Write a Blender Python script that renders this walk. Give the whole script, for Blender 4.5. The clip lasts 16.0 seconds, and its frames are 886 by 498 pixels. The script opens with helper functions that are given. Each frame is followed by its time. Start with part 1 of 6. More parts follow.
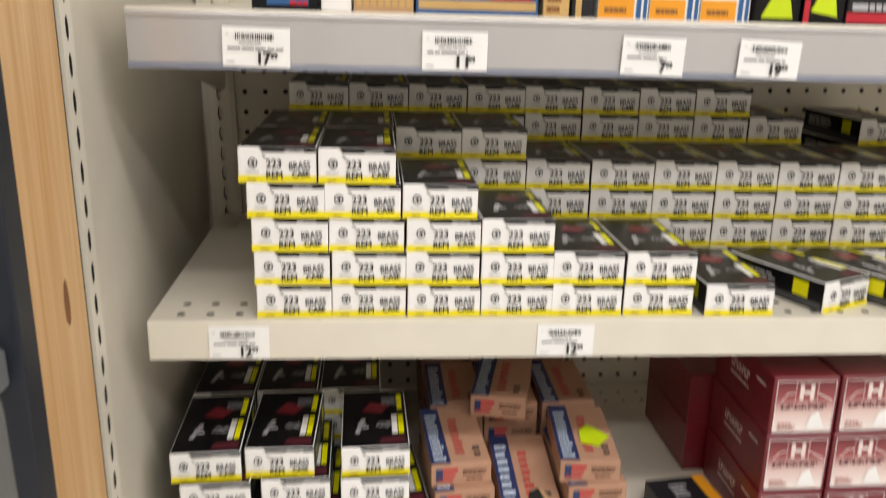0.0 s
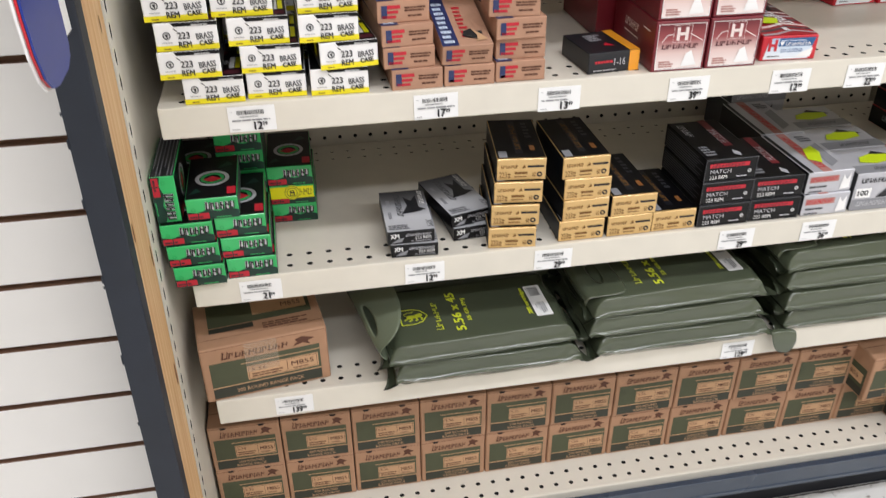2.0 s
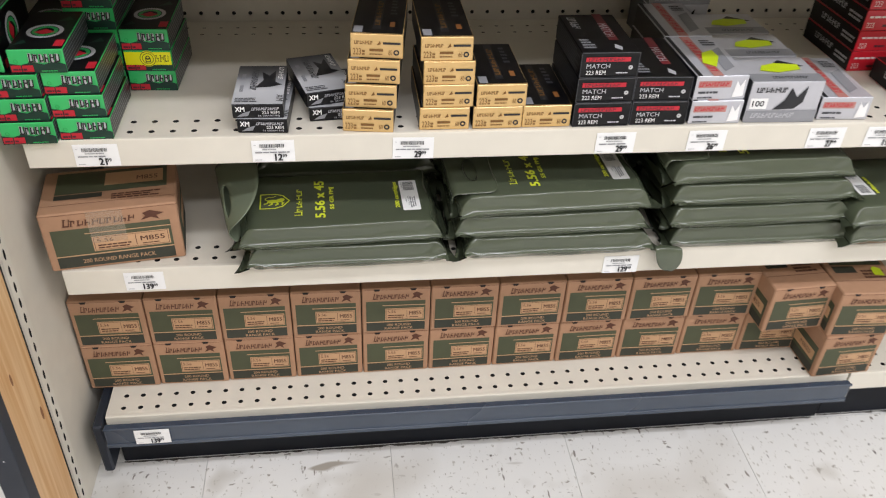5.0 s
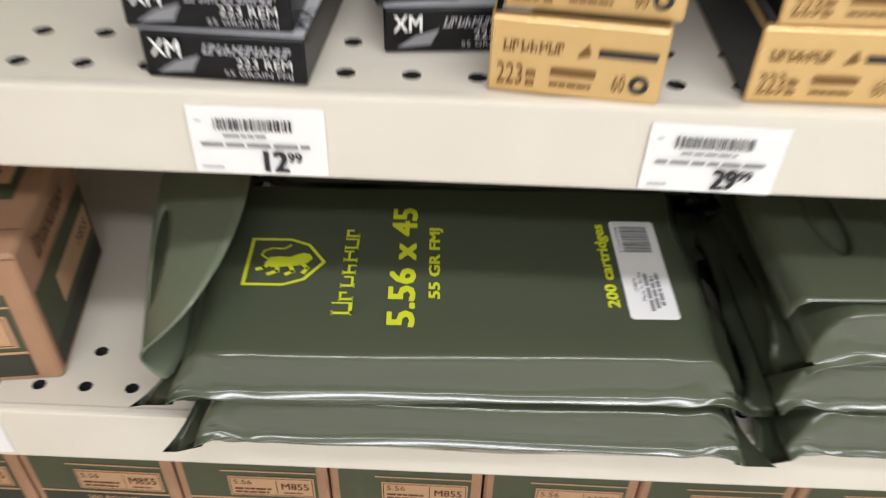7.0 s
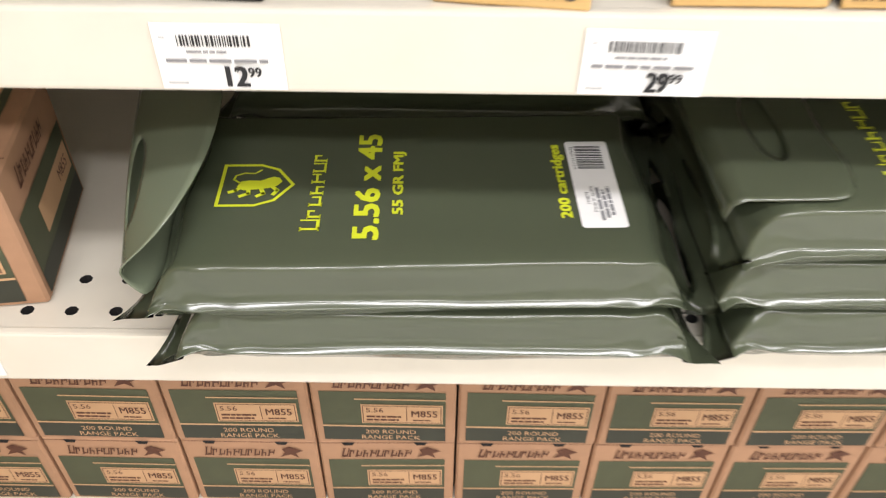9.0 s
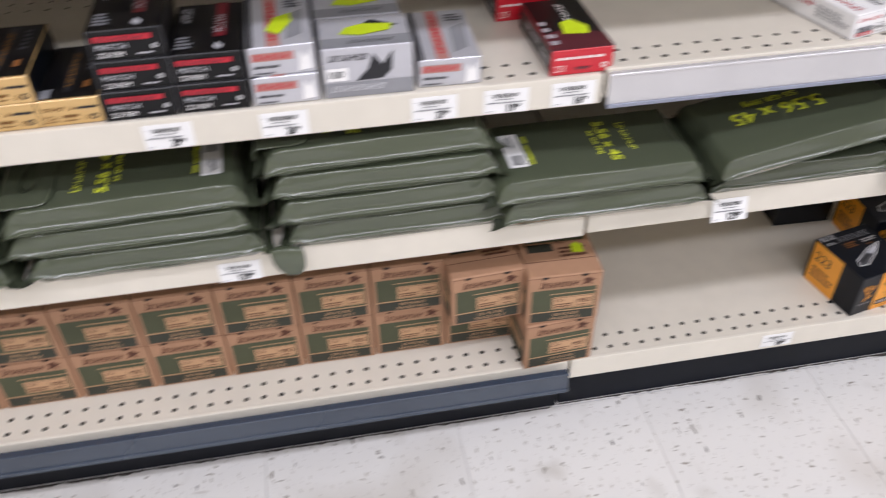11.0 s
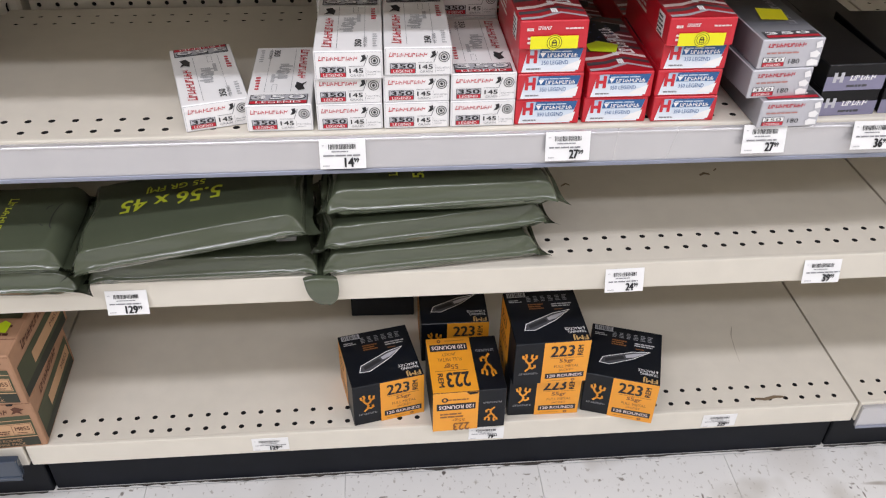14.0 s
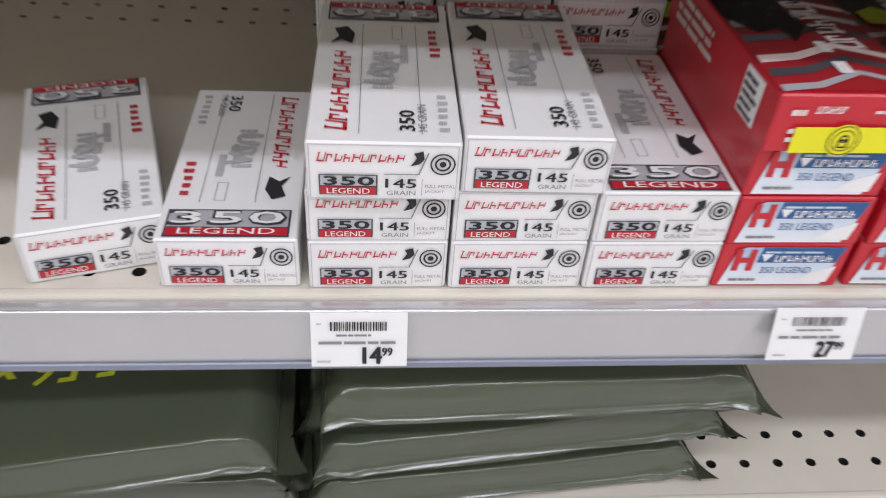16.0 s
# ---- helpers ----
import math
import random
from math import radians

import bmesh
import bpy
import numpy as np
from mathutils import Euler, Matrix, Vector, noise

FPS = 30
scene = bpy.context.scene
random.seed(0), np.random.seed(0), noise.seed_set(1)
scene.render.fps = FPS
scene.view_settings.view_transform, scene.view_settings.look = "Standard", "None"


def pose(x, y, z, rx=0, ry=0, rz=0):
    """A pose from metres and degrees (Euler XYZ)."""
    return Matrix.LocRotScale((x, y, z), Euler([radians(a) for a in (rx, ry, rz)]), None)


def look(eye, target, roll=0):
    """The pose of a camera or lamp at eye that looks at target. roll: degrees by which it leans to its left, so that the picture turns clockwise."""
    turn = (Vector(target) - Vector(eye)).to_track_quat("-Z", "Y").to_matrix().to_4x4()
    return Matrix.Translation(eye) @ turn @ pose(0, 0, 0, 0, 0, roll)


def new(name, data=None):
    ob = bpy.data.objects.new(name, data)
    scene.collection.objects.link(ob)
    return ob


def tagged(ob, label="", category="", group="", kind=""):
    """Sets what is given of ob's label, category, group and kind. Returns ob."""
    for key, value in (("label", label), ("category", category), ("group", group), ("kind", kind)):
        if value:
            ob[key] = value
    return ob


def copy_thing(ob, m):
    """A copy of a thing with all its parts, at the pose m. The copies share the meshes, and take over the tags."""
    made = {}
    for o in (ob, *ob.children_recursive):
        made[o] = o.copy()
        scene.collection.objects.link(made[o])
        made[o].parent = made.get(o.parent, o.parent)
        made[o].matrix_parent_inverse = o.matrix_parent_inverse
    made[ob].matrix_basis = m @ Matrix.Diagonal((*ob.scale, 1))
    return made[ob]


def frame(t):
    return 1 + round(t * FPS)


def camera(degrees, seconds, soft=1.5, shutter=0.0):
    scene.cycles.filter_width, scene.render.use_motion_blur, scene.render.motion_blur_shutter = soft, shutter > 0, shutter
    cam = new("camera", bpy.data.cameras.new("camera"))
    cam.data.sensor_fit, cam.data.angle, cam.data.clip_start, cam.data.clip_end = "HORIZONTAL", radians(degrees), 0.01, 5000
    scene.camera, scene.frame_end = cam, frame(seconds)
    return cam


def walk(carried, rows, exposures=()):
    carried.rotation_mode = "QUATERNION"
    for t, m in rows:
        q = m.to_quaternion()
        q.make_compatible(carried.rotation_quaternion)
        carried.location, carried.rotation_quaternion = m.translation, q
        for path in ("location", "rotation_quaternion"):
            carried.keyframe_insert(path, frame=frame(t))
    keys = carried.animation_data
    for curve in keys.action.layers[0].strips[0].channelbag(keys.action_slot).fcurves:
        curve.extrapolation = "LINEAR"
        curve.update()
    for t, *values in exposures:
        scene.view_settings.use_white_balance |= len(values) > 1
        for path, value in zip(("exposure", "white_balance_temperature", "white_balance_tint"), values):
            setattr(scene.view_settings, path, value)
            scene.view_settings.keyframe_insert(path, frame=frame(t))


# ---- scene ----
cam = camera(56.7, 16.0, 1.1, 0.4)
PATH = [
    (0, (0.202, -0.68, 1.376), (0.36, 1.226, 0.791), 0.4),
    (0.5, (0.218, -0.754, 1.316), (0.324, 1.078, 0.52), -1.5),
    (1, (0.181, -0.808, 1.24), (0.335, 0.957, 0.313), -2.1),
    (1.5, (0.154, -0.856, 1.21), (0.39, 0.854, 0.2), -1.4),
    (2, (0.157, -0.887, 1.191), (0.462, 0.782, 0.132), -0.4),
    (2.5, (0.164, -0.916, 1.164), (0.511, 0.722, 0.071), 0.4),
    (3, (0.172, -0.93, 1.156), (0.57, 0.668, 0.022), 1.3),
    (3.5, (0.2, -0.954, 1.145), (0.625, 0.623, -0.009), 1.7),
    (3.7, (0.211, -0.965, 1.142), (0.644, 0.606, -0.017), 1.7),
    (5.8, (0.445, -0.723, 1.047), (0.491, 0.837, -0.204), 3.1),
    (6, (0.404, -0.629, 1.008), (0.421, 0.914, -0.265), 2.9),
    (6.5, (0.352, -0.418, 0.936), (0.348, 1.071, -0.399), 2.2),
    (7, (0.369, -0.267, 0.775), (0.351, 1.243, -0.537), 1.8),
    (7.5, (0.366, -0.179, 0.677), (0.299, 1.329, -0.635), 1.3),
    (8, (0.369, -0.172, 0.657), (0.275, 1.317, -0.675), 1.0),
    (8.2, (0.372, -0.184, 0.664), (0.289, 1.293, -0.682), 1.0),
    (10.3, (0.544, -0.587, 0.993), (0.737, 0.85, -0.384), 0.5),
    (10.5, (0.622, -0.639, 1.013), (0.842, 0.808, -0.349), 0.4),
    (11, (0.893, -0.803, 1.07), (1.15, 0.707, -0.216), -1.0),
    (11.5, (1.092, -0.811, 1.063), (1.556, 0.7, -0.162), -0.2),
    (12, (1.259, -0.77, 1.066), (1.743, 0.715, -0.183), -0.1),
    (12.5, (1.448, -0.768, 1.059), (1.818, 0.726, -0.218), -0.8),
    (13, (1.639, -0.79, 1.063), (1.865, 0.75, -0.193), -0.7),
    (13.5, (1.714, -0.791, 1.059), (1.876, 0.769, -0.182), 0.2),
    (14, (1.734, -0.794, 1.069), (1.877, 0.786, -0.149), 1.0),
    (14.5, (1.727, -0.777, 1.069), (1.852, 0.822, -0.125), 1.4),
    (15, (1.718, -0.663, 1.036), (1.837, 0.951, -0.139), 1.7),
    (15.5, (1.707, -0.476, 0.979), (1.83, 1.142, -0.19), 2.0),
    (16, (1.698, -0.316, 0.919), (1.877, 1.208, -0.364), 4.5),
]
EXPOSURES = [
    (0.0, -0.23, 7050, 10), (0.6, -0.15, 6800, 10), (1.2, -0.08, 6500, 10), (3.7, -0.06, 6450, 10), (6.0, 0.02, 6500, 11), (7.0, 0.08, 6550, 10), (7.5, 0.46, 6800, 10), (7.9, 1.22, 7000, 10),
    (8.3, 1.22, 7000, 10), (9.0, 0.48, 6800, 11), (9.6, 0.06, 6500, 13), (10.4, -0.06, 6300, 16), (12.0, -0.18, 6250, 16), (14.0, -0.22, 6350, 14), (15.0, -0.23, 6350, 14), (15.5, -0.24, 6300, 14), (16.0, -0.45, 6250, 14),
]
walk(cam, [(t, look(eye, target, roll)) for t, eye, target, roll in PATH], EXPOSURES)

# ---- world, lamps ----
world = bpy.data.worlds.new("store_air")
world.use_nodes = True
scene.world = world
world.node_tree.nodes["Background"].inputs[0].default_value = (0.9, 0.95, 1.0, 1)
world.node_tree.nodes["Background"].inputs[1].default_value = 0.15


def strip_lamp(x, y, power):
    la = bpy.data.lights.new("ceiling_lamp", "AREA")
    la.shape, la.size, la.size_y, la.energy = "RECTANGLE", 3.6, 0.3, power
    la.color = (0.925, 0.935, 1.0)
    ob = new("ceiling_lamp", la)
    ob.matrix_world = pose(x, y, 3.52, 0, 0, 0)
    return ob


for lx, ly, lp in ((0.9, -1.5, 70), (5.0, -1.5, 42), (0.9, -3.0, 82), (5.0, -3.0, 56)):
    strip_lamp(lx, ly, lp)


# ---- materials ----
def mat(name, col, rough=0.5, metal=0.0, var=0.06, scale=60.0, bump=0.0, coat=0.0, stain=0.0, spec=0.5, stretch=(1, 1, 1)):
    """A painted or printed surface: colour with fine and broad variation, and relief."""
    m = bpy.data.materials.new(name)
    m.use_nodes = True
    nt = m.node_tree
    bs = nt.nodes["Principled BSDF"]
    bs.inputs["Roughness"].default_value = rough
    bs.inputs["Metallic"].default_value = metal
    bs.inputs["Coat Weight"].default_value = coat
    bs.inputs["Coat Roughness"].default_value = 0.10
    bs.inputs["Specular IOR Level"].default_value = spec
    tc = nt.nodes.new("ShaderNodeTexCoord")
    mp = nt.nodes.new("ShaderNodeMapping")
    mp.inputs["Scale"].default_value = stretch
    nt.links.new(tc.outputs["Object"], mp.inputs["Vector"])
    n1 = nt.nodes.new("ShaderNodeTexNoise")
    n1.inputs["Scale"].default_value, n1.inputs["Detail"].default_value = scale, 4
    n2 = nt.nodes.new("ShaderNodeTexNoise")
    n2.inputs["Scale"].default_value, n2.inputs["Detail"].default_value = scale / 9, 3
    for n in (n1, n2):
        nt.links.new(mp.outputs[0], n.inputs["Vector"])
    add = nt.nodes.new("ShaderNodeMath")
    add.operation = "ADD"
    nt.links.new(n1.outputs["Fac"], add.inputs[0])
    nt.links.new(n2.outputs["Fac"], add.inputs[1])
    mr = nt.nodes.new("ShaderNodeMapRange")
    mr.inputs["From Min"].default_value, mr.inputs["From Max"].default_value = 0.6, 1.4
    mr.inputs["To Min"].default_value, mr.inputs["To Max"].default_value = 1 - var - stain, 1 + var
    nt.links.new(add.outputs[0], mr.inputs["Value"])
    oi = nt.nodes.new("ShaderNodeObjectInfo")
    mo = nt.nodes.new("ShaderNodeMapRange")
    mo.inputs["To Min"].default_value, mo.inputs["To Max"].default_value = 1 - var / 2, 1 + var / 2
    nt.links.new(oi.outputs["Random"], mo.inputs["Value"])
    mul = nt.nodes.new("ShaderNodeMath")
    mul.operation = "MULTIPLY"
    nt.links.new(mr.outputs[0], mul.inputs[0])
    nt.links.new(mo.outputs[0], mul.inputs[1])
    mx = nt.nodes.new("ShaderNodeVectorMath")
    mx.operation = "SCALE"
    mx.inputs[0].default_value = col[:3]
    nt.links.new(mul.outputs[0], mx.inputs["Scale"])
    nt.links.new(mx.outputs[0], bs.inputs["Base Color"])
    rr = nt.nodes.new("ShaderNodeMapRange")
    rr.inputs["To Min"].default_value, rr.inputs["To Max"].default_value = max(rough - 0.08, 0.03), min(rough + 0.1, 1)
    nt.links.new(n2.outputs["Fac"], rr.inputs["Value"])
    nt.links.new(rr.outputs[0], bs.inputs["Roughness"])
    if bump:
        bp = nt.nodes.new("ShaderNodeBump")
        bp.inputs["Strength"].default_value, bp.inputs["Distance"].default_value = bump, 0.002
        nt.links.new(n1.outputs["Fac"], bp.inputs["Height"])
        nt.links.new(bp.outputs[0], bs.inputs["Normal"])
    return m


def srgb(h):
    c = [int(h[i:i + 2], 16) / 255 for i in (0, 2, 4)]
    return tuple(v / 12.92 if v <= 0.04045 else ((v + 0.055) / 1.055) ** 2.4 for v in c)


STEEL = mat("beige_enamel", srgb("dcd5c6"), 0.42, var=0.03, scale=30, bump=0.02, coat=0.1, stain=0.05)
STEEL_EDGE = mat("beige_enamel_lip", srgb("e2dccd"), 0.35, var=0.03, scale=25, coat=0.2, stain=0.04)
# near-black colour standing in for the shade inside holes, gaps and cuts
CAVITY_SHADE = mat("painted_cavity_shade", (0.012, 0.011, 0.01), 0.9)
NAVY = mat("dark_navy_paint", srgb("1f2530"), 0.5, var=0.15, scale=40, bump=0.1, stain=0.1)
KICK = mat("black_kick_enamel", srgb("0d1119"), 0.5, var=0.3, scale=24, bump=0.05, stain=0.1, spec=0.2)
RAIL = mat("blue_grey_plastic", srgb("394453"), 0.25, var=0.08, scale=20, coat=0.4)
# upright tone streaks in the colour imitate soft reflections along the strip
SILVER = mat("clear_label_strip", srgb("cbcacb"), 0.24, 0.45, var=0.06, scale=16, coat=0.5, stretch=(1, 1, 0.15))
GREYLINE = mat("grey_strip_edge", srgb("8b90a0"), 0.3, 0.2)
WALLPAINT = mat("white_slat_laminate", srgb("f1eee9"), 0.35, var=0.02, scale=20)
GROOVE = mat("brown_fibreboard", srgb("7d5c47"), 0.8, var=0.15, scale=80)
ROOM = mat("pale_wall_paint", srgb("c6c1b7"), 0.8, var=0.03, scale=10)
CEIL = mat("ceiling_panel_white", srgb("e8e6e0"), 0.9, var=0.04, scale=90, bump=0.1)
PAPER = mat("white_tag_paper", srgb("f4f4f2"), 0.6, var=0.02)
INK = mat("black_ink", (0.02, 0.02, 0.022), 0.6)
GREYINK = mat("grey_ink", (0.25, 0.25, 0.26), 0.6)
PALEINK = mat("pale_grey_ink", (0.5, 0.5, 0.5), 0.6)
WHITE = mat("white_carton", srgb("f3f2f0"), 0.4, var=0.03, coat=0.15)
YELLOW = mat("yellow_ink", srgb("f2e21e"), 0.45, var=0.04)
NEON = mat("neon_yellow_sticker", srgb("f0ea12"), 0.35, var=0.05)
NEONGREEN = mat("lime_sticker", srgb("c9e01c"), 0.4, var=0.08)
BLACK = mat("black_carton", srgb("0f0e10"), 0.34, var=0.15, coat=0.08, spec=0.25)
CHAR = mat("charcoal_carton", srgb("212226"), 0.32, var=0.12, coat=0.15, spec=0.35)
DGREY = mat("dark_grey_print", srgb("48494d"), 0.4, var=0.1)
MGREY = mat("mid_grey_print", srgb("8d8e92"), 0.4, var=0.08)
LGREY = mat("silver_carton", srgb("c3c3c8"), 0.3, 0.2, var=0.06, coat=0.3)
RED = mat("red_carton", srgb("c9202f"), 0.38, var=0.06, coat=0.2)
REDINK = mat("red_ink", srgb("c02233"), 0.45)
DRED = mat("dark_red_carton", srgb("741a26"), 0.35, var=0.12, coat=0.25)
SALMON = mat("salmon_print", srgb("b98078"), 0.4, var=0.1)
MAROON = mat("maroon_print", srgb("55202a"), 0.4, var=0.12)
PINKWHITE = mat("pale_pink_print", srgb("ead9d4"), 0.4, var=0.05)
BLUE = mat("blue_print", srgb("2d5f96"), 0.42, var=0.08)
DBLUE = mat("navy_print", srgb("2b3560"), 0.45, var=0.1)
PALEBLUE = mat("pale_blue_print", srgb("c7d6e6"), 0.42, var=0.05)
KRAFT = mat("kraft_cardboard", srgb("ad8567"), 0.75, var=0.08, scale=90, bump=0.06)
KRAFTPALE = mat("pale_kraft_cardboard", srgb("b48a70"), 0.75, var=0.08, scale=90, bump=0.06)
KRAFTLINE = mat("kraft_panel_print", srgb("c79f78"), 0.7, var=0.06)
OLIVE = mat("olive_green_print", srgb("4c5039"), 0.65, var=0.1)
DOLIVE = mat("dark_olive_print", srgb("35372c"), 0.65, var=0.1)
BROWNINK = mat("brown_ink", srgb("5a3524"), 0.65)
GOLD = mat("gold_foil_carton", srgb("d9b476"), 0.28, 0.35, var=0.06, coat=0.3)
GOLDINK = mat("brown_gold_ink", srgb("7a5423"), 0.5)
TAN = mat("tan_carton_print", srgb("8c5a2e"), 0.45)
GREEN = mat("green_foil_carton", srgb("2fae5c"), 0.3, 0.1, var=0.08, coat=0.3)
DGREEN = mat("dark_green_print", srgb("11352a"), 0.4, var=0.15)
ORANGE = mat("orange_carton", srgb("f0a128"), 0.38, var=0.05, coat=0.2)
MIDNIGHT = mat("blue_black_carton", srgb("0e1219"), 0.38, var=0.15, coat=0.06, spec=0.25)
BAG = mat("olive_plastic_film", srgb("4f5644"), 0.16, var=0.08, scale=26, bump=0.16, coat=0.5, stretch=(0.22, 1, 1))
# bag film again, lightened to paint in light falling on and through the flap
BAGLIT = mat("olive_film_lit_flap", srgb("727b66"), 0.26, var=0.06, scale=14, coat=0.35)
LIME = mat("lime_print", srgb("d3dc34"), 0.4, var=0.04)
SIGNBLUE = mat("blue_sign_plastic", srgb("23368c"), 0.3, var=0.05)
DEVICE = mat("grey_device_plastic", srgb("6f7274"), 0.4, var=0.05, bump=0.05)
DEVICEDARK = mat("dark_device_plastic", srgb("33373b"), 0.3, var=0.06)
VIOLETGREY = mat("violet_grey_print", srgb("85829a"), 0.4, var=0.08)
TAPE = mat("clear_tape", srgb("c9b49a"), 0.15, var=0.05, coat=0.6)


def fade(name, stops, axis, lo, hi, rough=0.36, coat=0.2):
    """A printed carton whose ink runs from one colour to the next along one of its own axes."""
    m = mat(name, (0.5, 0.5, 0.5), rough, coat=coat)
    nt = m.node_tree
    bs = nt.nodes["Principled BSDF"]
    tc = nt.nodes.new("ShaderNodeTexCoord")
    sp = nt.nodes.new("ShaderNodeSeparateXYZ")
    nt.links.new(tc.outputs["Object"], sp.inputs[0])
    mr = nt.nodes.new("ShaderNodeMapRange")
    mr.inputs["From Min"].default_value, mr.inputs["From Max"].default_value = lo, hi
    nt.links.new(sp.outputs[axis], mr.inputs["Value"])
    cr = nt.nodes.new("ShaderNodeValToRGB")
    cr.color_ramp.elements[0].color = (*srgb(stops[0]), 1)
    cr.color_ramp.elements[1].color = (*srgb(stops[-1]), 1)
    for k in range(1, len(stops) - 1):
        cr.color_ramp.elements.new(k / (len(stops) - 1)).color = (*srgb(stops[k]), 1)
    nt.links.new(mr.outputs[0], cr.inputs["Fac"])
    nt.links.new(cr.outputs[0], bs.inputs["Base Color"])
    return m


REDFADE = fade("dark_red_to_white_print", ("f0e4df", "dfc3bc", "9d4a4c", "6a1722"), 2, 0.006, 0.056)
EAGLEFADE = fade("silver_to_black_print", ("b9babd", "c6c7ca", "85868a", "2a2a2e"), 1, 0.0, 0.108)
GREENFADE = fade("green_foil_print", ("3cc06c", "2fae5c", "1c7a45"), 0, 0.0, 0.0605, 0.28, 0.3)
STEELFADE = fade("silver_to_dark_grey_print", ("a4a5a9", "5c5d62", "3a3b40", "2a2b30"), 1, 0.0, 0.12)
LABELFADE = fade("white_to_blue_print", ("eef2f6", "d6e2ee", "a9c0d8"), 2, 0.002, 0.028)
STRIPEFADE = fade("red_flag_print", ("b01c29", "7a1822", "4a131b"), 1, 0.0, 0.15)
TAPE.node_tree.nodes["Principled BSDF"].inputs["Alpha"].default_value = 0.28


def wood_material():
    m = bpy.data.materials.new("raw_pine")
    m.use_nodes = True
    nt = m.node_tree
    bs = nt.nodes["Principled BSDF"]
    bs.inputs["Roughness"].default_value = 0.6
    tc = nt.nodes.new("ShaderNodeTexCoord")
    mp = nt.nodes.new("ShaderNodeMapping")
    mp.inputs["Scale"].default_value = (60, 60, 2.2)
    n = nt.nodes.new("ShaderNodeTexNoise")
    n.inputs["Scale"].default_value, n.inputs["Detail"].default_value, n.inputs["Distortion"].default_value = 1.4, 6, 0.6
    cr = nt.nodes.new("ShaderNodeValToRGB")
    cr.color_ramp.elements[0].position, cr.color_ramp.elements[0].color = 0.3, (*srgb("cf9d66"), 1)
    cr.color_ramp.elements[1].position, cr.color_ramp.elements[1].color = 0.7, (*srgb("e8c597"), 1)
    nt.links.new(tc.outputs["Object"], mp.inputs["Vector"])
    nt.links.new(mp.outputs[0], n.inputs["Vector"])
    nt.links.new(n.outputs["Fac"], cr.inputs["Fac"])
    nt.links.new(cr.outputs[0], bs.inputs["Base Color"])
    bp = nt.nodes.new("ShaderNodeBump")
    bp.inputs["Strength"].default_value, bp.inputs["Distance"].default_value = 0.3, 0.001
    nt.links.new(n.outputs["Fac"], bp.inputs["Height"])
    nt.links.new(bp.outputs[0], bs.inputs["Normal"])
    return m


def tile_material():
    """White vinyl composition tile with small grey chips and scuffs."""
    m = bpy.data.materials.new("speckled_vinyl_tile")
    m.use_nodes = True
    nt = m.node_tree
    bs = nt.nodes["Principled BSDF"]
    tc = nt.nodes.new("ShaderNodeTexCoord")
    geo = nt.nodes.new("ShaderNodeNewGeometry")
    base = nt.nodes.new("ShaderNodeRGB")
    base.outputs[0].default_value = (*srgb("e4e2dd"), 1)
    last = base.outputs[0]
    for scale, lo, hi, col, stretch in ((150, 0.62, 0.72, "b9b4aa", (1, 0.6, 1)), (95, 0.67, 0.72, "9b958b", (0.5, 1, 1)), (70, 0.70, 0.74, "8a837a", (1, 0.35, 1)), (9, 0.62, 0.80, "c3beb4", (1, 1, 1)), (34, 0.725, 0.75, "5f5952", (1, 0.7, 1)), (3.6, 0.56, 0.75, "cdc8bf", (1, 1, 1)), (17, 0.70, 0.73, "a79f93", (0.25, 1, 1))):
        mp = nt.nodes.new("ShaderNodeMapping")
        mp.inputs["Scale"].default_value = stretch
        n = nt.nodes.new("ShaderNodeTexNoise")
        n.inputs["Scale"].default_value, n.inputs["Detail"].default_value = scale, 2
        mr = nt.nodes.new("ShaderNodeMapRange")
        mr.inputs["From Min"].default_value, mr.inputs["From Max"].default_value = lo, hi
        mx = nt.nodes.new("ShaderNodeMix")
        mx.data_type = "RGBA"
        mx.inputs["B"].default_value = (*srgb(col), 1)
        nt.links.new(geo.outputs["Position"], mp.inputs["Vector"])
        nt.links.new(mp.outputs[0], n.inputs["Vector"])
        nt.links.new(n.outputs["Fac"], mr.inputs["Value"])
        nt.links.new(mr.outputs[0], mx.inputs["Factor"])
        nt.links.new(last, mx.inputs["A"])
        last = mx.outputs["Result"]
    oi = nt.nodes.new("ShaderNodeObjectInfo")
    mr = nt.nodes.new("ShaderNodeMapRange")
    mr.inputs["To Min"].default_value, mr.inputs["To Max"].default_value = 0.95, 1.03
    sc = nt.nodes.new("ShaderNodeVectorMath")
    sc.operation = "SCALE"
    nt.links.new(oi.outputs["Random"], mr.inputs["Value"])
    nt.links.new(last, sc.inputs[0])
    nt.links.new(mr.outputs[0], sc.inputs["Scale"])
    nt.links.new(sc.outputs[0], bs.inputs["Base Color"])
    bs.inputs["Roughness"].default_value = 0.32
    return m


WOOD = wood_material()
TILE = tile_material()
SCUFF = mat("brown_scuff", srgb("78664f"), 0.7, var=0.3, scale=300)
GRIME = mat("floor_grime", srgb("3b3631"), 0.8, var=0.3, scale=200)
KNOT = mat("pine_knot", srgb("8a5a34"), 0.6, var=0.2, scale=200)


# ---- mesh helpers ----
def mesh_object(name, bm, mats, parent=None, label=""):
    me = bpy.data.meshes.new(name)
    bm.to_mesh(me)
    bm.free()
    for m in mats if isinstance(mats, (list, tuple)) else [mats]:
        me.materials.append(m)
    ob = new(name, me)
    ob.parent = parent
    if label:
        ob["label"] = label
    return ob


def part(name, bm, material, parent, label=""):
    return mesh_object(name, bm, material, parent, label)


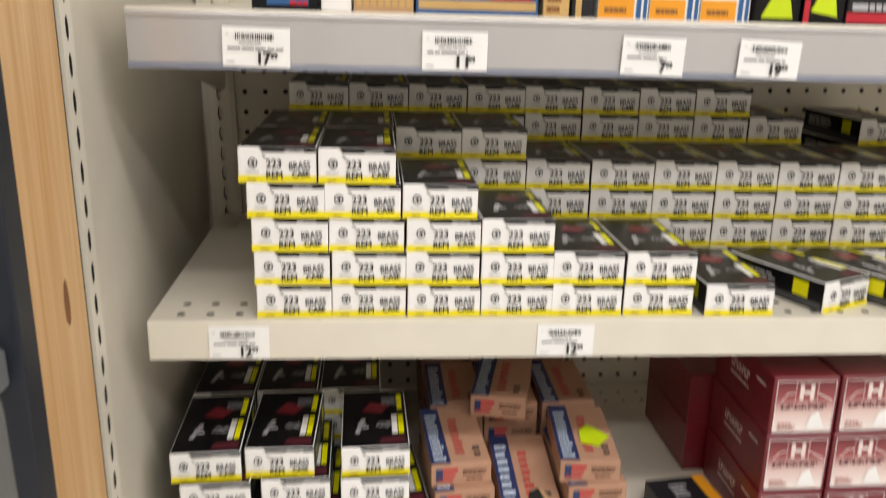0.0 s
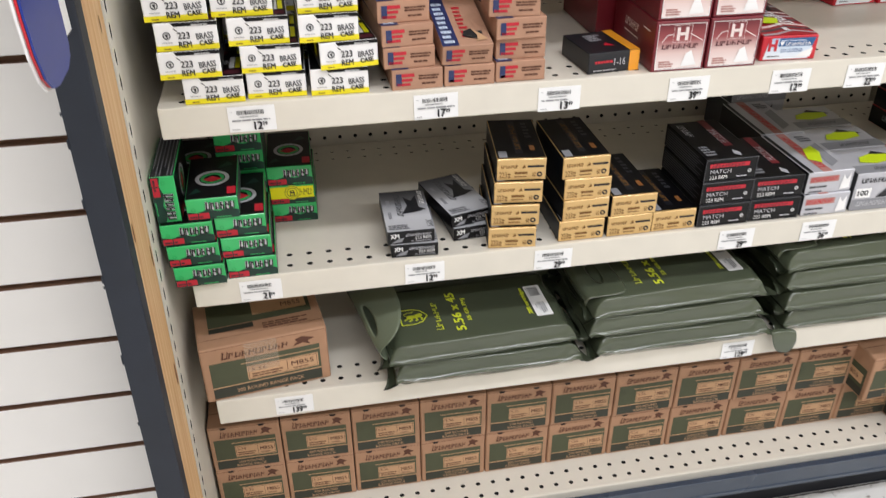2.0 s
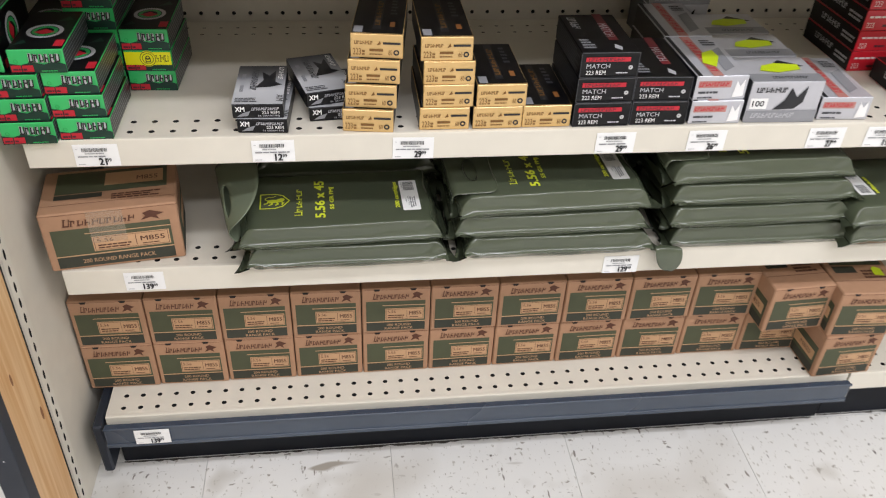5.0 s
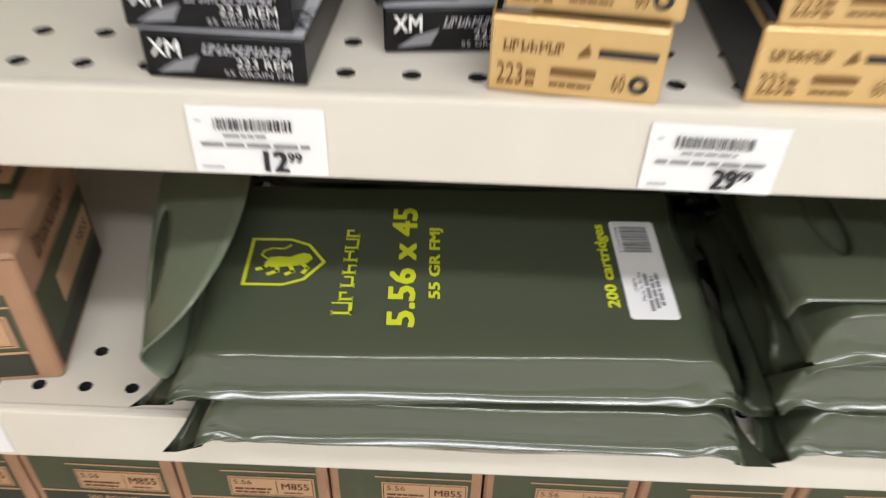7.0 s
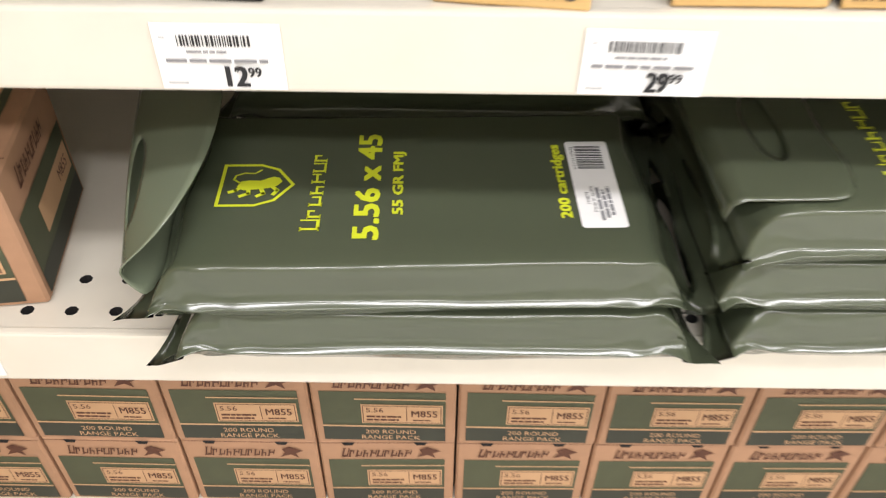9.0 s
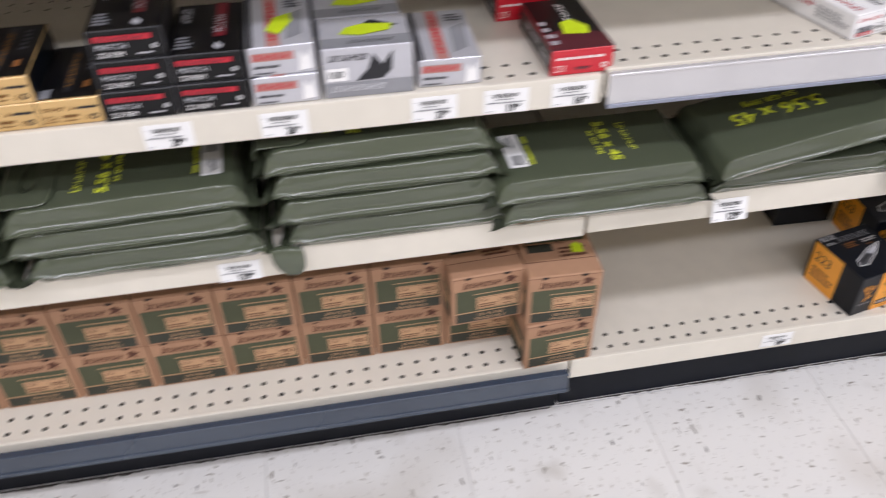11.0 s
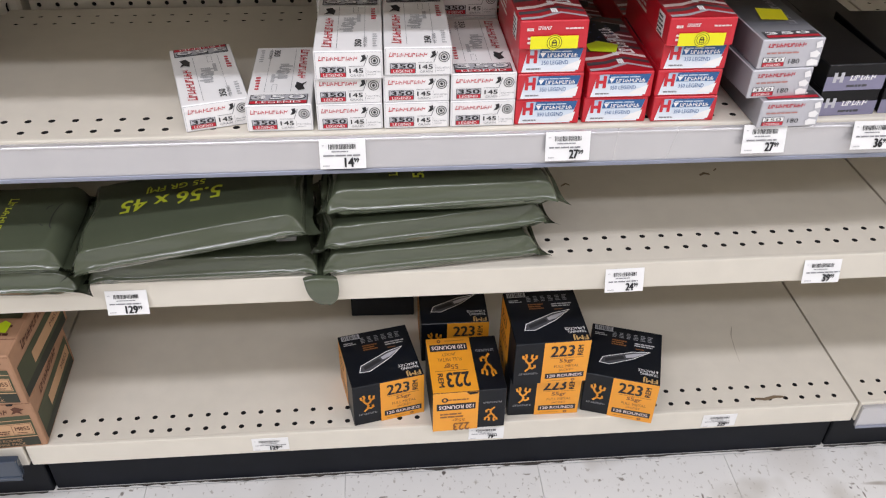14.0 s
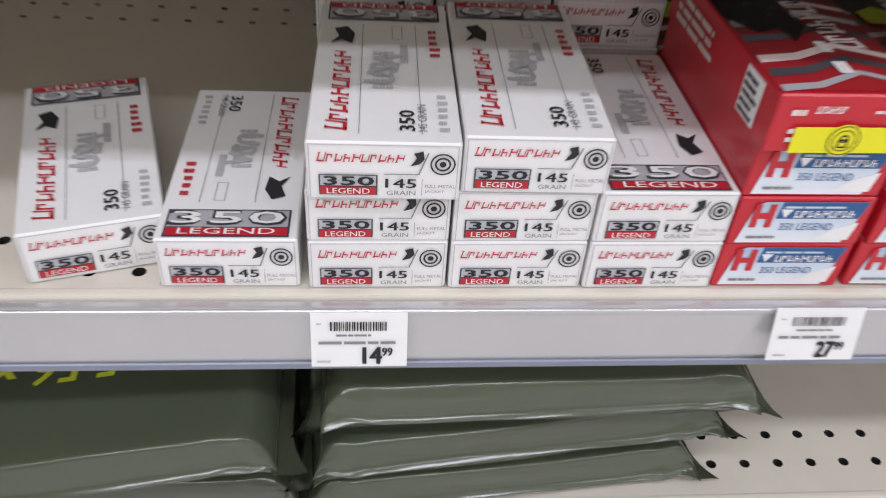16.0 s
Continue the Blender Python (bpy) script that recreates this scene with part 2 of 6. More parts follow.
def add_box(bm, x0, x1, y0, y1, z0, z1, bevel=0.0, segments=1, mi=0):
    r = bmesh.ops.create_cube(bm, size=1)
    for v in r["verts"]:
        v.co = Vector((x0 + (v.co.x + 0.5) * (x1 - x0), y0 + (v.co.y + 0.5) * (y1 - y0), z0 + (v.co.z + 0.5) * (z1 - z0)))
    fs = {f for v in r["verts"] for f in v.link_faces}
    for f in fs:
        f.material_index = mi
    if bevel:
        es = {e for v in r["verts"] for e in v.link_edges}
        bmesh.ops.bevel(bm, geom=list(es), offset=bevel, segments=segments, affect="EDGES", profile=0.6)
    return bm


def box(x0, x1, y0, y1, z0, z1, bevel=0.0, segments=1):
    return add_box(bmesh.new(), x0, x1, y0, y1, z0, z1, bevel, segments)


TEXTS = {}


def text_geometry(body):
    """Outline of a line of text in the built-in font: points and faces, one unit tall, starting at 0, 0."""
    if body not in TEXTS:
        cu = bpy.data.curves.new("lettering", "FONT")
        cu.body, cu.resolution_u, cu.size = body, 2, 1.0
        ob = new("lettering", cu)
        bpy.context.view_layer.update()
        me = bpy.data.meshes.new_from_object(ob.evaluated_get(bpy.context.evaluated_depsgraph_get()))
        pts = np.array([v.co[:2] for v in me.vertices])
        fs = [tuple(p.vertices) for p in me.polygons]
        bpy.data.objects.remove(ob)
        bpy.data.meshes.remove(me)
        lo, hi = pts.min(0), pts.max(0)
        TEXTS[body] = ((pts - lo) / (hi[1] - lo[1]), fs, (hi[0] - lo[0]) / (hi[1] - lo[1]))
    return TEXTS[body]


def R(u0, v0, u1, v1, m, layer=1):
    return ([(u0, v0), (u1, v0), (u1, v1), (u0, v1)], [(0, 1, 2, 3)], m, layer)


def P(pts, m, layer=1):
    return (pts, [tuple(range(len(pts)))], m, layer)


def T(body, u, v, height, m, layer=3, width=0.0, turn=0, bold=0.0):
    """Text with its lower left corner at u, v; turn in degrees about that corner."""
    pts, fs, ratio = text_geometry(body)
    sx = width / ratio if width else height
    a = radians(turn)
    out = [(u + p[0] * sx * math.cos(a) - p[1] * height * math.sin(a), v + p[0] * sx * math.sin(a) + p[1] * height * math.cos(a)) for p in pts]
    if bold:
        k = len(out)
        up = abs(bold) * 0.55
        face, base_pts = list(fs), list(out)
        for n, (du, dv) in enumerate(((bold, 0), (0, up), (bold, up)), 1):
            out = out + [(p[0] + du * math.cos(a) - dv * math.sin(a), p[1] + du * math.sin(a) + dv * math.cos(a), 0.00005 * n) for p in base_pts]
            fs = list(fs) + [tuple(i + k * n for i in f) for f in face]
    return (out, fs, m, layer)


def WORD(n, u, v, w, h, m, layer=3, slant=0.15, tall=1.0, turn=0, thin=0.22):
    """A brand's wordmark as a row of plain slanted strokes in its colour."""
    pts, fs = [], []
    step = w / n
    a = radians(turn)

    def bar(x0, y0, x1, y1):
        b = len(pts)
        for px, py in ((x0, y0), (x1, y0), (x1, y1), (x0, y1)):
            px += slant * py
            pts.append((u + px * math.cos(a) - py * math.sin(a), v + px * math.sin(a) + py * math.cos(a)))
        fs.append((b, b + 1, b + 2, b + 3))

    for i in range(n):
        hh = h * (tall if i == 0 else 1.0)
        wide = (0.86, 0.62, 0.80, 0.70, 0.84)[i % 5]
        x0, st, wd = i * step, step * thin, step * wide
        bar(x0, 0, x0 + st, hh)
        bar(x0 - st * 0.45, 0, x0 + st * 1.5, hh * 0.09)
        bar(x0 - st * 0.45, hh * 0.91, x0 + st * 1.5, hh)
        bar(x0 + wd - st * 0.7, hh * (0.0, 0.45, 0.12, 0.0, 0.3)[i % 5], x0 + wd, hh * (1.0, 1.0, 0.8, 0.6, 1.0)[i % 5])
        cross = (0.0, 0.42, 0.8, 0.5, 0.1)[(i * 2) % 5]
        bar(x0 + st, hh * cross, x0 + wd - st * 0.7, hh * (cross + 0.18))
    return (pts, fs, m, layer)


def upright(item):
    """The same print with its lines running the other way."""
    pts, fs, m, layer = item
    return ([(p[1], p[0]) for p in pts], [tuple(reversed(f)) for f in fs], m, layer)


def SOLIDWORD(n, u, v, w, h, m, layer=3, tall=1.0, turn=0):
    """A brand's wordmark as a row of plain solid blocks."""
    pts, fs = [], []
    a, step = radians(turn), w / n
    for i in range(n):
        hh = h * (tall if i == 0 else 1.0)
        b = len(pts)
        x0, x1 = i * step, (i + 0.78) * step
        for px, py in ((x0, 0), (x1, 0), (x1 - step * 0.1, hh), (x0 + step * 0.1, hh)):
            pts.append((u + px * math.cos(a) - py * math.sin(a), v + px * math.sin(a) + py * math.cos(a)))
        fs.append((b, b + 1, b + 2, b + 3))
    return (pts, fs, m, layer)


def LINES(u0, v0, u1, v1, n, m, layer=3, seed=1, breaks=True):
    """Small print that cannot be read, as bars."""
    rnd = random.Random(seed)
    pts, fs = [], []
    step = (v1 - v0) / n
    for i in range(n):
        end = u1 - (u1 - u0) * rnd.random() * 0.3
        x = u0
        while x < end:
            ln = (u1 - u0) * (0.08 + 0.2 * rnd.random()) if breaks else end - u0
            b = len(pts)
            e = min(x + ln, end)
            pts += [(x, v0 + i * step), (e, v0 + i * step), (e, v0 + i * step + step * 0.55), (x, v0 + i * step + step * 0.55)]
            fs.append((b, b + 1, b + 2, b + 3))
            x = e + (u1 - u0) * 0.025
    return (pts, fs, m, layer)


def BARCODE(u0, v0, u1, v1, m, layer=3, seed=3, n=24):
    rnd = random.Random(seed)
    pts, fs = [], []
    ws = [0.4 + rnd.random() for _ in range(2 * n)]
    k = (u1 - u0) / sum(ws)
    x = u0
    for i, w in enumerate(ws):
        if i % 2 == 0:
            b = len(pts)
            pts += [(x, v0), (x + w * k, v0), (x + w * k, v1), (x, v1)]
            fs.append((b, b + 1, b + 2, b + 3))
        x += w * k
    return (pts, fs, m, layer)


def RING(u, v, r0, r1, m, layer=3, n=20):
    pts = [(u + r * math.cos(2 * math.pi * i / n), v + r * math.sin(2 * math.pi * i / n)) for i in range(n) for r in (r0, r1)]
    return (pts, [(2 * i, 2 * i + 1, (2 * i + 3) % (2 * n), (2 * i + 2) % (2 * n)) for i in range(n)], m, layer)


def FRAME(u0, v0, u1, v1, t, m, layer=2):
    pts = [(u0, v0), (u1, v0), (u1, v1), (u0, v1), (u0 + t, v0 + t), (u1 - t, v0 + t), (u1 - t, v1 - t), (u0 + t, v1 - t)]
    return (pts, [(0, 1, 5, 4), (1, 2, 6, 5), (2, 3, 7, 6), (3, 0, 4, 7)], m, layer)


def turned(items, w, h):
    """The same print the other way up."""
    return [([(w - p[0], h - p[1], *p[2:]) for p in it[0]], it[1], it[2], it[3]) for it in items]


LIFT = 0.00025


def print_part(name, items, place, parent, label=""):
    """One printed face: place maps u, v, lift to a point of the thing."""
    mats, vs, fs, mi = [], [], [], []
    for pts, faces, m, layer in items:
        if m not in mats:
            mats.append(m)
        b = len(vs)
        vs += [place(p[0], p[1], 0.0003 + LIFT * layer + (p[2] if len(p) > 2 else 0)) for p in pts]
        fs += [tuple(i + b for i in f) for f in faces]
        mi += [mats.index(m)] * len(faces)
    me = bpy.data.meshes.new(name)
    me.from_pydata(vs, [], fs)
    for m in mats:
        me.materials.append(m)
    me.polygons.foreach_set("material_index", mi)
    ob = new(name, me)
    ob.parent = parent
    if label:
        ob["label"] = label
    return ob


def carton(name, label, w, d, h, front, back=None, top=None, left=None, right=None, prints=None, category="ammunition box", bevel=0.0009, group=""):
    """A printed carton, its origin below the middle of its front edge."""
    mats = [front, back or front, top or front, left or front, right or left or front, front]
    bm = box(-w / 2, w / 2, 0, d, 0, h, bevel)
    bm.normal_update()
    for f in bm.faces:
        n = f.normal
        f.material_index = 2 if n.z > 0.8 else 0 if n.y < -0.8 else 3 if n.x < -0.8 else 4 if n.x > 0.8 else 1 if n.y > 0.8 else 0
    ob = mesh_object(name, bm, mats)
    tagged(ob, label, category, group)
    places = {
        "front_print": lambda u, v, e: (u - w / 2, -e, v),
        "top_print": lambda u, v, e: (u - w / 2, v, h + e),
        "left_print": lambda u, v, e: (-w / 2 - e, d - u, v),
        "right_print": lambda u, v, e: (w / 2 + e, u, v),
    }
    for face, items in (prints or {}).items():
        print_part(face, items, places[face], ob)
    return ob


RND = random.Random(7)


class Kind:
    """A kind of carton: the first one is placed, and later ones are copies of it."""

    def __init__(self, ob):
        self.ob, self.used = ob, False

    def put(self, x, y, z, yaw=0.0, jitter=0.0, label="", base=(0, 0)):
        m = pose(x + RND.uniform(-jitter, jitter), y + RND.uniform(-jitter, jitter), z, base[0], base[1], yaw + RND.uniform(-jitter, jitter) * 400)
        if not self.used:
            self.ob.matrix_basis = m
            self.used = True
            ob = self.ob
        else:
            ob = copy_thing(self.ob, m)
        if label:
            ob["label"] = label
        return ob

# ---- setting ----
BAY = 1.22
Z_BASE, Z_2, Z_3, Z_4, Z_5, Z_6 = 0.139, 0.421, 0.618, 0.847, 1.107, 1.368
BACK_Y = 0.385


def structure(name, bm, mats, label, category):
    return tagged(mesh_object(name, bm, mats), label, category, kind="structure")


floor_tiles = structure("floor", box(-4, 7, -4.2, 1.0, -0.12, -0.004), PALEINK, "pale speckled vinyl tile shop floor with scuffs", "floor")
structure("wall_back", box(-4, 7, 0.62, 0.72, 0, 3.6), ROOM, "plain painted shop wall behind the shelving", "wall")
structure("wall_front", box(-4, 7, -4.2, -4.1, 0, 3.6), ROOM, "plain painted wall across the aisle", "wall")
structure("wall_left", box(-4.1, -4.0, -4.2, 0.72, 0, 3.6), ROOM, "plain painted end wall of the shop", "wall")
structure("wall_right", box(7.0, 7.1, -4.2, 0.72, 0, 3.6), ROOM, "plain painted end wall of the shop", "wall")
structure("ceiling", box(-4.1, 7.1, -4.2, 0.72, 3.6, 3.7), CEIL, "white shop ceiling", "ceiling")


def holed_sheet(nx, nz, pitch, rx, rz, depth=0.006, sides=8):
    """A sheet of nx by nz cells, each with a hole through it; returns points and faces in the plane u, v with depth w."""
    vs, fs, mi = [], [], []
    hp = pitch / 2
    square = []
    for k in range(sides):
        a = 2 * math.pi * (k + 0.5) / sides
        c, s = math.cos(a), math.sin(a)
        q = max(abs(c), abs(s))
        square.append((hp * c / q, hp * s / q))
    for i in range(nx):
        for j in range(nz):
            cu, cv = (i + 0.5) * pitch, (j + 0.5) * pitch
            b = len(vs)
            for k in range(sides):
                a = 2 * math.pi * (k + 0.5) / sides
                vs.append((cu + square[k][0], cv + square[k][1], 0))
                vs.append((cu + rx * math.cos(a), cv + rz * math.sin(a), 0))
                vs.append((cu + rx * math.cos(a), cv + rz * math.sin(a), depth))
            for k in range(sides):
                n = (k + 1) % sides
                fs.append((b + 3 * k, b + 3 * n, b + 3 * n + 1, b + 3 * k + 1))
                fs.append((b + 3 * k + 1, b + 3 * n + 1, b + 3 * n + 2, b + 3 * k + 2))
            corner = [k for k in range(sides)]
            for k in corner:
                n = (k + 1) % sides
                p, q = square[k], square[n]
                if abs(p[0] - q[0]) > 1e-6 and abs(p[1] - q[1]) > 1e-6:
                    ci = len(vs)
                    vs.append((cu + math.copysign(hp, p[0] + q[0]), cv + math.copysign(hp, p[1] + q[1]), 0))
                    fs.append((b + 3 * k, ci, b + 3 * n))
            mi += [0] * (len(fs) - len(mi))
    # hole walls take the second material, shade painted in as near-black
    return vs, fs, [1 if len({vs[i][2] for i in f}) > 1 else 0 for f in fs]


def raw_mesh(name, vs, fs, mats, parent=None, mi=None, label=""):
    me = bpy.data.meshes.new(name)
    me.from_pydata(vs, [], fs)
    for m in mats:
        me.materials.append(m)
    if mi:
        me.polygons.foreach_set("material_index", mi)
        bm = bmesh.new()
        bm.from_mesh(me)
        bmesh.ops.remove_doubles(bm, verts=bm.verts, dist=0.00005)
        bm.to_mesh(me)
        bm.free()
    me.update()
    ob = new(name, me)
    ob.parent = parent
    if label:
        ob["label"] = label
    return ob


INCH = BAY / 48
SLOPE = 0.0205  # the two upper shelves hang one slot lower at their far end
DIP = math.degrees(math.atan(SLOPE))


def shelf_deck(name, width, depth, top, parent_label, lip=0.04, strip=None, phase=0.5, first=0.0022):
    """A gondola shelf with its front at y 0: perforated deck, folded lip, side flanges and brackets."""
    vs, fs, mi = [], [], []

    def quad(a, b, c, d, m=0):
        k = len(vs)
        vs.extend((a, b, c, d))
        fs.append((k, k + 1, k + 2, k + 3))
        mi.append(m)

    n = round(width / INCH)
    for row, rows in ((first, 2), (depth - 0.065, 2)):
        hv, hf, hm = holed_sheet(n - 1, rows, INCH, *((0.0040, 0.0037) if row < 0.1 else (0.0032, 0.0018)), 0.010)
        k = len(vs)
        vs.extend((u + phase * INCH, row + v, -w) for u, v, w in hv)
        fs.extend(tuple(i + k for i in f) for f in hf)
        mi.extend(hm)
        quad((0, row, 0), (phase * INCH, row, 0), (phase * INCH, row + 2 * INCH, 0), (0, row + 2 * INCH, 0))
        quad(((n - 1 + phase) * INCH, row, 0), (width, row, 0), (width, row + 2 * INCH, 0), ((n - 1 + phase) * INCH, row + 2 * INCH, 0))
    if first > 0.0023:
        quad((0, 0.0022, 0), (width, 0.0022, 0), (width, first, 0), (0, first, 0))
    a, b = first + 2 * INCH, depth - 0.065
    c = b + 2 * INCH
    for y0, y1 in ((a, b), (c, depth)):
        quad((0, y0, 0), (width, y0, 0), (width, y1, 0), (0, y1, 0))
    # added near-black sheet just below the deck, painted shade for its holes
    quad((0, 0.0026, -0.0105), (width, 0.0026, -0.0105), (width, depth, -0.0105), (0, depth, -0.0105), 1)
    quad((0, 0.004, -0.022), (0, depth, -0.022), (width, depth, -0.022), (width, 0.004, -0.022), 0)
    for x in (0, width):
        quad((x, 0.002, 0), (x, depth, 0), (x, depth, -0.022), (x, 0.002, -0.022))
    quad((0, depth, 0), (width, depth, 0), (width, depth, -0.022), (0, depth, -0.022))
    ob = raw_mesh(name, vs, fs, [STEEL, CAVITY_SHADE], mi=mi)
    tagged(ob, parent_label, "shelf")
    bm = box(0, width, -0.004, 0.0025, -lip, 0.0008, 0.0018, 2)
    part("lip", bm, STEEL_EDGE, ob)
    bm = box(0.0, width, 0.003, 0.014, -lip, -lip + 0.002)
    part("lip_return", bm, STEEL, ob)
    if strip:
        bm = box(0.002, width - 0.002, -0.0105, -0.0045, -lip - 0.008, -0.002, 0.0015, 2)
        part("label_strip", bm, SILVER, ob, "glossy silver plastic price strip")
        bm = box(0.002, width - 0.002, -0.0125, -0.0108, -lip - 0.0095, -lip - 0.0045, 0.0005)
        part("strip_edge", bm, GREYLINE, ob)
        bm = box(0.002, width - 0.002, -0.0118, -0.0104, -0.006, -0.003, 0.0004)
        part("strip_bead", bm, SILVER, ob)
    for x in (0.006, width - 0.010):
        bm = bmesh.new()
        prof = [(0.05, -0.0225), (depth, -0.0225), (depth, -0.10), (depth - 0.03, -0.10), (0.05, -0.04)]
        f = bm.faces.new([bm.verts.new((x, y, z)) for y, z in prof])
        ext = bmesh.ops.extrude_face_region(bm, geom=[f])
        for v in ext["geom"]:
            if isinstance(v, bmesh.types.BMVert):
                v.co.x += 0.003
        part("bracket", bm, STEEL, ob)
    ob.matrix_basis = pose(0, 0, top)
    return ob


SHELF = "beige enamelled steel gondola shelf with perforated deck and price lip"
shelves = []
for bay in range(3):
    x0 = bay * BAY
    for z, dep, lip, strip in (
        (Z_2 + (0.004 if bay else 0), 0.37, 0.040, False),
        (Z_3 + (0.006 if bay else 0), 0.37, 0.037, bay == 1),
        ((Z_4 if bay == 0 else 0.838), 0.37, 0.036, False),
        (Z_5, 0.37, 0.036, False),
        (Z_6, 0.37, 0.036, bay == 0),
    ):
        if bay and z > 1.0:
            continue
        ob = shelf_deck("shelf", BAY - 0.004, dep, z, SHELF, lip, strip, 0.25 if bay == 0 and z < 0.7 else 0.05 if bay and z < 0.5 else 0.5, 0.0145 if bay and z < 0.5 else 0.0022)
        ob.location = (x0 + 0.002 if z < 1.3 else 0.010, 0, z)
        if z > 1.0:
            ob.matrix_basis = pose(ob.location.x, 0, z, 0, DIP, 0)
    ob = shelf_deck("base_shelf", BAY - 0.004, 0.40, Z_BASE, "beige enamelled steel base shelf deck above the black kick plate", 0.038, bay == 2, 0.18 if bay == 1 else 0.45)
    ob.location = (x0 + 0.002, -0.004, Z_BASE)
    if bay == 0:
        bm = box(0.0, BAY - 0.008, -0.024, -0.012, -0.040, -0.004, 0.003, 2)
        add_box(bm, 0.0, BAY - 0.008, -0.026, -0.022, -0.044, -0.036, 0.001)
        add_box(bm, 0.0, BAY - 0.008, -0.026, -0.022, -0.007, -0.002, 0.001)
        part("price_rail", bm, RAIL, ob, "blue-grey plastic price rail")

kick = structure("kick_plate_1", box(0, BAY - 0.003, 0.022, 0.036, 0, Z_BASE - 0.03, 0.002), KICK, "black enamelled kick plate under the base shelf", "kick plate")
structure("kick_plate_2", box(BAY, 2 * BAY - 0.003, 0.026, 0.040, 0, Z_BASE - 0.03, 0.002), KICK, "black enamelled kick plate under the base shelf", "kick plate")
structure("kick_plate_3", box(2 * BAY, 3 * BAY, 0.026, 0.040, 0, Z_BASE - 0.03, 0.002), KICK, "black enamelled kick plate under the base shelf", "kick plate")
bm = box(-0.016, -0.001, -0.022, 0.36, 0.03, Z_BASE - 0.004, 0.003)
tagged(mesh_object("base_bracket", bm, NAVY), "dark navy steel base bracket at the end of the shelving", "bracket")

# pegboard back, one panel a bay, and the slotted uprights between them
for bay in range(3):
    rows = 52
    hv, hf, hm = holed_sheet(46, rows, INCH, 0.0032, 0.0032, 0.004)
    ob = raw_mesh("back_panel_%d" % (bay + 1), [(bay * BAY + INCH + u, BACK_Y + w, 0.13 + v) for u, v, w in hv], hf, [STEEL, CAVITY_SHADE], mi=hm)
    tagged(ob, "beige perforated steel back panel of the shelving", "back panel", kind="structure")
    # added near-black sheet, paints the darkness seen through the peg holes
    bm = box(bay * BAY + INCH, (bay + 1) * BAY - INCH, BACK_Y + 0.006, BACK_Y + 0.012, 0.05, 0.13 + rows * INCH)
    part("backing", bm, CAVITY_SHADE, ob)
for i in range(4):
    x = i * BAY + (0.008 if i == 0 else 0)
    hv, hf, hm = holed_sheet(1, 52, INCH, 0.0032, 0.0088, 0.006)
    ob = raw_mesh("upright_%d" % (i + 1), [(x - INCH / 2 + u, BACK_Y - 0.012 + w, 0.13 + v) for u, v, w in hv], hf, [STEEL_EDGE, CAVITY_SHADE], mi=hm)
    tagged(ob, "beige slotted steel upright of the shelving", "upright", kind="structure")
    bm = box(x - 0.018, x + 0.018, BACK_Y - 0.004, BACK_Y + 0.02, 0.0, 1.46)
    add_box(bm, x - 0.019, x - 0.0128, BACK_Y - 0.0118, BACK_Y - 0.004, 0.0, 1.46)
    add_box(bm, x + 0.0128, x + 0.019, BACK_Y - 0.0118, BACK_Y - 0.004, 0.0, 1.46)
    part("channel", bm, [STEEL], ob)

# end panel with its slotted front edge, the raw pine board, the dark post and the slat wall; all lean a little
LEAN = 0.0165


def leaning(bm):
    for v in bm.verts:
        v.co.x += LEAN * (v.co.z - 0.8)
    return bm


def prism(corners, z0, z1, bevel=0.0):
    """An upright with the plan of the corners given, counter-clockwise."""
    bm = bmesh.new()
    low = [bm.verts.new((x, y, z0)) for x, y in corners]
    high = [bm.verts.new((x, y, z1)) for x, y in corners]
    n = len(corners)
    bm.faces.new(low[::-1])
    bm.faces.new(high)
    for i in range(n):
        bm.faces.new((low[i], low[(i + 1) % n], high[(i + 1) % n], high[i]))
    if bevel:
        bmesh.ops.bevel(bm, geom=list(bm.edges), offset=bevel, segments=2, affect="EDGES", profile=0.6)
    return leaning(bm)


PX, FX = -0.0255, -0.0105
end_panel = structure("end_panel", leaning(box(PX - 0.006, PX, -0.0868, 0.40, 0.0, 1.75, 0.001)), STEEL, "beige enamelled steel end panel closing the shelving", "panel")
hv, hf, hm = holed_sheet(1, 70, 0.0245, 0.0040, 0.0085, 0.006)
raw_mesh("slotted_edge", [(FX - w + LEAN * (0.02 + v - 0.8), -0.1065 + u * 0.74, 0.02 + v) for u, v, w in hv], hf, [STEEL_EDGE, CAVITY_SHADE], end_panel, hm)
# added near-black core, painted shade behind the slots of the edge
part("edge_core", prism([(FX - 0.0100, -0.1055), (FX - 0.0070, -0.1055), (FX - 0.0070, -0.0890), (FX - 0.0100, -0.0890)], 0.0, 1.75), CAVITY_SHADE, end_panel)
part("edge_face", prism([(FX - 0.0140, -0.1085), (FX + 0.0004, -0.1085), (FX + 0.0004, -0.1068), (FX - 0.0140, -0.1068)], 0.0, 1.75), STEEL_EDGE, end_panel)
part("edge_return", prism([(PX, -0.0882), (FX, -0.0882), (FX, -0.0862), (PX, -0.0862)], 0.0, 1.75), STEEL_EDGE, end_panel)
# added near-black prism for the shade in the gap beside the board
part("gap_filler", prism([(-0.0300, -0.1240), (-0.0130, -0.1240), (-0.0130, -0.1090), (-0.0300, -0.1090)], 0.0, 1.75), CAVITY_SHADE, end_panel)
stud = structure("pine_board", prism([(-0.0300, -0.2240), (-0.0020, -0.2240), (-0.0095, -0.1195), (-0.0300, -0.1195)], 0.0, 1.75, 0.0015), WOOD, "raw pine board with a few knots beside the shelving", "board")
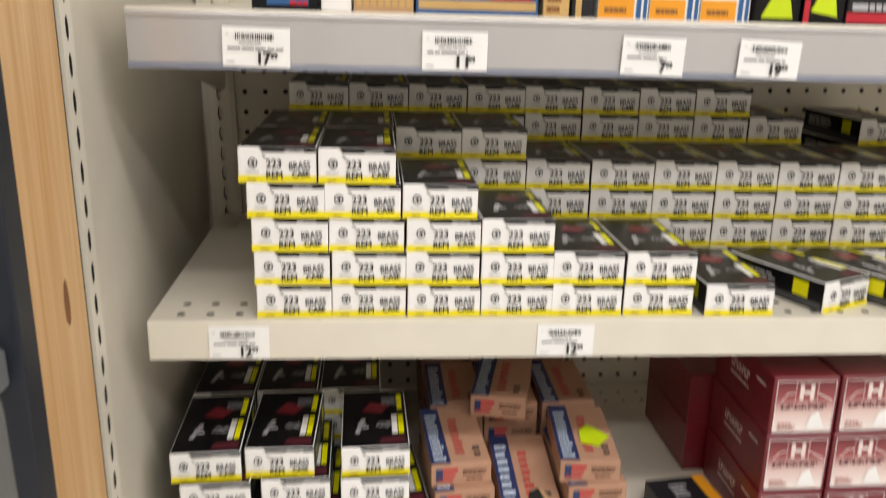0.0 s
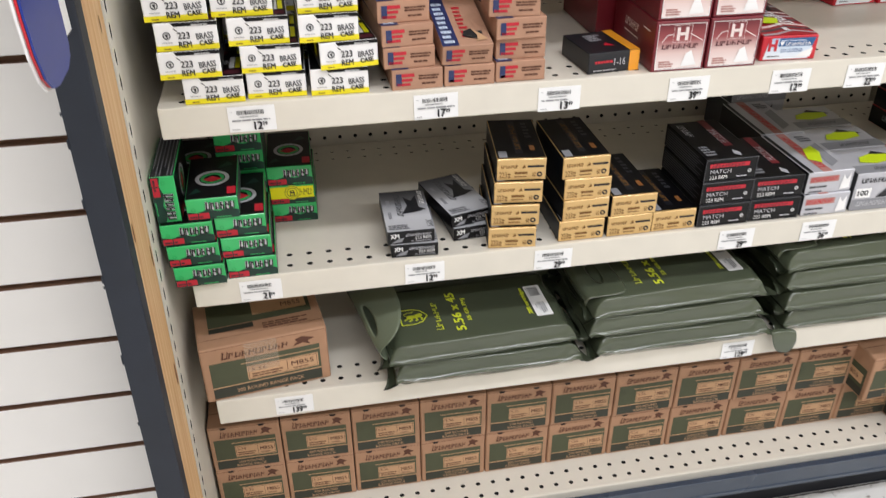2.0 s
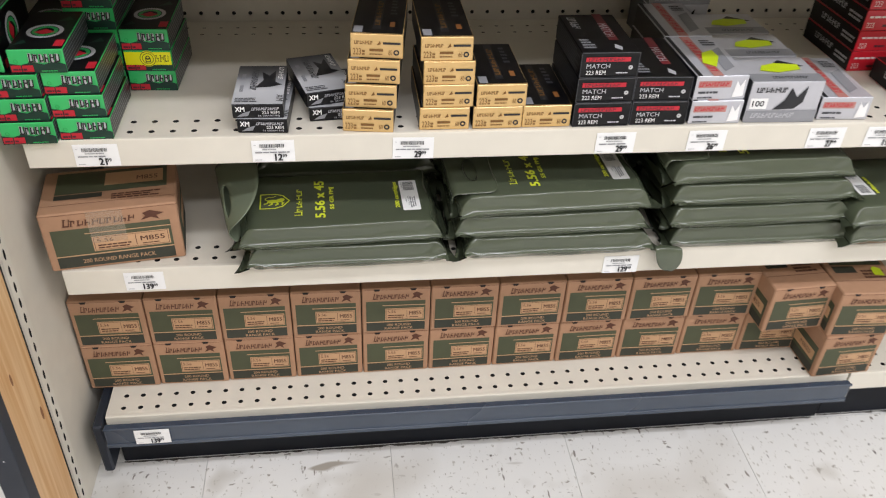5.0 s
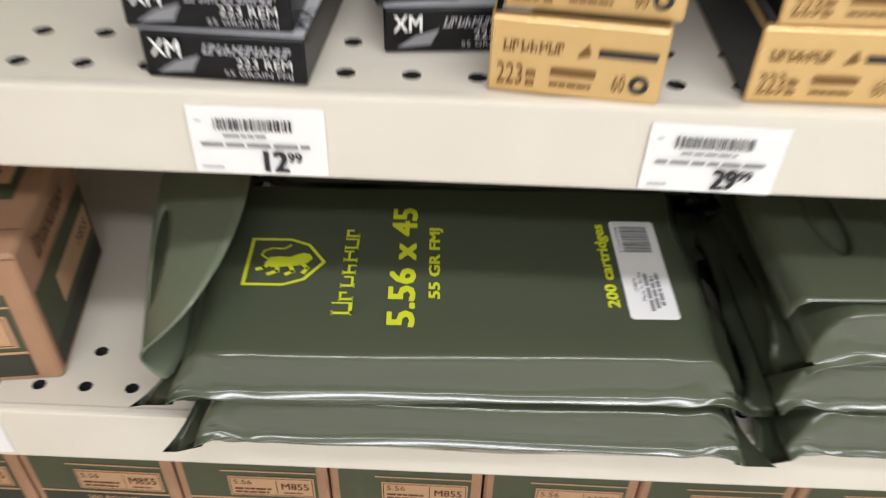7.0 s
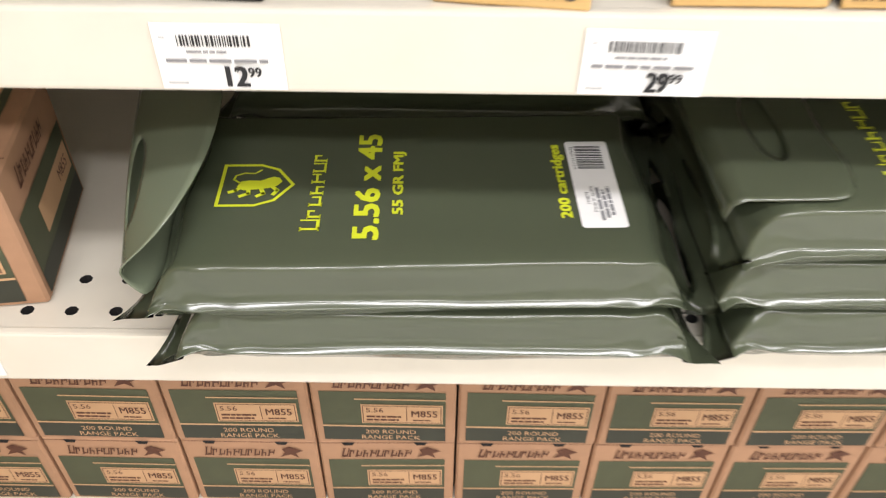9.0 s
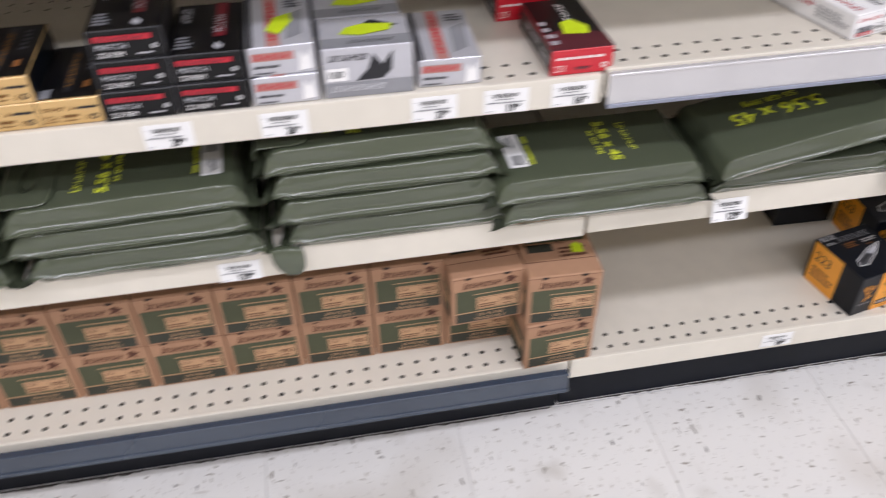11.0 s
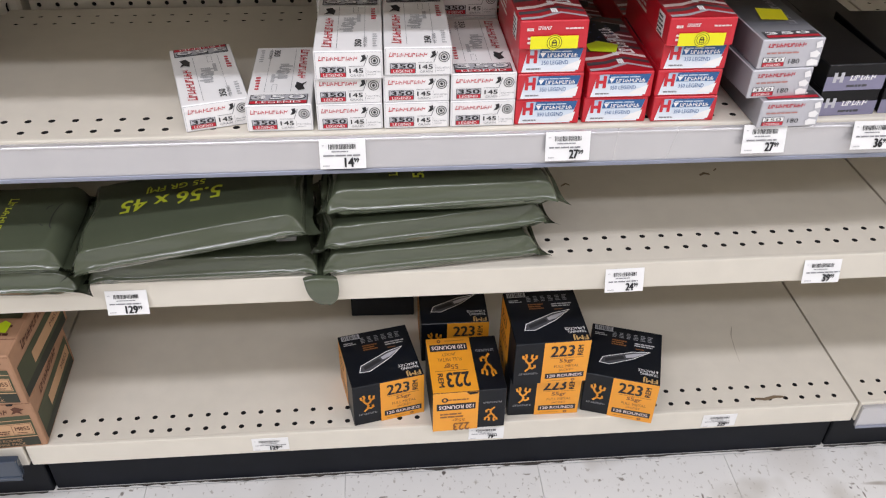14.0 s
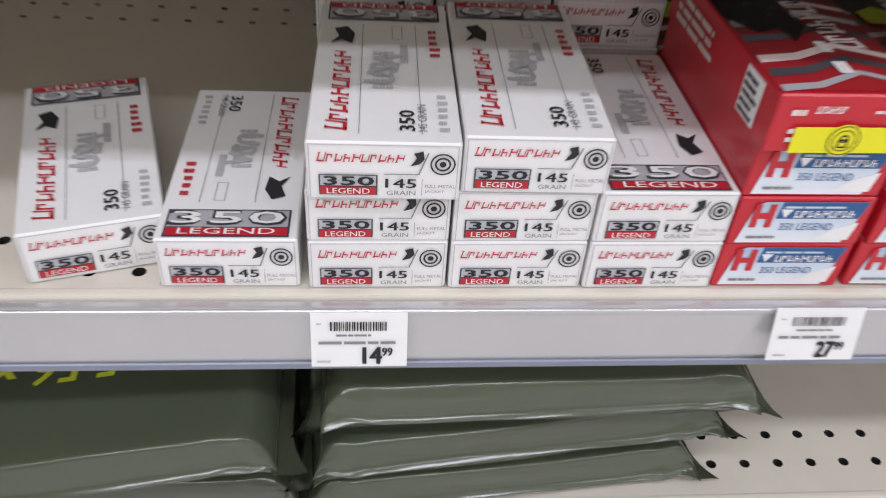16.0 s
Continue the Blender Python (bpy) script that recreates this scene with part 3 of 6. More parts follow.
for kz, ky, kr in ((1.185, -0.162, 0.0070), (0.985, -0.150, 0.0035), (0.815, -0.214, 0.0045), (0.74, -0.132, 0.0055), (0.585, -0.134, 0.0065), (0.41, -0.190, 0.004), (0.30, -0.140, 0.005)):
    kx = -0.0095 + (-0.1195 - ky) * 0.0718 + 0.0004 + LEAN * (kz - 0.8)
    bm = bmesh.new()
    bmesh.ops.create_circle(bm, cap_ends=True, segments=18, radius=kr, matrix=Matrix.Translation((kx, ky, kz)) @ Matrix.Rotation(radians(4.1), 4, "Z") @ Matrix.Rotation(radians(90), 4, "Y") @ Matrix.Diagonal((2.3, 0.75, 1, 1)))
    part("knot", bm, KNOT, stud)
post = structure("post", prism([(-0.0290, -0.2465), (-0.0010, -0.2465), (-0.0010, -0.2245), (-0.0290, -0.2245)], 0.0, 1.75, 0.0015), NAVY, "dark navy painted post with a chipped edge beside the pine board", "post")
part("post_back", prism([(-0.0310, -0.2240), (-0.0302, -0.2240), (-0.0302, 0.30), (-0.0310, 0.30)], 0.0, 1.75), NAVY, post)
rnd = random.Random(5)
for k in range(26):
    kz = rnd.uniform(0.1, 1.2)
    part("paint_chip", leaning(box(-0.0300, -0.0286, -0.2470, -0.2450, kz, kz + rnd.uniform(0.002, 0.009), 0.0004)), NAVY, post)
for kx, kz in ((-0.0165, 0.497), (-0.0095, 0.485), (-0.0150, 0.335)):
    part("paint_fleck", leaning(box(kx, kx + 0.0015, -0.2470, -0.2462, kz, kz + 0.0022, 0.0003)), WHITE, post)

# slat wall
SY, SP = -0.140, 0.0772
slat = structure("slat_wall", box(-2.4, -0.034, SY + 0.0095, SY + 0.03, 0.0, 2.4), GROOVE, "white laminate slat wall with brown grooves", "slat wall")
z = 0.0295 - SP
while z < 2.3:
    zb = max(z + 0.0040, 0.001)
    board = part("slat", box(-2.4, -0.034, SY + 0.0011, SY + 0.0094, zb, z + SP - 0.0040), GROOVE, slat)
    part("laminate", box(-2.4, -0.034, SY, SY + 0.0010, zb - 0.0003, z + SP - 0.0037, 0.0003), WALLPAINT, board)
    z += SP

# floor tiles
TS = 0.305
tile_me = None
for i in range(-3, 9):
    for j in range(0, 5):
        x0 = 1.66 + (i - 4) * TS
        y1 = 0.02 - j * TS
        if tile_me is None:
            ob = part("tile", box(0.00025, TS - 0.00025, -TS + 0.00025, -0.00025, -0.006, 0.0, 0.0004), TILE, floor_tiles)
            tile_me = ob.data
        else:
            ob = new("tile", tile_me)
            ob.parent = floor_tiles
        ob.location = (x0, y1, 0)
vs, fs = [], []
for i in range(-16, 22):
    for j in range(-3, 14):
        if -3 <= i < 9 and 0 <= j < 5:
            continue
        x0, y1 = 1.66 + (i - 4) * TS, 0.02 - j * TS
        if x0 < -4 or x0 + TS > 7 or y1 > 0.95 or y1 - TS < -4.2:
            continue
        k = len(vs)
        vs += [(x0 + 0.0004, y1 - TS + 0.0004, 0), (x0 + TS - 0.0004, y1 - TS + 0.0004, 0), (x0 + TS - 0.0004, y1 - 0.0004, 0), (x0 + 0.0004, y1 - 0.0004, 0)]
        fs.append((k, k + 1, k + 2, k + 3))
tagged(raw_mesh("far_tiles", vs, fs, [TILE], floor_tiles), kind="stuff")

# ceiling fittings over the aisle
for lx, ly in ((0.9, -1.5), (5.0, -1.5), (0.9, -3.0), (5.0, -3.0)):
    bm = box(lx - 1.85, lx + 1.85, ly - 0.18, ly + 0.18, 3.54, 3.60, 0.01)
    tagged(mesh_object("ceiling_light", bm, WALLPAINT), "long white fluorescent ceiling fitting", "ceiling light")

# ---- price tags ----
def price_tag(price, cents, x, z, y=-0.0045, tilt=0.0, w=0.052, h=0.030, seed=1, lean=0.0):
    """Shelf price tag, x and z at its upper left corner."""
    ob = mesh_object("price_tag", box(0, w, -0.0006, 0, -h, 0, 0.0), PAPER)
    tagged(ob, "white paper shelf price tag reading %s %s" % (price, cents), "price tag", "shelf price tags")
    s = h / 0.030
    n = len(price)
    pw = 0.0043 * n * s
    items = [
        BARCODE(0.010, -0.0095 * s, 0.040, -0.0045 * s, INK, seed=seed),
        LINES(0.013, -0.0125 * s, 0.036, -0.0105 * s, 1, GREYINK, seed=seed + 1),
        LINES(0.004, -0.0168 * s, 0.049, -0.0140 * s, 1, GREYINK, seed=seed + 2),
        LINES(0.003, -0.0270 * s, 0.012, -0.0250 * s, 1, PALEINK, seed=seed + 3),
        LINES(0.003, -0.0060 * s, 0.006, -0.0045 * s, 1, PALEINK, seed=seed + 4),
        T(price, 0.036 - pw, -0.0280 * s, 0.0092 * s, INK, width=pw, bold=0.0010),
        T(cents, 0.0368, -0.0235 * s, 0.0045 * s, INK, width=0.0052, bold=0.0004),
    ]
    print_part("tag_print", items, lambda u, v, e: (u, -0.0006 - e, v), ob)
    ob.matrix_basis = pose(x, y, z, -lean, tilt, 0)
    return ob


ZT2, ZT3, ZT4, ZT5, ZT6, ZTB = Z_2 - 0.010, Z_3 - 0.005, Z_4 - 0.007, Z_5 - 0.004, Z_6 - 0.012, Z_BASE - 0.004
for k, (p, c, x, z, y, tl) in enumerate((
    ("21", "99", 0.058, ZT3, -0.0045, 0), ("12", "99", 0.268, ZT3, -0.0045, 0), ("29", "99", 0.442, ZT3, -0.0045, 1), ("29", "99", 0.705, ZT3, -0.0045, 0),
    ("26", "99", 0.829, ZT3, -0.0045, 0), ("27", "99", 0.996, ZT3, -0.0045, 0), ("19", "99", 1.079, ZT3, -0.0045, 1), ("16", "99", 1.158, ZT3, -0.0045, 0),
    ("139", "99", 0.080, ZT2 + 0.005, -0.0045, 0), ("129", "99", 0.747, ZT2, -0.0045, 0), ("139", "99", 0.047, ZTB - 0.002, -0.031, 0),
    ("12", "99", 0.076, ZT4 + 0.0045, -0.0045, 0), ("17", "99", 0.285, ZT4 + 0.002, -0.0045, -1), ("13", "49", 0.434, ZT4, -0.0045, 0), ("39", "99", 0.598, ZT4, -0.0045, 0),
    ("12", "99", 0.733, ZT4, -0.0045, 0), ("22", "99", 0.835, ZT4, -0.0045, 0),
    ("12", "99", 0.054, ZT5, -0.0045, 0), ("12", "99", 0.344, ZT5, -0.0045, 0),
    ("17", "99", 0.085, ZT6, -0.0130, 1), ("11", "99", 0.240, ZT6, -0.0130, 0), ("7", "99", 0.402, ZT6, -0.0130, 1.5), ("19", "99", 0.500, ZT6, -0.0130, 2),
    ("14", "99", 1.668, 0.614, -0.0130, 0), ("27", "99", 1.916, 0.616, -0.0130, 0), ("27", "99", 2.140, 0.618, -0.0130, 0), ("36", "99", 2.268, 0.619, -0.0130, 0),
    ("129", "99", 1.393, 0.411, -0.0045, 0), ("24", "99", 2.013, 0.414, -0.0045, -1), ("39", "99", 2.274, 0.416, -0.0045, 0),
    ("129", "99", 1.534, 0.133, -0.0085, 0), ("79", "99", 1.848, 0.133, -0.0085, 1), ("229", "99", 2.200, 0.132, -0.0085, 0),
    ("54", "99", 1.475, 0.832, -0.0045, 0), ("37", "99", 1.999, 0.833, -0.0045, 0),
)):
    if z > 1.0:
        z, tl = z - SLOPE * x, tl + DIP
    if 0.40 < z < 0.62 and x > 1.3:
        # slipped in with its foot forward
        price_tag(p, c, x, z + (0.0075 if z > 0.5 else 0.004), y, tl, w=0.050, h=0.033, seed=k, lean=14)
    else:
        price_tag(p, c, x, z, y, tl, h=0.026 if z < 0.2 and x > 1.3 else 0.030, seed=k)

# ---- kinds of carton ----
AMMO = "boxes stacked on the shelving"
W, D, H = 0.0650, 0.116, 0.030
f223 = [
    R(0, 0, W, H * 0.20, YELLOW, 1),
    P([(W * 0.27, H), (W * 0.32, H * 0.86), (W, H * 0.86), (W, H)], BLACK, 1),
    P([(W * 0.30, H * 0.80), (W * 0.35, H * 0.70), (W * 0.37, H * 0.70), (W * 0.32, H * 0.80)], BLACK, 2),
    LINES(W * 0.60, H * 0.87, W * 0.95, H * 0.97, 1, PALEINK, 3, 2),
    RING(W * 0.19, H * 0.56, H * 0.10, H * 0.14, DGREY, 2, 10),
    P([(W * 0.165, H * 0.60), (W * 0.215, H * 0.62), (W * 0.20, H * 0.46)], INK, 3),
    LINES(W * 0.10, H * 0.29, W * 0.28, H * 0.36, 1, PALEINK, 3, 4),
    T("223", W * 0.36, H * 0.42, H * 0.24, INK, width=W * 0.19, bold=0.0004),
    T("REM", W * 0.36, H * 0.11, H * 0.21, INK, width=W * 0.20, bold=0.0004),
    T("BRASS", W * 0.655, H * 0.36, H * 0.22, DGREY, 2, W * 0.27, turn=4, bold=0.0003),
    T("CASE", W * 0.69, H * 0.14, H * 0.17, INK, 3, W * 0.22, turn=4, bold=0.0006),
    R(W * 0.67, H * 0.11, W * 0.93, H * 0.22, YELLOW, 2),
    LINES(W * 0.12, H * 0.07, W * 0.26, H * 0.13, 1, GOLDINK, 3, 5),
]
t223 = [
    P([(W * 0.55, D * 0.05), (W * 0.95, D * 0.05), (W * 0.95, D * 0.16), (W * 0.6, D * 0.14)], MAROON, 1),
    T("223", W * 0.60, D * 0.30, D * 0.055, LGREY, width=W * 0.17, turn=70), T("REM", W * 0.72, D * 0.30, D * 0.055, LGREY, width=W * 0.17, turn=70),
    R(W * 0.86, D * 0.20, W * 0.94, D * 0.52, NEON, 2), R(W * 0.76, D * 0.20, W * 0.845, D * 0.52, WHITE, 2), P([(W * 0.20, D * 0.22), (W * 0.27, D * 0.22), (W * 0.36, D * 0.46), (W * 0.29, D * 0.46)], LGREY, 2), R(W * 0.86, D * 0.62, W * 0.94, D * 0.90, NEON, 2), LINES(W * 0.24, D * 0.30, W * 0.42, D * 0.42, 2, LGREY, 2, 8),
    P([(W * 0.3, D * 0.6), (W * 0.6, D * 0.56), (W * 0.75, D * 0.7), (W * 0.45, D * 0.78)], DRED, 1), LINES(W * 0.62, D * 0.72, W * 0.92, D * 0.86, 3, MGREY, 2, 12),
    R(0, D * 0.985, W, D, WHITE, 1),
]
sd223 = [R(D * 0.02, H * 0.1, D * 0.98, H * 0.3, DGREY, 1), R(D * 0.70, H * 0.35, D * 0.85, H * 0.85, NEON, 2), LINES(D * 0.1, H * 0.4, D * 0.6, H * 0.8, 3, LGREY, 2, 6)]
BOX223 = Kind(carton("ammunition_box", "white and black cartridge box with yellow stripe reading 223 REM", W, D, H, WHITE, BLACK, BLACK, BLACK, BLACK, {"front_print": f223, "top_print": t223, "left_print": sd223, "right_print": sd223}, group=AMMO))

KW, KD, KH = 0.059, 0.112, 0.0245
fk = [R(KW * 0.08, KH * 0.22, KW * 0.19, KH * 0.80, DBLUE), R(KW * 0.19, KH * 0.64, KW * 0.44, KH * 0.80, REDINK), R(KW * 0.19, KH * 0.43, KW * 0.40, KH * 0.56, REDINK), R(KW * 0.10, KH * 0.22, KW * 0.36, KH * 0.34, REDINK),
      LINES(KW * 0.52, KH * 0.50, KW * 0.92, KH * 0.76, 2, BROWNINK, 2, 3), LINES(KW * 0.58, KH * 0.26, KW * 0.92, KH * 0.40, 1, BROWNINK, 2, 5)]
tk = [R(0, 0, KW * 0.33, KD, DBLUE), LINES(KW * 0.06, KD * 0.05, KW * 0.28, KD * 0.9, 9, PALEBLUE, 2, 4), LINES(KW * 0.45, KD * 0.15, KW * 0.62, KD * 0.8, 8, REDINK, 2, 7), LINES(KW * 0.75, KD * 0.10, KW * 0.90, KD * 0.3, 2, INK, 2, 2)]
KRAFTBOX = Kind(carton("ammunition_box", "small kraft cardboard cartridge box with red and blue flag print", KW, KD, KH, KRAFTPALE, None, KRAFTPALE, KRAFTPALE, KRAFTPALE, {"front_print": fk, "top_print": tk}, group=AMMO))
tkt = tk + [P([(KW * 0.42, KD * 0.28), (KW * 0.70, KD * 0.22), (KW * 0.95, KD * 0.40), (KW * 0.62, KD * 0.62), (KW * 0.44, KD * 0.5)], NEONGREEN, 4)]
# the tear's opening is a flat near-black patch, its inner shade painted on
tkn = tk + [P([(KW * 0.45, KD * 0.16), (KW * 0.72, KD * 0.10), (KW * 0.80, KD * 0.20), (KW * 0.66, KD * 0.30), (KW * 0.50, KD * 0.26)], CAVITY_SHADE, 4), P([(KW * 0.66, KD * 0.30), (KW * 0.80, KD * 0.20), (KW * 0.92, KD * 0.08), (KW * 0.70, KD * 0.05), (KW * 0.74, KD * 0.16)], KRAFTLINE, 5)]
KRAFTTORN = Kind(carton("ammunition_box", "kraft cartridge box with a torn lid, tipped forward in its stack", KW, KD, KH, KRAFTPALE, None, KRAFTPALE, KRAFTPALE, KRAFTPALE, {"front_print": fk, "top_print": tkn}, group=AMMO))
KRAFTSTICK = Kind(carton("ammunition_box", "small kraft cardboard cartridge box with a lime sticker on top", KW, KD, KH, KRAFTPALE, None, KRAFTPALE, KRAFTPALE, KRAFTPALE, {"front_print": fk, "top_print": tkt}, group=AMMO))

HW, HD, HH = 0.0655, 0.135, 0.061
fh = [R(HW * 0.06, HH * 0.06, HW * 0.94, HH * 0.94, REDFADE, 1), FRAME(HW * 0.05, HH * 0.05, HW * 0.95, HH * 0.95, 0.0006, WHITE, 3), FRAME(HW * 0.34, HH * 0.58, HW * 0.68, HH * 0.92, 0.0004, PINKWHITE, 3),
      R(HW * 0.40, HH * 0.62, HW * 0.46, HH * 0.88, PINKWHITE, 4), R(HW * 0.56, HH * 0.62, HW * 0.62, HH * 0.88, PINKWHITE, 4), R(HW * 0.46, HH * 0.72, HW * 0.56, HH * 0.78, PINKWHITE, 4),
      WORD(7, HW * 0.14, HH * 0.46, HW * 0.72, HH * 0.09, MAROON, 4), P([(HW * 0.12, HH * 0.60), (HW * 0.22, HH * 0.74), (HW * 0.34, HH * 0.76), (HW * 0.34, HH * 0.745), (HW * 0.23, HH * 0.725), (HW * 0.14, HH * 0.60)], PINKWHITE, 5), P([(HW * 0.66, HH * 0.76), (HW * 0.90, HH * 0.62), (HW * 0.90, HH * 0.60), (HW * 0.66, HH * 0.74)], PINKWHITE, 5),
      P([(HW * 0.55, HH * 0.1), (HW * 0.62, HH * 0.36), (HW * 0.72, HH * 0.42), (HW * 0.84, HH * 0.12)], WHITE, 4), LINES(HW * 0.12, HH * 0.10, HW * 0.4, HH * 0.24, 3, SALMON, 4, 3)]
sh = [WORD(7, HD * 0.30, HH * 0.55, HD * 0.34, HH * 0.16, PINKWHITE, 2), LINES(HD * 0.3, HH * 0.42, HD * 0.66, HH * 0.48, 1, PINKWHITE, 2, 3), LINES(HD * 0.74, HH * 0.74, HD * 0.95, HH * 0.80, 1, WHITE, 2, 6)]
DREDBOX = Kind(carton("bullet_box", "dark red glossy carton with a white framed label", HW, HD, HH, DRED, DRED, DRED, DRED, DRED, {"front_print": fh, "left_print": sh}, group=AMMO))

AW, AD, AH = 0.066, 0.078, 0.025
fa = [R(AW * 0.80, 0, AW, AH, ORANGE, 1), LINES(AW * 0.12, AH * 0.5, AW * 0.5, AH * 0.7, 1, REDINK, 2, 4), T("1-16", AW * 0.5, AH * 0.35, AH * 0.35, LGREY, width=AW * 0.22), LINES(AW * 0.1, AH * 0.12, AW * 0.6, AH * 0.22, 1, PALEINK, 2, 7)]
ta = [R(AW * 0.80, 0, AW, AD, ORANGE, 1), LINES(AW * 0.3, AD * 0.55, AW * 0.62, AD * 0.85, 4, LGREY, 2, 5), P([(AW * 0.45, AD * 0.3), (AW * 0.65, AD * 0.25), (AW * 0.55, AD * 0.42)], REDINK, 2)]
DARKYELLOW = Kind(carton("ammunition_box", "charcoal cartridge box with one orange-yellow end band", AW, AD, AH, CHAR, CHAR, CHAR, BLACK, ORANGE, {"front_print": fa, "top_print": ta}, group=AMMO))

RW, RD, RH = 0.0715, 0.150, 0.0304
fr = [P([(RW * 0.05, RH * 0.06), (RW * 0.86, RH * 0.06), (RW * 0.95, RH * 0.92), (RW * 0.18, RH * 0.92), (RW * 0.12, RH * 0.84)], LABELFADE, 1), P([(RW * 0.29, RH * 0.58), (RW * 0.91, RH * 0.58), (RW * 0.95, RH * 0.92), (RW * 0.31, RH * 0.92)], BLUE, 2), R(RW * 0.11, RH * 0.40, RW * 0.16, RH * 0.88, RED, 3), R(RW * 0.22, RH * 0.40, RW * 0.27, RH * 0.88, RED, 3), R(RW * 0.16, RH * 0.58, RW * 0.22, RH * 0.70, RED, 3),
      LINES(RW * 0.33, RH * 0.80, RW * 0.9, RH * 0.88, 1, PALEBLUE, 3, 5), WORD(9, RW * 0.42, RH * 0.61, RW * 0.46, RH * 0.14, WHITE, 3, 0.1), P([(RW * 0.31, RH * 0.78), (RW * 0.35, RH * 0.60), (RW * 0.40, RH * 0.78)], WHITE, 3),
      T("350 LEGEND", RW * 0.34, RH * 0.34, RH * 0.15, BLUE, width=RW * 0.40), LINES(RW * 0.12, RH * 0.16, RW * 0.4, RH * 0.26, 1, GREYINK, 3, 6), P([(RW * 0.62, RH * 0.12), (RW * 0.90, RH * 0.12), (RW * 0.93, RH * 0.5), (RW * 0.75, RH * 0.34)], WHITE, 2)]
tr = [R(0, RD * 0.02, RW, RD * 0.98, STRIPEFADE, 1), P([(0, RD * 0.52), (RW * 0.18, RD * 0.40), (RW * 0.34, RD * 0.44), (RW * 0.40, RD * 0.34), (RW * 0.56, RD * 0.46), (RW * 0.52, RD * 0.62), (RW * 0.85, RD * 0.72), (RW * 0.9, RD * 0.84), (RW * 0.3, RD * 0.96), (0, RD * 0.9)], MIDNIGHT, 3)]
for i, (a, b, m) in enumerate(((0.02, 0.05, LGREY), (0.11, 0.15, DGREY), (0.20, 0.24, PINKWHITE), (0.34, 0.38, DGREY), (0.45, 0.49, LGREY), (0.56, 0.59, PINKWHITE), (0.66, 0.70, DGREY), (0.76, 0.81, LGREY), (0.88, 0.92, DGREY))):
    tr.append(P([(RW * 0.02, RD * (a - 0.01)), (RW * 0.30, RD * (a + 0.015)), (RW * 0.64, RD * (a + 0.10)), (RW * 0.99, RD * (a + 0.02)), (RW * 0.99, RD * (b + 0.02)), (RW * 0.64, RD * (b + 0.10)), (RW * 0.30, RD * (b + 0.02)), (RW * 0.02, RD * b)], m, 2))
for i in range(12):
    u, v = 0.08 + 0.6 * ((i * 37) % 17) / 17, 0.46 + 0.4 * ((i * 23) % 13) / 13
    tr.append(P([(RW * u, RD * v), (RW * (u + 0.07), RD * (v + 0.01)), (RW * (u + 0.04), RD * (v + 0.035))], DBLUE, 4))
tr += [WORD(9, RW * 0.86, RD * 0.30, RD * 0.5, RW * 0.20, WHITE, 4, 0.1, turn=100), LINES(RW * 0.50, RD * 0.12, RW * 0.62, RD * 0.4, 2, WHITE, 5, 5)]
REDBOX = Kind(carton("ammunition_box", "red cartridge box with blue and white label reading 350 LEGEND", RW, RD, RH, RED, RED, RED, RED, RED, {"front_print": fr, "top_print": tr}, group=AMMO))


def sticker(w, h, u0, v0, u1, v1):
    cu, cv, r = (u0 + u1) / 2, (v0 + v1) / 2, (v1 - v0) * 0.62
    disc = [(cu + r * math.cos(2 * math.pi * i / 24), cv + r * math.sin(2 * math.pi * i / 24)) for i in range(24)]
    return [R(u0, v0, u1, v1, NEON, 5), P(disc, NEON, 6), RING(cu, cv, r * 0.86, r * 0.92, INK, 7, 24), RING(cu, cv, r * 0.60, r * 0.66, INK, 7, 24), FRAME(cu - r * 0.30, cv - r * 0.45, cu + r * 0.30, cv + r * 0.1, r * 0.1, INK, 7), RING(cu, cv + r * 0.12, r * 0.16, r * 0.26, INK, 7, 12)]


frs = [LINES(RW * 0.10, RH * 0.66, RW * 0.24, RH * 0.84, 1, PINKWHITE, 2, 2), WORD(7, RW * 0.26, RH * 0.70, RW * 0.2, RH * 0.12, WHITE, 2, 0.2), LINES(RW * 0.66, RH * 0.70, RW * 0.94, RH * 0.80, 1, PINKWHITE, 2, 3), LINES(RW * 0.12, RH * 0.2, RW * 0.9, RH * 0.5, 2, PINKWHITE, 2, 9)] + sticker(RW, RH, RW * 0.16, RH * 0.02, RW * 0.86, RH * 0.48)
srs = [R(RD * 0.76, RH * 0.10, RD * 0.90, RH * 0.90, WHITE, 1), LINES(RD * 0.77, RH * 0.14, RD * 0.89, RH * 0.86, 5, INK, 2, 4), LINES(RD * 0.1, RH * 0.2, RD * 0.6, RH * 0.8, 3, PINKWHITE, 2, 5)]
REDSTICK = Kind(carton("ammunition_box", "red cartridge box sealed with a bright yellow round sticker", RW, RD, RH, RED, RED, RED, RED, RED, {"front_print": frs, "top_print": tr, "left_print": srs}, group=AMMO))

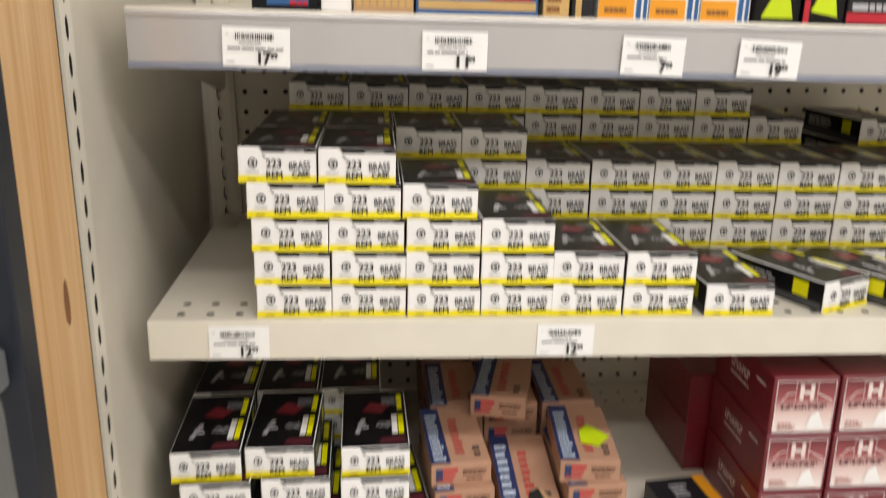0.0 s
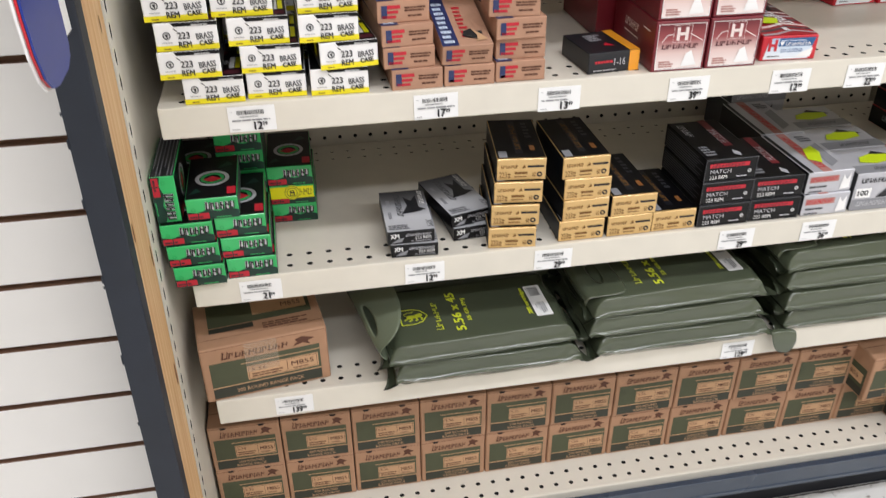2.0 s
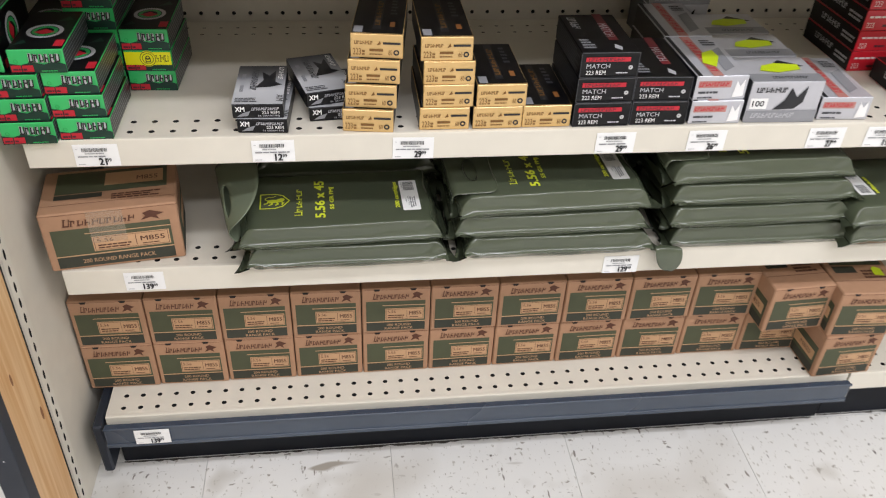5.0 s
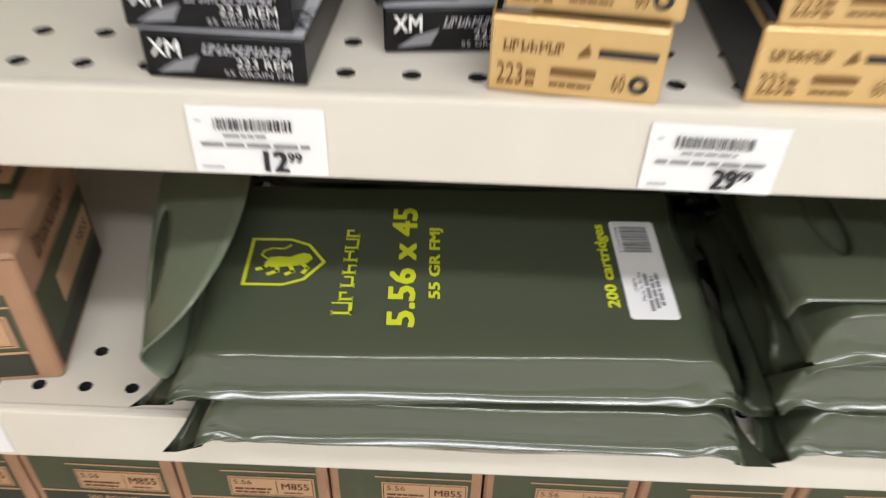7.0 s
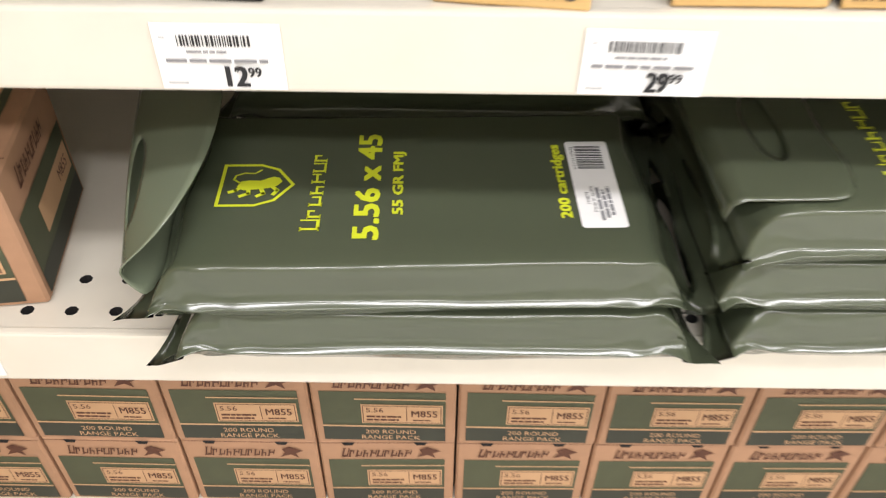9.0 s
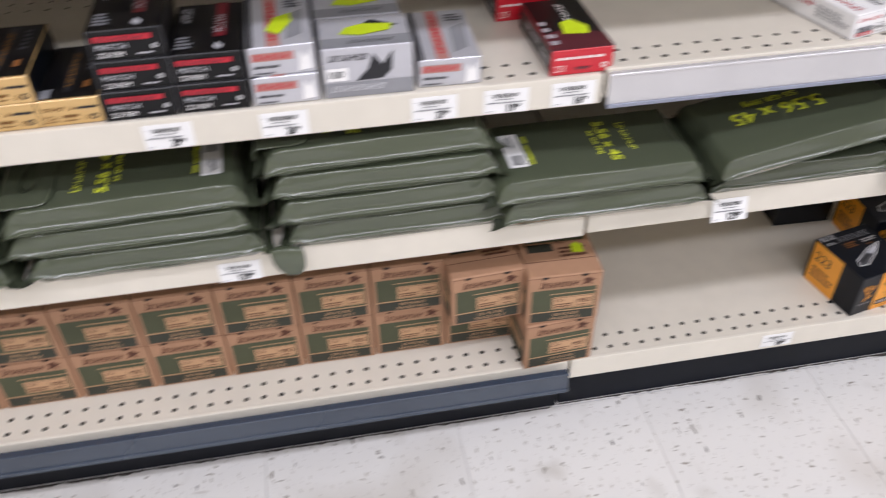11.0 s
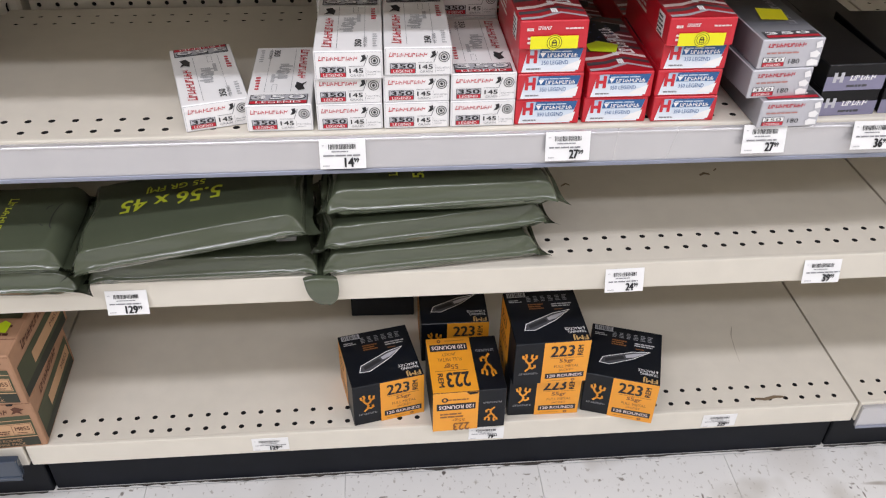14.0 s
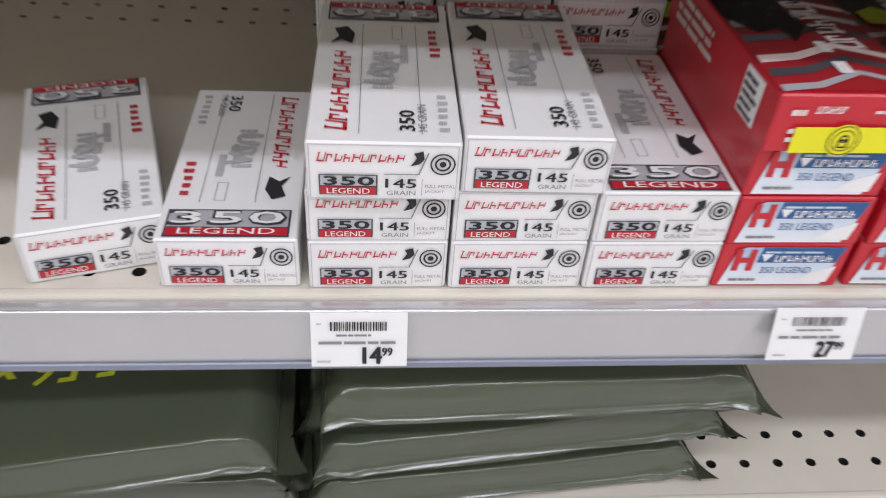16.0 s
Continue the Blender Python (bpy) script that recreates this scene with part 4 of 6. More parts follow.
SW, SD, SH = 0.0605, 0.115, 0.0276
fs_ = [P([(0, 0), (SW, 0), (SW, SH * 0.35), (SW * 0.8, SH * 0.5), (SW * 0.62, SH * 0.36), (SW * 0.4, SH * 0.48), (SW * 0.2, SH * 0.34), (0, SH * 0.42)], DGREEN, 1), SOLIDWORD(6, SW * 0.36, SH * 0.46, SW * 0.57, SH * 0.36, LGREY, 3, 1.12), WORD(6, SW * 0.365, SH * 0.47, SW * 0.56, SH * 0.34, INK, 4, 0.1, 1.12), WORD(6, SW * 0.372, SH * 0.47, SW * 0.56, SH * 0.34, INK, 5, 0.1, 1.12),
       R(SW * 0.02, SH * 0.06, SW * 0.20, SH * 0.34, REDINK, 3), R(SW * 0.22, SH * 0.06, SW * 0.42, SH * 0.34, REDINK, 3), LINES(SW * 0.05, SH * 0.12, SW * 0.4, SH * 0.28, 1, MAROON, 4, 2), RING(SW * 0.13, SH * 0.52, SH * 0.06, SH * 0.09, GREEN, 4, 10), LINES(SW * 0.55, SH * 0.06, SW * 0.95, SH * 0.14, 1, GREEN, 3, 2)]
ts_ = [RING(SW * 0.5, SD * 0.45, SW * 0.26, SW * 0.34, LGREY, 2, 24), RING(SW * 0.5, SD * 0.45, SW * 0.16, SW * 0.24, GREEN, 2, 24), P([(SW * 0.3, SD * 0.42), (SW * 0.5, SD * 0.36), (SW * 0.7, SD * 0.42), (SW * 0.5, SD * 0.5)], REDINK, 3),
       R(SW * 0.80, SD * 0.06, SW * 0.97, SD * 0.22, REDINK, 2), P([(SW * 0.05, SD * 0.1), (SW * 0.3, SD * 0.16), (SW * 0.2, SD * 0.24)], DGREEN, 1), P([(SW * 0.6, SD * 0.7), (SW * 0.9, SD * 0.75), (SW * 0.8, SD * 0.85)], DGREEN, 1)]
ss_ = [R(SD * 0.01, SH * (0.10 + 0.155 * i), SD * (0.99 if i % 3 else 0.8), SH * (0.135 + 0.155 * i), MGREY, 1) for i in range(6)]
GREENBOX = Kind(carton("ammunition_box", "bright green foil cartridge box with black lid print", SW, SD, SH, GREENFADE, DGREEN, BLACK, CHAR, CHAR, {"front_print": fs_, "top_print": ts_, "left_print": ss_, "right_print": ss_}, group=AMMO))
GREENSTICK = Kind(carton("ammunition_box", "green cartridge box sealed with a yellow sticker", SW, SD, SH, GREENFADE, DGREEN, BLACK, CHAR, CHAR, {"front_print": fs_ + sticker(SW, SH, SW * 0.02, SH * 0.32, SW * 0.98, SH * 0.96), "top_print": ts_, "right_print": ss_}, group=AMMO))

XW, XD, XH = 0.0610, 0.108, 0.0190
fx = [T("XM", XW * 0.06, XH * 0.50, XH * 0.34, WHITE, width=XW * 0.18, bold=0.0004), WORD(12, XW * 0.38, XH * 0.60, XW * 0.54, XH * 0.20, LGREY, 3, 0.3), T("223 REM", XW * 0.58, XH * 0.34, XH * 0.20, WHITE, width=XW * 0.34), T("55 GRAIN FMJ", XW * 0.50, XH * 0.12, XH * 0.15, LGREY, width=XW * 0.42), P([(XW * 0.08, XH * 0.14), (XW * 0.2, XH * 0.40), (XW * 0.36, XH * 0.56), (XW * 0.30, XH * 0.2)], MGREY, 2)]
tx = [R(0, 0, XW, XD, EAGLEFADE, 1), P([(XW * 0.40, XD * 0.40), (XW * 0.55, XD * 0.60), (XW * 0.50, XD * 0.82), (XW * 0.66, XD * 0.72), (XW * 0.78, XD * 0.86), (XW * 0.80, XD * 0.55), (XW * 0.95, XD * 0.48), (XW * 0.70, XD * 0.42)], CHAR, 3),
      WORD(12, XW * 0.30, XD * 0.94, XD * 0.6, XW * 0.13, DGREY, 3, 0.3, turn=-90), WORD(7, XW * 0.84, XD * 0.95, XD * 0.34, XW * 0.10, WHITE, 3, 0.1, turn=-90), T("XM", XW * 0.86, XD * 0.22, XW * 0.14, INK, width=XD * 0.16, turn=-90), LINES(XW * 0.05, XD * 0.04, XW * 0.6, XD * 0.16, 3, DGREY, 3, 5), LINES(XW * 0.1, XD * 0.3, XW * 0.2, XD * 0.9, 2, MGREY, 2, 2)]
XMBOX = Kind(carton("ammunition_box", "grey and black cartridge box with eagle print reading 223 REM", XW, XD, XH, BLACK, BLACK, LGREY, BLACK, BLACK, {"front_print": fx, "top_print": tx}, group=AMMO))

GW, GD, GH = 0.0628, 0.125, 0.0300
fg = [WORD(7, GW * 0.08, GH * 0.58, GW * 0.36, GH * 0.14, GOLDINK, 2, 0.0), P([(GW * 0.50, GH * 0.56), (GW * 0.56, GH * 0.74), (GW * 0.58, GH * 0.60)], GOLDINK, 2), R(GW * 0.62, GH * 0.60, GW * 0.95, GH * 0.69, INK, 2), T("223", GW * 0.05, GH * 0.14, GH * 0.28, GOLDINK, width=GW * 0.15), LINES(GW * 0.22, GH * 0.14, GW * 0.29, GH * 0.4, 2, GOLDINK, 3, 2),
      R(GW * 0.36, GH * 0.30, GW * 0.62, GH * 0.40, GOLDINK, 2), LINES(GW * 0.36, GH * 0.16, GW * 0.62, GH * 0.24, 1, GOLDINK, 2, 3), T("60", GW * 0.72, GH * 0.16, GH * 0.22, GOLDINK, width=GW * 0.07), RING(GW * 0.87, GH * 0.27, GH * 0.06, GH * 0.12, INK, 2, 12)]
tg = [R(GW * 0.40, GD * 0.12, GW * 0.56, GD * 0.95, CHAR, 1), WORD(7, GW * 0.53, GD * 0.22, GD * 0.66, GW * 0.10, GOLDINK, 2, 0.0, turn=90), LINES(GW * 0.70, GD * 0.5, GW * 0.84, GD * 0.92, 5, DGREY, 2, 4), R(GW * 0.72, GD * 0.18, GW * 0.82, GD * 0.30, TAN, 2), R(GW * 0.05, GD * 0.03, GW * 0.22, GD * 0.18, MGREY, 2), R(0, 0, GW, GD * 0.012, GOLD, 2)]
GOLDBOX = Kind(carton("ammunition_box", "black cartridge box with gold foil end reading 223", GW, GD, GH, GOLD, BLACK, BLACK, MIDNIGHT, MIDNIGHT, {"front_print": fg, "top_print": tg}, group=AMMO))

MW, MD, MH = 0.0745, 0.125, 0.0325
fm = [FRAME(0, 0, MW, MH, 0.0006, DGREY, 1), R(MW * 0.08, MH * 0.64, MW * 0.84, MH * 0.82, REDINK, 2), WORD(10, MW * 0.12, MH * 0.66, MW * 0.62, MH * 0.13, MAROON, 3), T("MATCH", MW * 0.10, MH * 0.38, MH * 0.18, LGREY, width=MW * 0.40), T("223 REM", MW * 0.10, MH * 0.12, MH * 0.17, WHITE, width=MW * 0.34), LINES(MW * 0.62, MH * 0.16, MW * 0.9, MH * 0.26, 1, LGREY, 3, 2), RING(MW * 0.86, MH * 0.40, MH * 0.02, MH * 0.09, PALEINK, 3, 10)]
tm = [R(MW * 0.60, MD * 0.3, MW * 0.76, MD, DRED, 1), T("MATCH", MW * 0.58, MD * 0.72, MW * 0.16, LGREY, width=MD * 0.34, turn=-90), LINES(MW * 0.08, MD * 0.1, MW * 0.3, MD * 0.35, 4, MGREY, 2, 3), P([(MW * 0.6, MD * 0.1), (MW * 0.7, MD * 0.04), (MW * 0.74, MD * 0.12), (MW * 0.64, MD * 0.2)], LGREY, 2), WORD(5, MW * 0.1, MD * 0.9, MD * 0.3, MW * 0.14, LGREY, 2, turn=-90)]
sm = [LINES(MD * 0.05, MH * 0.08, MD * 0.97, MH * 0.92, 8, DGREY, 1, 7, False)]
MATCHBOX = Kind(carton("ammunition_box", "black cartridge box with red band reading MATCH 223 REM", MW, MD, MH, BLACK, BLACK, BLACK, BLACK, BLACK, {"front_print": fm, "top_print": tm, "left_print": sm}, group=AMMO))

VW, VD, VH = 0.070, 0.125, 0.0330
fv = [R(VW * 0.05, VH * 0.52, VW * 0.68, VH * 0.80, SALMON, 1), WORD(10, VW * 0.07, VH * 0.58, VW * 0.56, VH * 0.17, REDINK, 2), LINES(VW * 0.07, VH * 0.28, VW * 0.6, VH * 0.44, 1, DGREY, 2, 2), P([(VW * 0.74, VH * 0.1), (VW * 0.78, VH * 0.8), (VW * 0.86, VH * 0.55), (VW * 0.93, VH * 0.85), (VW * 0.95, VH * 0.15)], WHITE, 2), LINES(VW * 0.07, VH * 0.08, VW * 0.4, VH * 0.18, 1, DGREY, 2, 9)]
tv = [R(VW * 0.30, 0, VW * 0.50, VD, SALMON, 1), R(VW * 0.02, 0, VW * 0.10, VD, CHAR, 1), WORD(10, VW * 0.46, VD * 0.1, VD * 0.8, VW * 0.13, REDINK, 2, turn=90), P([(VW * 0.6, VD * 0.1), (VW * 0.85, VD * 0.2), (VW * 0.9, VD * 0.7), (VW * 0.65, VD * 0.6)], MGREY, 1), LINES(VW * 0.62, VD * 0.75, VW * 0.9, VD * 0.92, 3, DGREY, 2, 3)]
tvs = tv + [P([(VW * 0.30, VD * 0.30), (VW * 0.50, VD * 0.20), (VW * 0.72, VD * 0.45), (VW * 0.70, VD * 0.62), (VW * 0.45, VD * 0.55)], NEONGREEN, 4)]
SILVBOX = Kind(carton("ammunition_box", "silver cartridge box with red wordmark band", VW, VD, VH, LGREY, LGREY, LGREY, CHAR, CHAR, {"front_print": fv, "top_print": tv}, group=AMMO))
SILVSTICK = Kind(carton("ammunition_box", "silver cartridge box with a lime sticker on its lid", VW, VD, VH, LGREY, LGREY, LGREY, CHAR, CHAR, {"front_print": fv, "top_print": tvs}, group=AMMO))

EW, ED, EH = 0.098, 0.075, 0.058
fe = [R(0, 0, EW, EH * 0.30, MGREY, 1), WORD(7, EW * 0.08, EH * 0.74, EW * 0.44, EH * 0.12, INK, 2, 0.0), R(EW * 0.03, EH * 0.34, EW * 0.27, EH * 0.60, WHITE, 2), T("100", EW * 0.06, EH * 0.40, EH * 0.14, INK, width=EW * 0.16, bold=0.0005), WORD(12, EW * 0.08, EH * 0.12, EW * 0.6, EH * 0.12, LGREY, 3, 0.3),
      P([(EW * 0.36, EH * 0.32), (EW * 0.50, EH * 0.55), (EW * 0.56, EH * 0.85), (EW * 0.66, EH * 0.62), (EW * 0.78, EH * 0.9), (EW * 0.76, EH * 0.5), (EW * 0.66, EH * 0.34)], CHAR, 2)]
te = [R(0, 0, EW, ED * 0.3, MGREY, 1), WORD(12, EW * 0.3, ED * 0.1, EW * 0.5, ED * 0.1, DGREY, 2, 0.3), P([(EW * 0.22, ED * 0.42), (EW * 0.45, ED * 0.34), (EW * 0.8, ED * 0.46), (EW * 0.82, ED * 0.66), (EW * 0.5, ED * 0.72), (EW * 0.3, ED * 0.62)], NEONGREEN, 3), P([(EW * 0.3, ED * 0.5), (EW * 0.6, ED * 0.85), (EW * 0.9, ED * 0.6)], CHAR, 2)]
BIGGREY = Kind(carton("ammunition_box", "large silver-grey value box with eagle print reading 100", EW, ED, EH, LGREY, LGREY, LGREY, DGREY, LGREY, {"front_print": fe, "top_print": te}, group=AMMO))

FW, FD, FH = 0.073, 0.135, 0.031
ff = [LINES(FW * 0.08, FH * 0.62, FW * 0.9, FH * 0.8, 1, PINKWHITE, 2, 4), T("223", FW * 0.06, FH * 0.16, FH * 0.26, PINKWHITE, width=FW * 0.16), RING(FW * 0.86, FH * 0.30, FH * 0.05, FH * 0.12, PINKWHITE, 2, 10), LINES(FW * 0.4, FH * 0.2, FW * 0.7, FH * 0.4, 1, MAROON, 2, 6)]
tf = [P([(0, 0), (FW, 0), (FW, FD * 0.25), (FW * 0.5, FD * 0.4), (0, FD * 0.3)], MAROON, 1), WORD(7, FW * 0.62, FD * 0.5, FD * 0.4, FW * 0.11, WHITE, 2, 0.0, turn=90), P([(FW * 0.35, FD * 0.28), (FW * 0.75, FD * 0.25), (FW * 0.80, FD * 0.40), (FW * 0.6, FD * 0.55), (FW * 0.4, FD * 0.5)], NEONGREEN, 4), LINES(FW * 0.05, FD * 0.1, FW * 0.2, FD * 0.6, 4, LGREY, 2, 3)]
sf = [WORD(7, FD * 0.25, FH * 0.45, FD * 0.4, FH * 0.28, LGREY, 2, 0.0), LINES(FD * 0.7, FH * 0.3, FD * 0.95, FH * 0.7, 2, LGREY, 2, 3)]
REDBLACK = Kind(carton("ammunition_box", "black cartridge box with bright red end", FW, FD, FH, RED, BLACK, BLACK, BLACK, BLACK, {"front_print": ff, "top_print": tf, "left_print": sf}, group=AMMO))

CW, CD, CH = 0.1055, 0.17, 0.0895


def m855_face(w, h):
    return [R(w * 0.06, h * 0.05, w * 0.93, h * 0.72, OLIVE, 1), R(w * 0.06, h * 0.05, w * 0.93, h * 0.24, DOLIVE, 2), R(w * 0.06, h * 0.245, w * 0.93, h * 0.265, KRAFTLINE, 3), R(w * 0.30, h * 0.62, w * 0.93, h * 0.635, KRAFTLINE, 3), R(w * 0.34, h * 0.30, w * 0.91, h * 0.56, KRAFTLINE, 3), FRAME(w * 0.35, h * 0.315, w * 0.90, h * 0.545, 0.0006, BROWNINK, 4),
            R(w * 0.655, h * 0.34, w * 0.66, h * 0.52, BROWNINK, 4), T("M855", w * 0.69, h * 0.40, h * 0.085, BROWNINK, 4, w * 0.18, bold=0.0003), T("5.56", w * 0.375, h * 0.455, h * 0.06, BROWNINK, 4, w * 0.12), LINES(w * 0.375, h * 0.34, w * 0.62, h * 0.43, 2, BROWNINK, 4, 3), LINES(w * 0.70, h * 0.345, w * 0.86, h * 0.375, 1, BROWNINK, 4, 5),
            WORD(10, w * 0.16, h * 0.77, w * 0.52, h * 0.10, BROWNINK, 3, 0.2, 1.3), P([(w * 0.72, h * 0.76), (w * 0.76, h * 0.83), (w * 0.74, h * 0.88), (w * 0.80, h * 0.92), (w * 0.86, h * 0.88), (w * 0.90, h * 0.86), (w * 0.84, h * 0.82), (w * 0.86, h * 0.75), (w * 0.80, h * 0.80)], BROWNINK, 3)]


def range_pack(w, h, two):
    if two:
        return [T("200 ROUND", w * 0.36, h * 0.155, h * 0.055, KRAFTLINE, 4, w * 0.36), T("RANGE PACK", w * 0.33, h * 0.075, h * 0.055, KRAFTLINE, 4, w * 0.42)]
    return [T("200 ROUND RANGE PACK", w * 0.24, h * 0.11, h * 0.07, KRAFTLINE, 4, w * 0.54)]


def kraft_carton(w, d, h, two, label, flaps=True, tape=False):
    pr = m855_face(w, h) + range_pack(w, h, two) + [R(0.0, h * 0.972, w, h * 0.978, BROWNINK, 1)]
    if flaps:
        # flap notches as flat near-black shapes, depth painted as shade
        pr += [P([(w * 0.17, h), (w * 0.19, h * 0.955), (w * 0.25, h * 0.955), (w * 0.27, h)], CAVITY_SHADE, 5), P([(w * 0.70, h), (w * 0.72, h * 0.955), (w * 0.78, h * 0.955), (w * 0.80, h)], CAVITY_SHADE, 5)]
    if tape:
        pr += [R(w * 0.34, h * 0.45, w * 0.60, h, TAPE, 6)]
    tp = [R(w * 0.10, d * 0.42, w * 0.93, d * 0.92, OLIVE, 1), R(w * 0.46, d * 0.55, w * 0.90, d * 0.85, KRAFTLINE, 2), T("M855", w * 0.70, d * 0.62, d * 0.10, BROWNINK, 3, w * 0.16), R(w * 0.10, d * 0.30, w * 0.45, d * 0.40, DOLIVE, 2), LINES(w * 0.52, d * 0.22, w * 0.9, d * 0.36, 3, BROWNINK, 2, 4), R(0, d * 0.18, w, d * 0.186, BROWNINK, 1)]
    sd = [R(d * 0.05, h * 0.05, d * 0.95, h * 0.66, OLIVE, 1), R(d * 0.30, h * 0.30, d * 0.92, h * 0.52, KRAFTLINE, 2), WORD(10, d * 0.2, h * 0.76, d * 0.5, h * 0.11, BROWNINK, 2, 0.2, 1.3), R(d * 0.05, h * 0.05, d * 0.95, h * 0.22, DOLIVE, 2), T("M855", d * 0.68, h * 0.37, h * 0.09, BROWNINK, 3, d * 0.18)]
    return Kind(carton("ammunition_carton", label, w, d, h, KRAFT, KRAFT, KRAFT, KRAFT, KRAFT, {"front_print": pr, "top_print": tp, "left_print": sd, "right_print": sd}, "carton", 0.0018, "kraft cartons on the shelving"))


CASE = kraft_carton(CW, CD, CH, True, "brown kraft carton with olive label reading 200 ROUND RANGE PACK M855")
CASELONG = kraft_carton(0.170, 0.1055, 0.0895, False, "brown kraft carton lying long side out, taped, reading M855", False, True)

BW, BD, BH = 0.104, 0.108, 0.0785


def strokes(lines, width, m, layer):
    """Line art: each polyline becomes a chain of slim bars."""
    items = []
    for line in lines:
        for (a, b), (c, d) in zip(line, line[1:]):
            n = math.hypot(c - a, d - b)
            du, dv = -(d - b) / n * width / 2, (c - a) / n * width / 2
            eu, ev = (c - a) / n * width * 0.3, (d - b) / n * width * 0.3
            items.append(P([(a - du - eu, b - dv - ev), (c - du + eu, d - dv + ev), (c + du + eu, d + dv + ev), (a + du - eu, b + dv - ev)], m, layer))
    return items


def branch_emblem(cx, cy, r, flip=1):
    """A curled line emblem in orange."""
    pts = (((-0.40, -1.0), (-0.05, -0.72), (0.06, -0.40), (-0.06, -0.12), (-0.34, 0.12), (-0.48, 0.42), (-0.36, 0.74), (-0.46, 1.0)), ((-0.48, 0.42), (-0.74, 0.58), (-0.78, 0.84)), ((-0.06, -0.12), (0.26, 0.06), (0.40, 0.34), (0.18, 0.56), (0.24, 0.90)), ((0.40, 0.34), (0.70, 0.46), (0.72, 0.76)), ((0.02, -0.62), (0.34, -0.74), (0.62, -0.60), (0.58, -0.40)))
    return strokes([[(cx + flip * x * r * 0.8, cy + flip * y * r) for x, y in line] for line in pts], r * 0.20, ORANGE, 2)


fb = [R(BW * 0.38, 0, BW, BH, ORANGE, 1), T("223", BW * 0.47, BH * 0.65, BH * 0.26, INK, 2, BW * 0.31, bold=0.0013), T("REM", BW * 0.905, BH * 0.66, BW * 0.07, INK, 2, BH * 0.24, turn=90, bold=0.0006), R(BW * 0.48, BH * 0.615, BW * 0.93, BH * 0.622, TAN, 2), T("55gr", BW * 0.60, BH * 0.48, BH * 0.11, TAN, 2, BW * 0.20, bold=0.0006), T("FULL METAL", BW * 0.54, BH * 0.38, BH * 0.065, TAN, 2, BW * 0.34), T("JACKET", BW * 0.61, BH * 0.28, BH * 0.065, TAN, 2, BW * 0.20), R(BW * 0.43, BH * 0.12, BW * 0.96, BH * 0.25, INK, 2), T("120 ROUNDS", BW * 0.46, BH * 0.15, BH * 0.07, PINKWHITE, 3, BW * 0.47, bold=0.0004), RING(BW * 0.82, BH * 0.06, BH * 0.012, BH * 0.035, TAN, 2, 10), R(BW * 0.46, BH * 0.055, BW * 0.74, BH * 0.062, TAN, 2), WORD(8, BW * 0.07, BH * 0.26, BW * 0.26, BH * 0.045, MGREY, 2, 0.0)] + branch_emblem(BW * 0.20, BH * 0.56, BH * 0.20)
tip = [(0.16, 0.24), (0.30, 0.23), (0.62, 0.40), (0.84, 0.58), (0.60, 0.53), (0.20, 0.35), (0.16, 0.24)]
tb = [P([(BW * u, BD * v) for u, v in tip[:-1]], DGREY, 2), P([(BW * 0.24, BD * 0.27), (BW * 0.50, BD * 0.385), (BW * 0.47, BD * 0.435), (BW * 0.23, BD * 0.33)], INK, 3), P([(BW * 0.52, BD * 0.40), (BW * 0.62, BD * 0.43), (BW * 0.80, BD * 0.555), (BW * 0.61, BD * 0.50), (BW * 0.50, BD * 0.45)], LGREY, 3), *strokes([[(BW * u, BD * v) for u, v in tip]], 0.0011, WHITE, 4), T("FMJ", BW * 0.96, BD * 0.115, BD * 0.10, GOLD, 2, BW * 0.19, turn=180, bold=-0.0008), T("TRAINING", BW * 0.965, BD * 0.185, BD * 0.045, WHITE, 2, BW * 0.24, turn=180), T("& PRACTICE", BW * 0.965, BD * 0.245, BD * 0.045, WHITE, 2, BW * 0.27, turn=180),
      LINES(BW * 0.30, BD * 0.63, BW * 0.52, BD * 0.75, 3, TAN, 2, 4), LINES(BW * 0.62, BD * 0.66, BW * 0.95, BD * 0.74, 2, PALEINK, 2, 6), LINES(BW * 0.64, BD * 0.60, BW * 0.80, BD * 0.625, 1, TAN, 2, 2), R(BW * 0.04, BD * 0.88, BW * 0.30, BD * 0.97, LGREY, 2), BARCODE(BW * 0.06, BD * 0.89, BW * 0.28, BD * 0.96, INK, 3, 5, 12), LINES(BW * 0.05, BD * 0.78, BW * 0.24, BD * 0.84, 2, PALEINK, 2, 8)]
for i in range(6):
    tb.append(LINES(BW * (0.30 + 0.1 * i), BD * 0.78, BW * (0.37 + 0.1 * i), BD * 0.90, 4, MGREY, 2, i))
sb = [R(BD * 0.05, 0, BD * 0.62, BH, ORANGE, 1), T("223", BD * 0.12, BH * 0.6, BH * 0.22, INK, 2, BD * 0.3), LINES(BD * 0.12, BH * 0.2, BD * 0.55, BH * 0.5, 3, TAN, 2, 3)]
ORBOX = Kind(carton("ammunition_box", "black and orange cartridge box reading 223 REM 120 ROUNDS", BW, BD, BH, MIDNIGHT, MIDNIGHT, MIDNIGHT, MIDNIGHT, MIDNIGHT, {"front_print": fb, "top_print": tb, "left_print": sb}, group=AMMO))
otop = turned(fb, BW, BH)
otop = [([(p[0], p[1] * BD / BH, *p[2:]) for p in it[0]], it[1], it[2], it[3]) for it in otop]
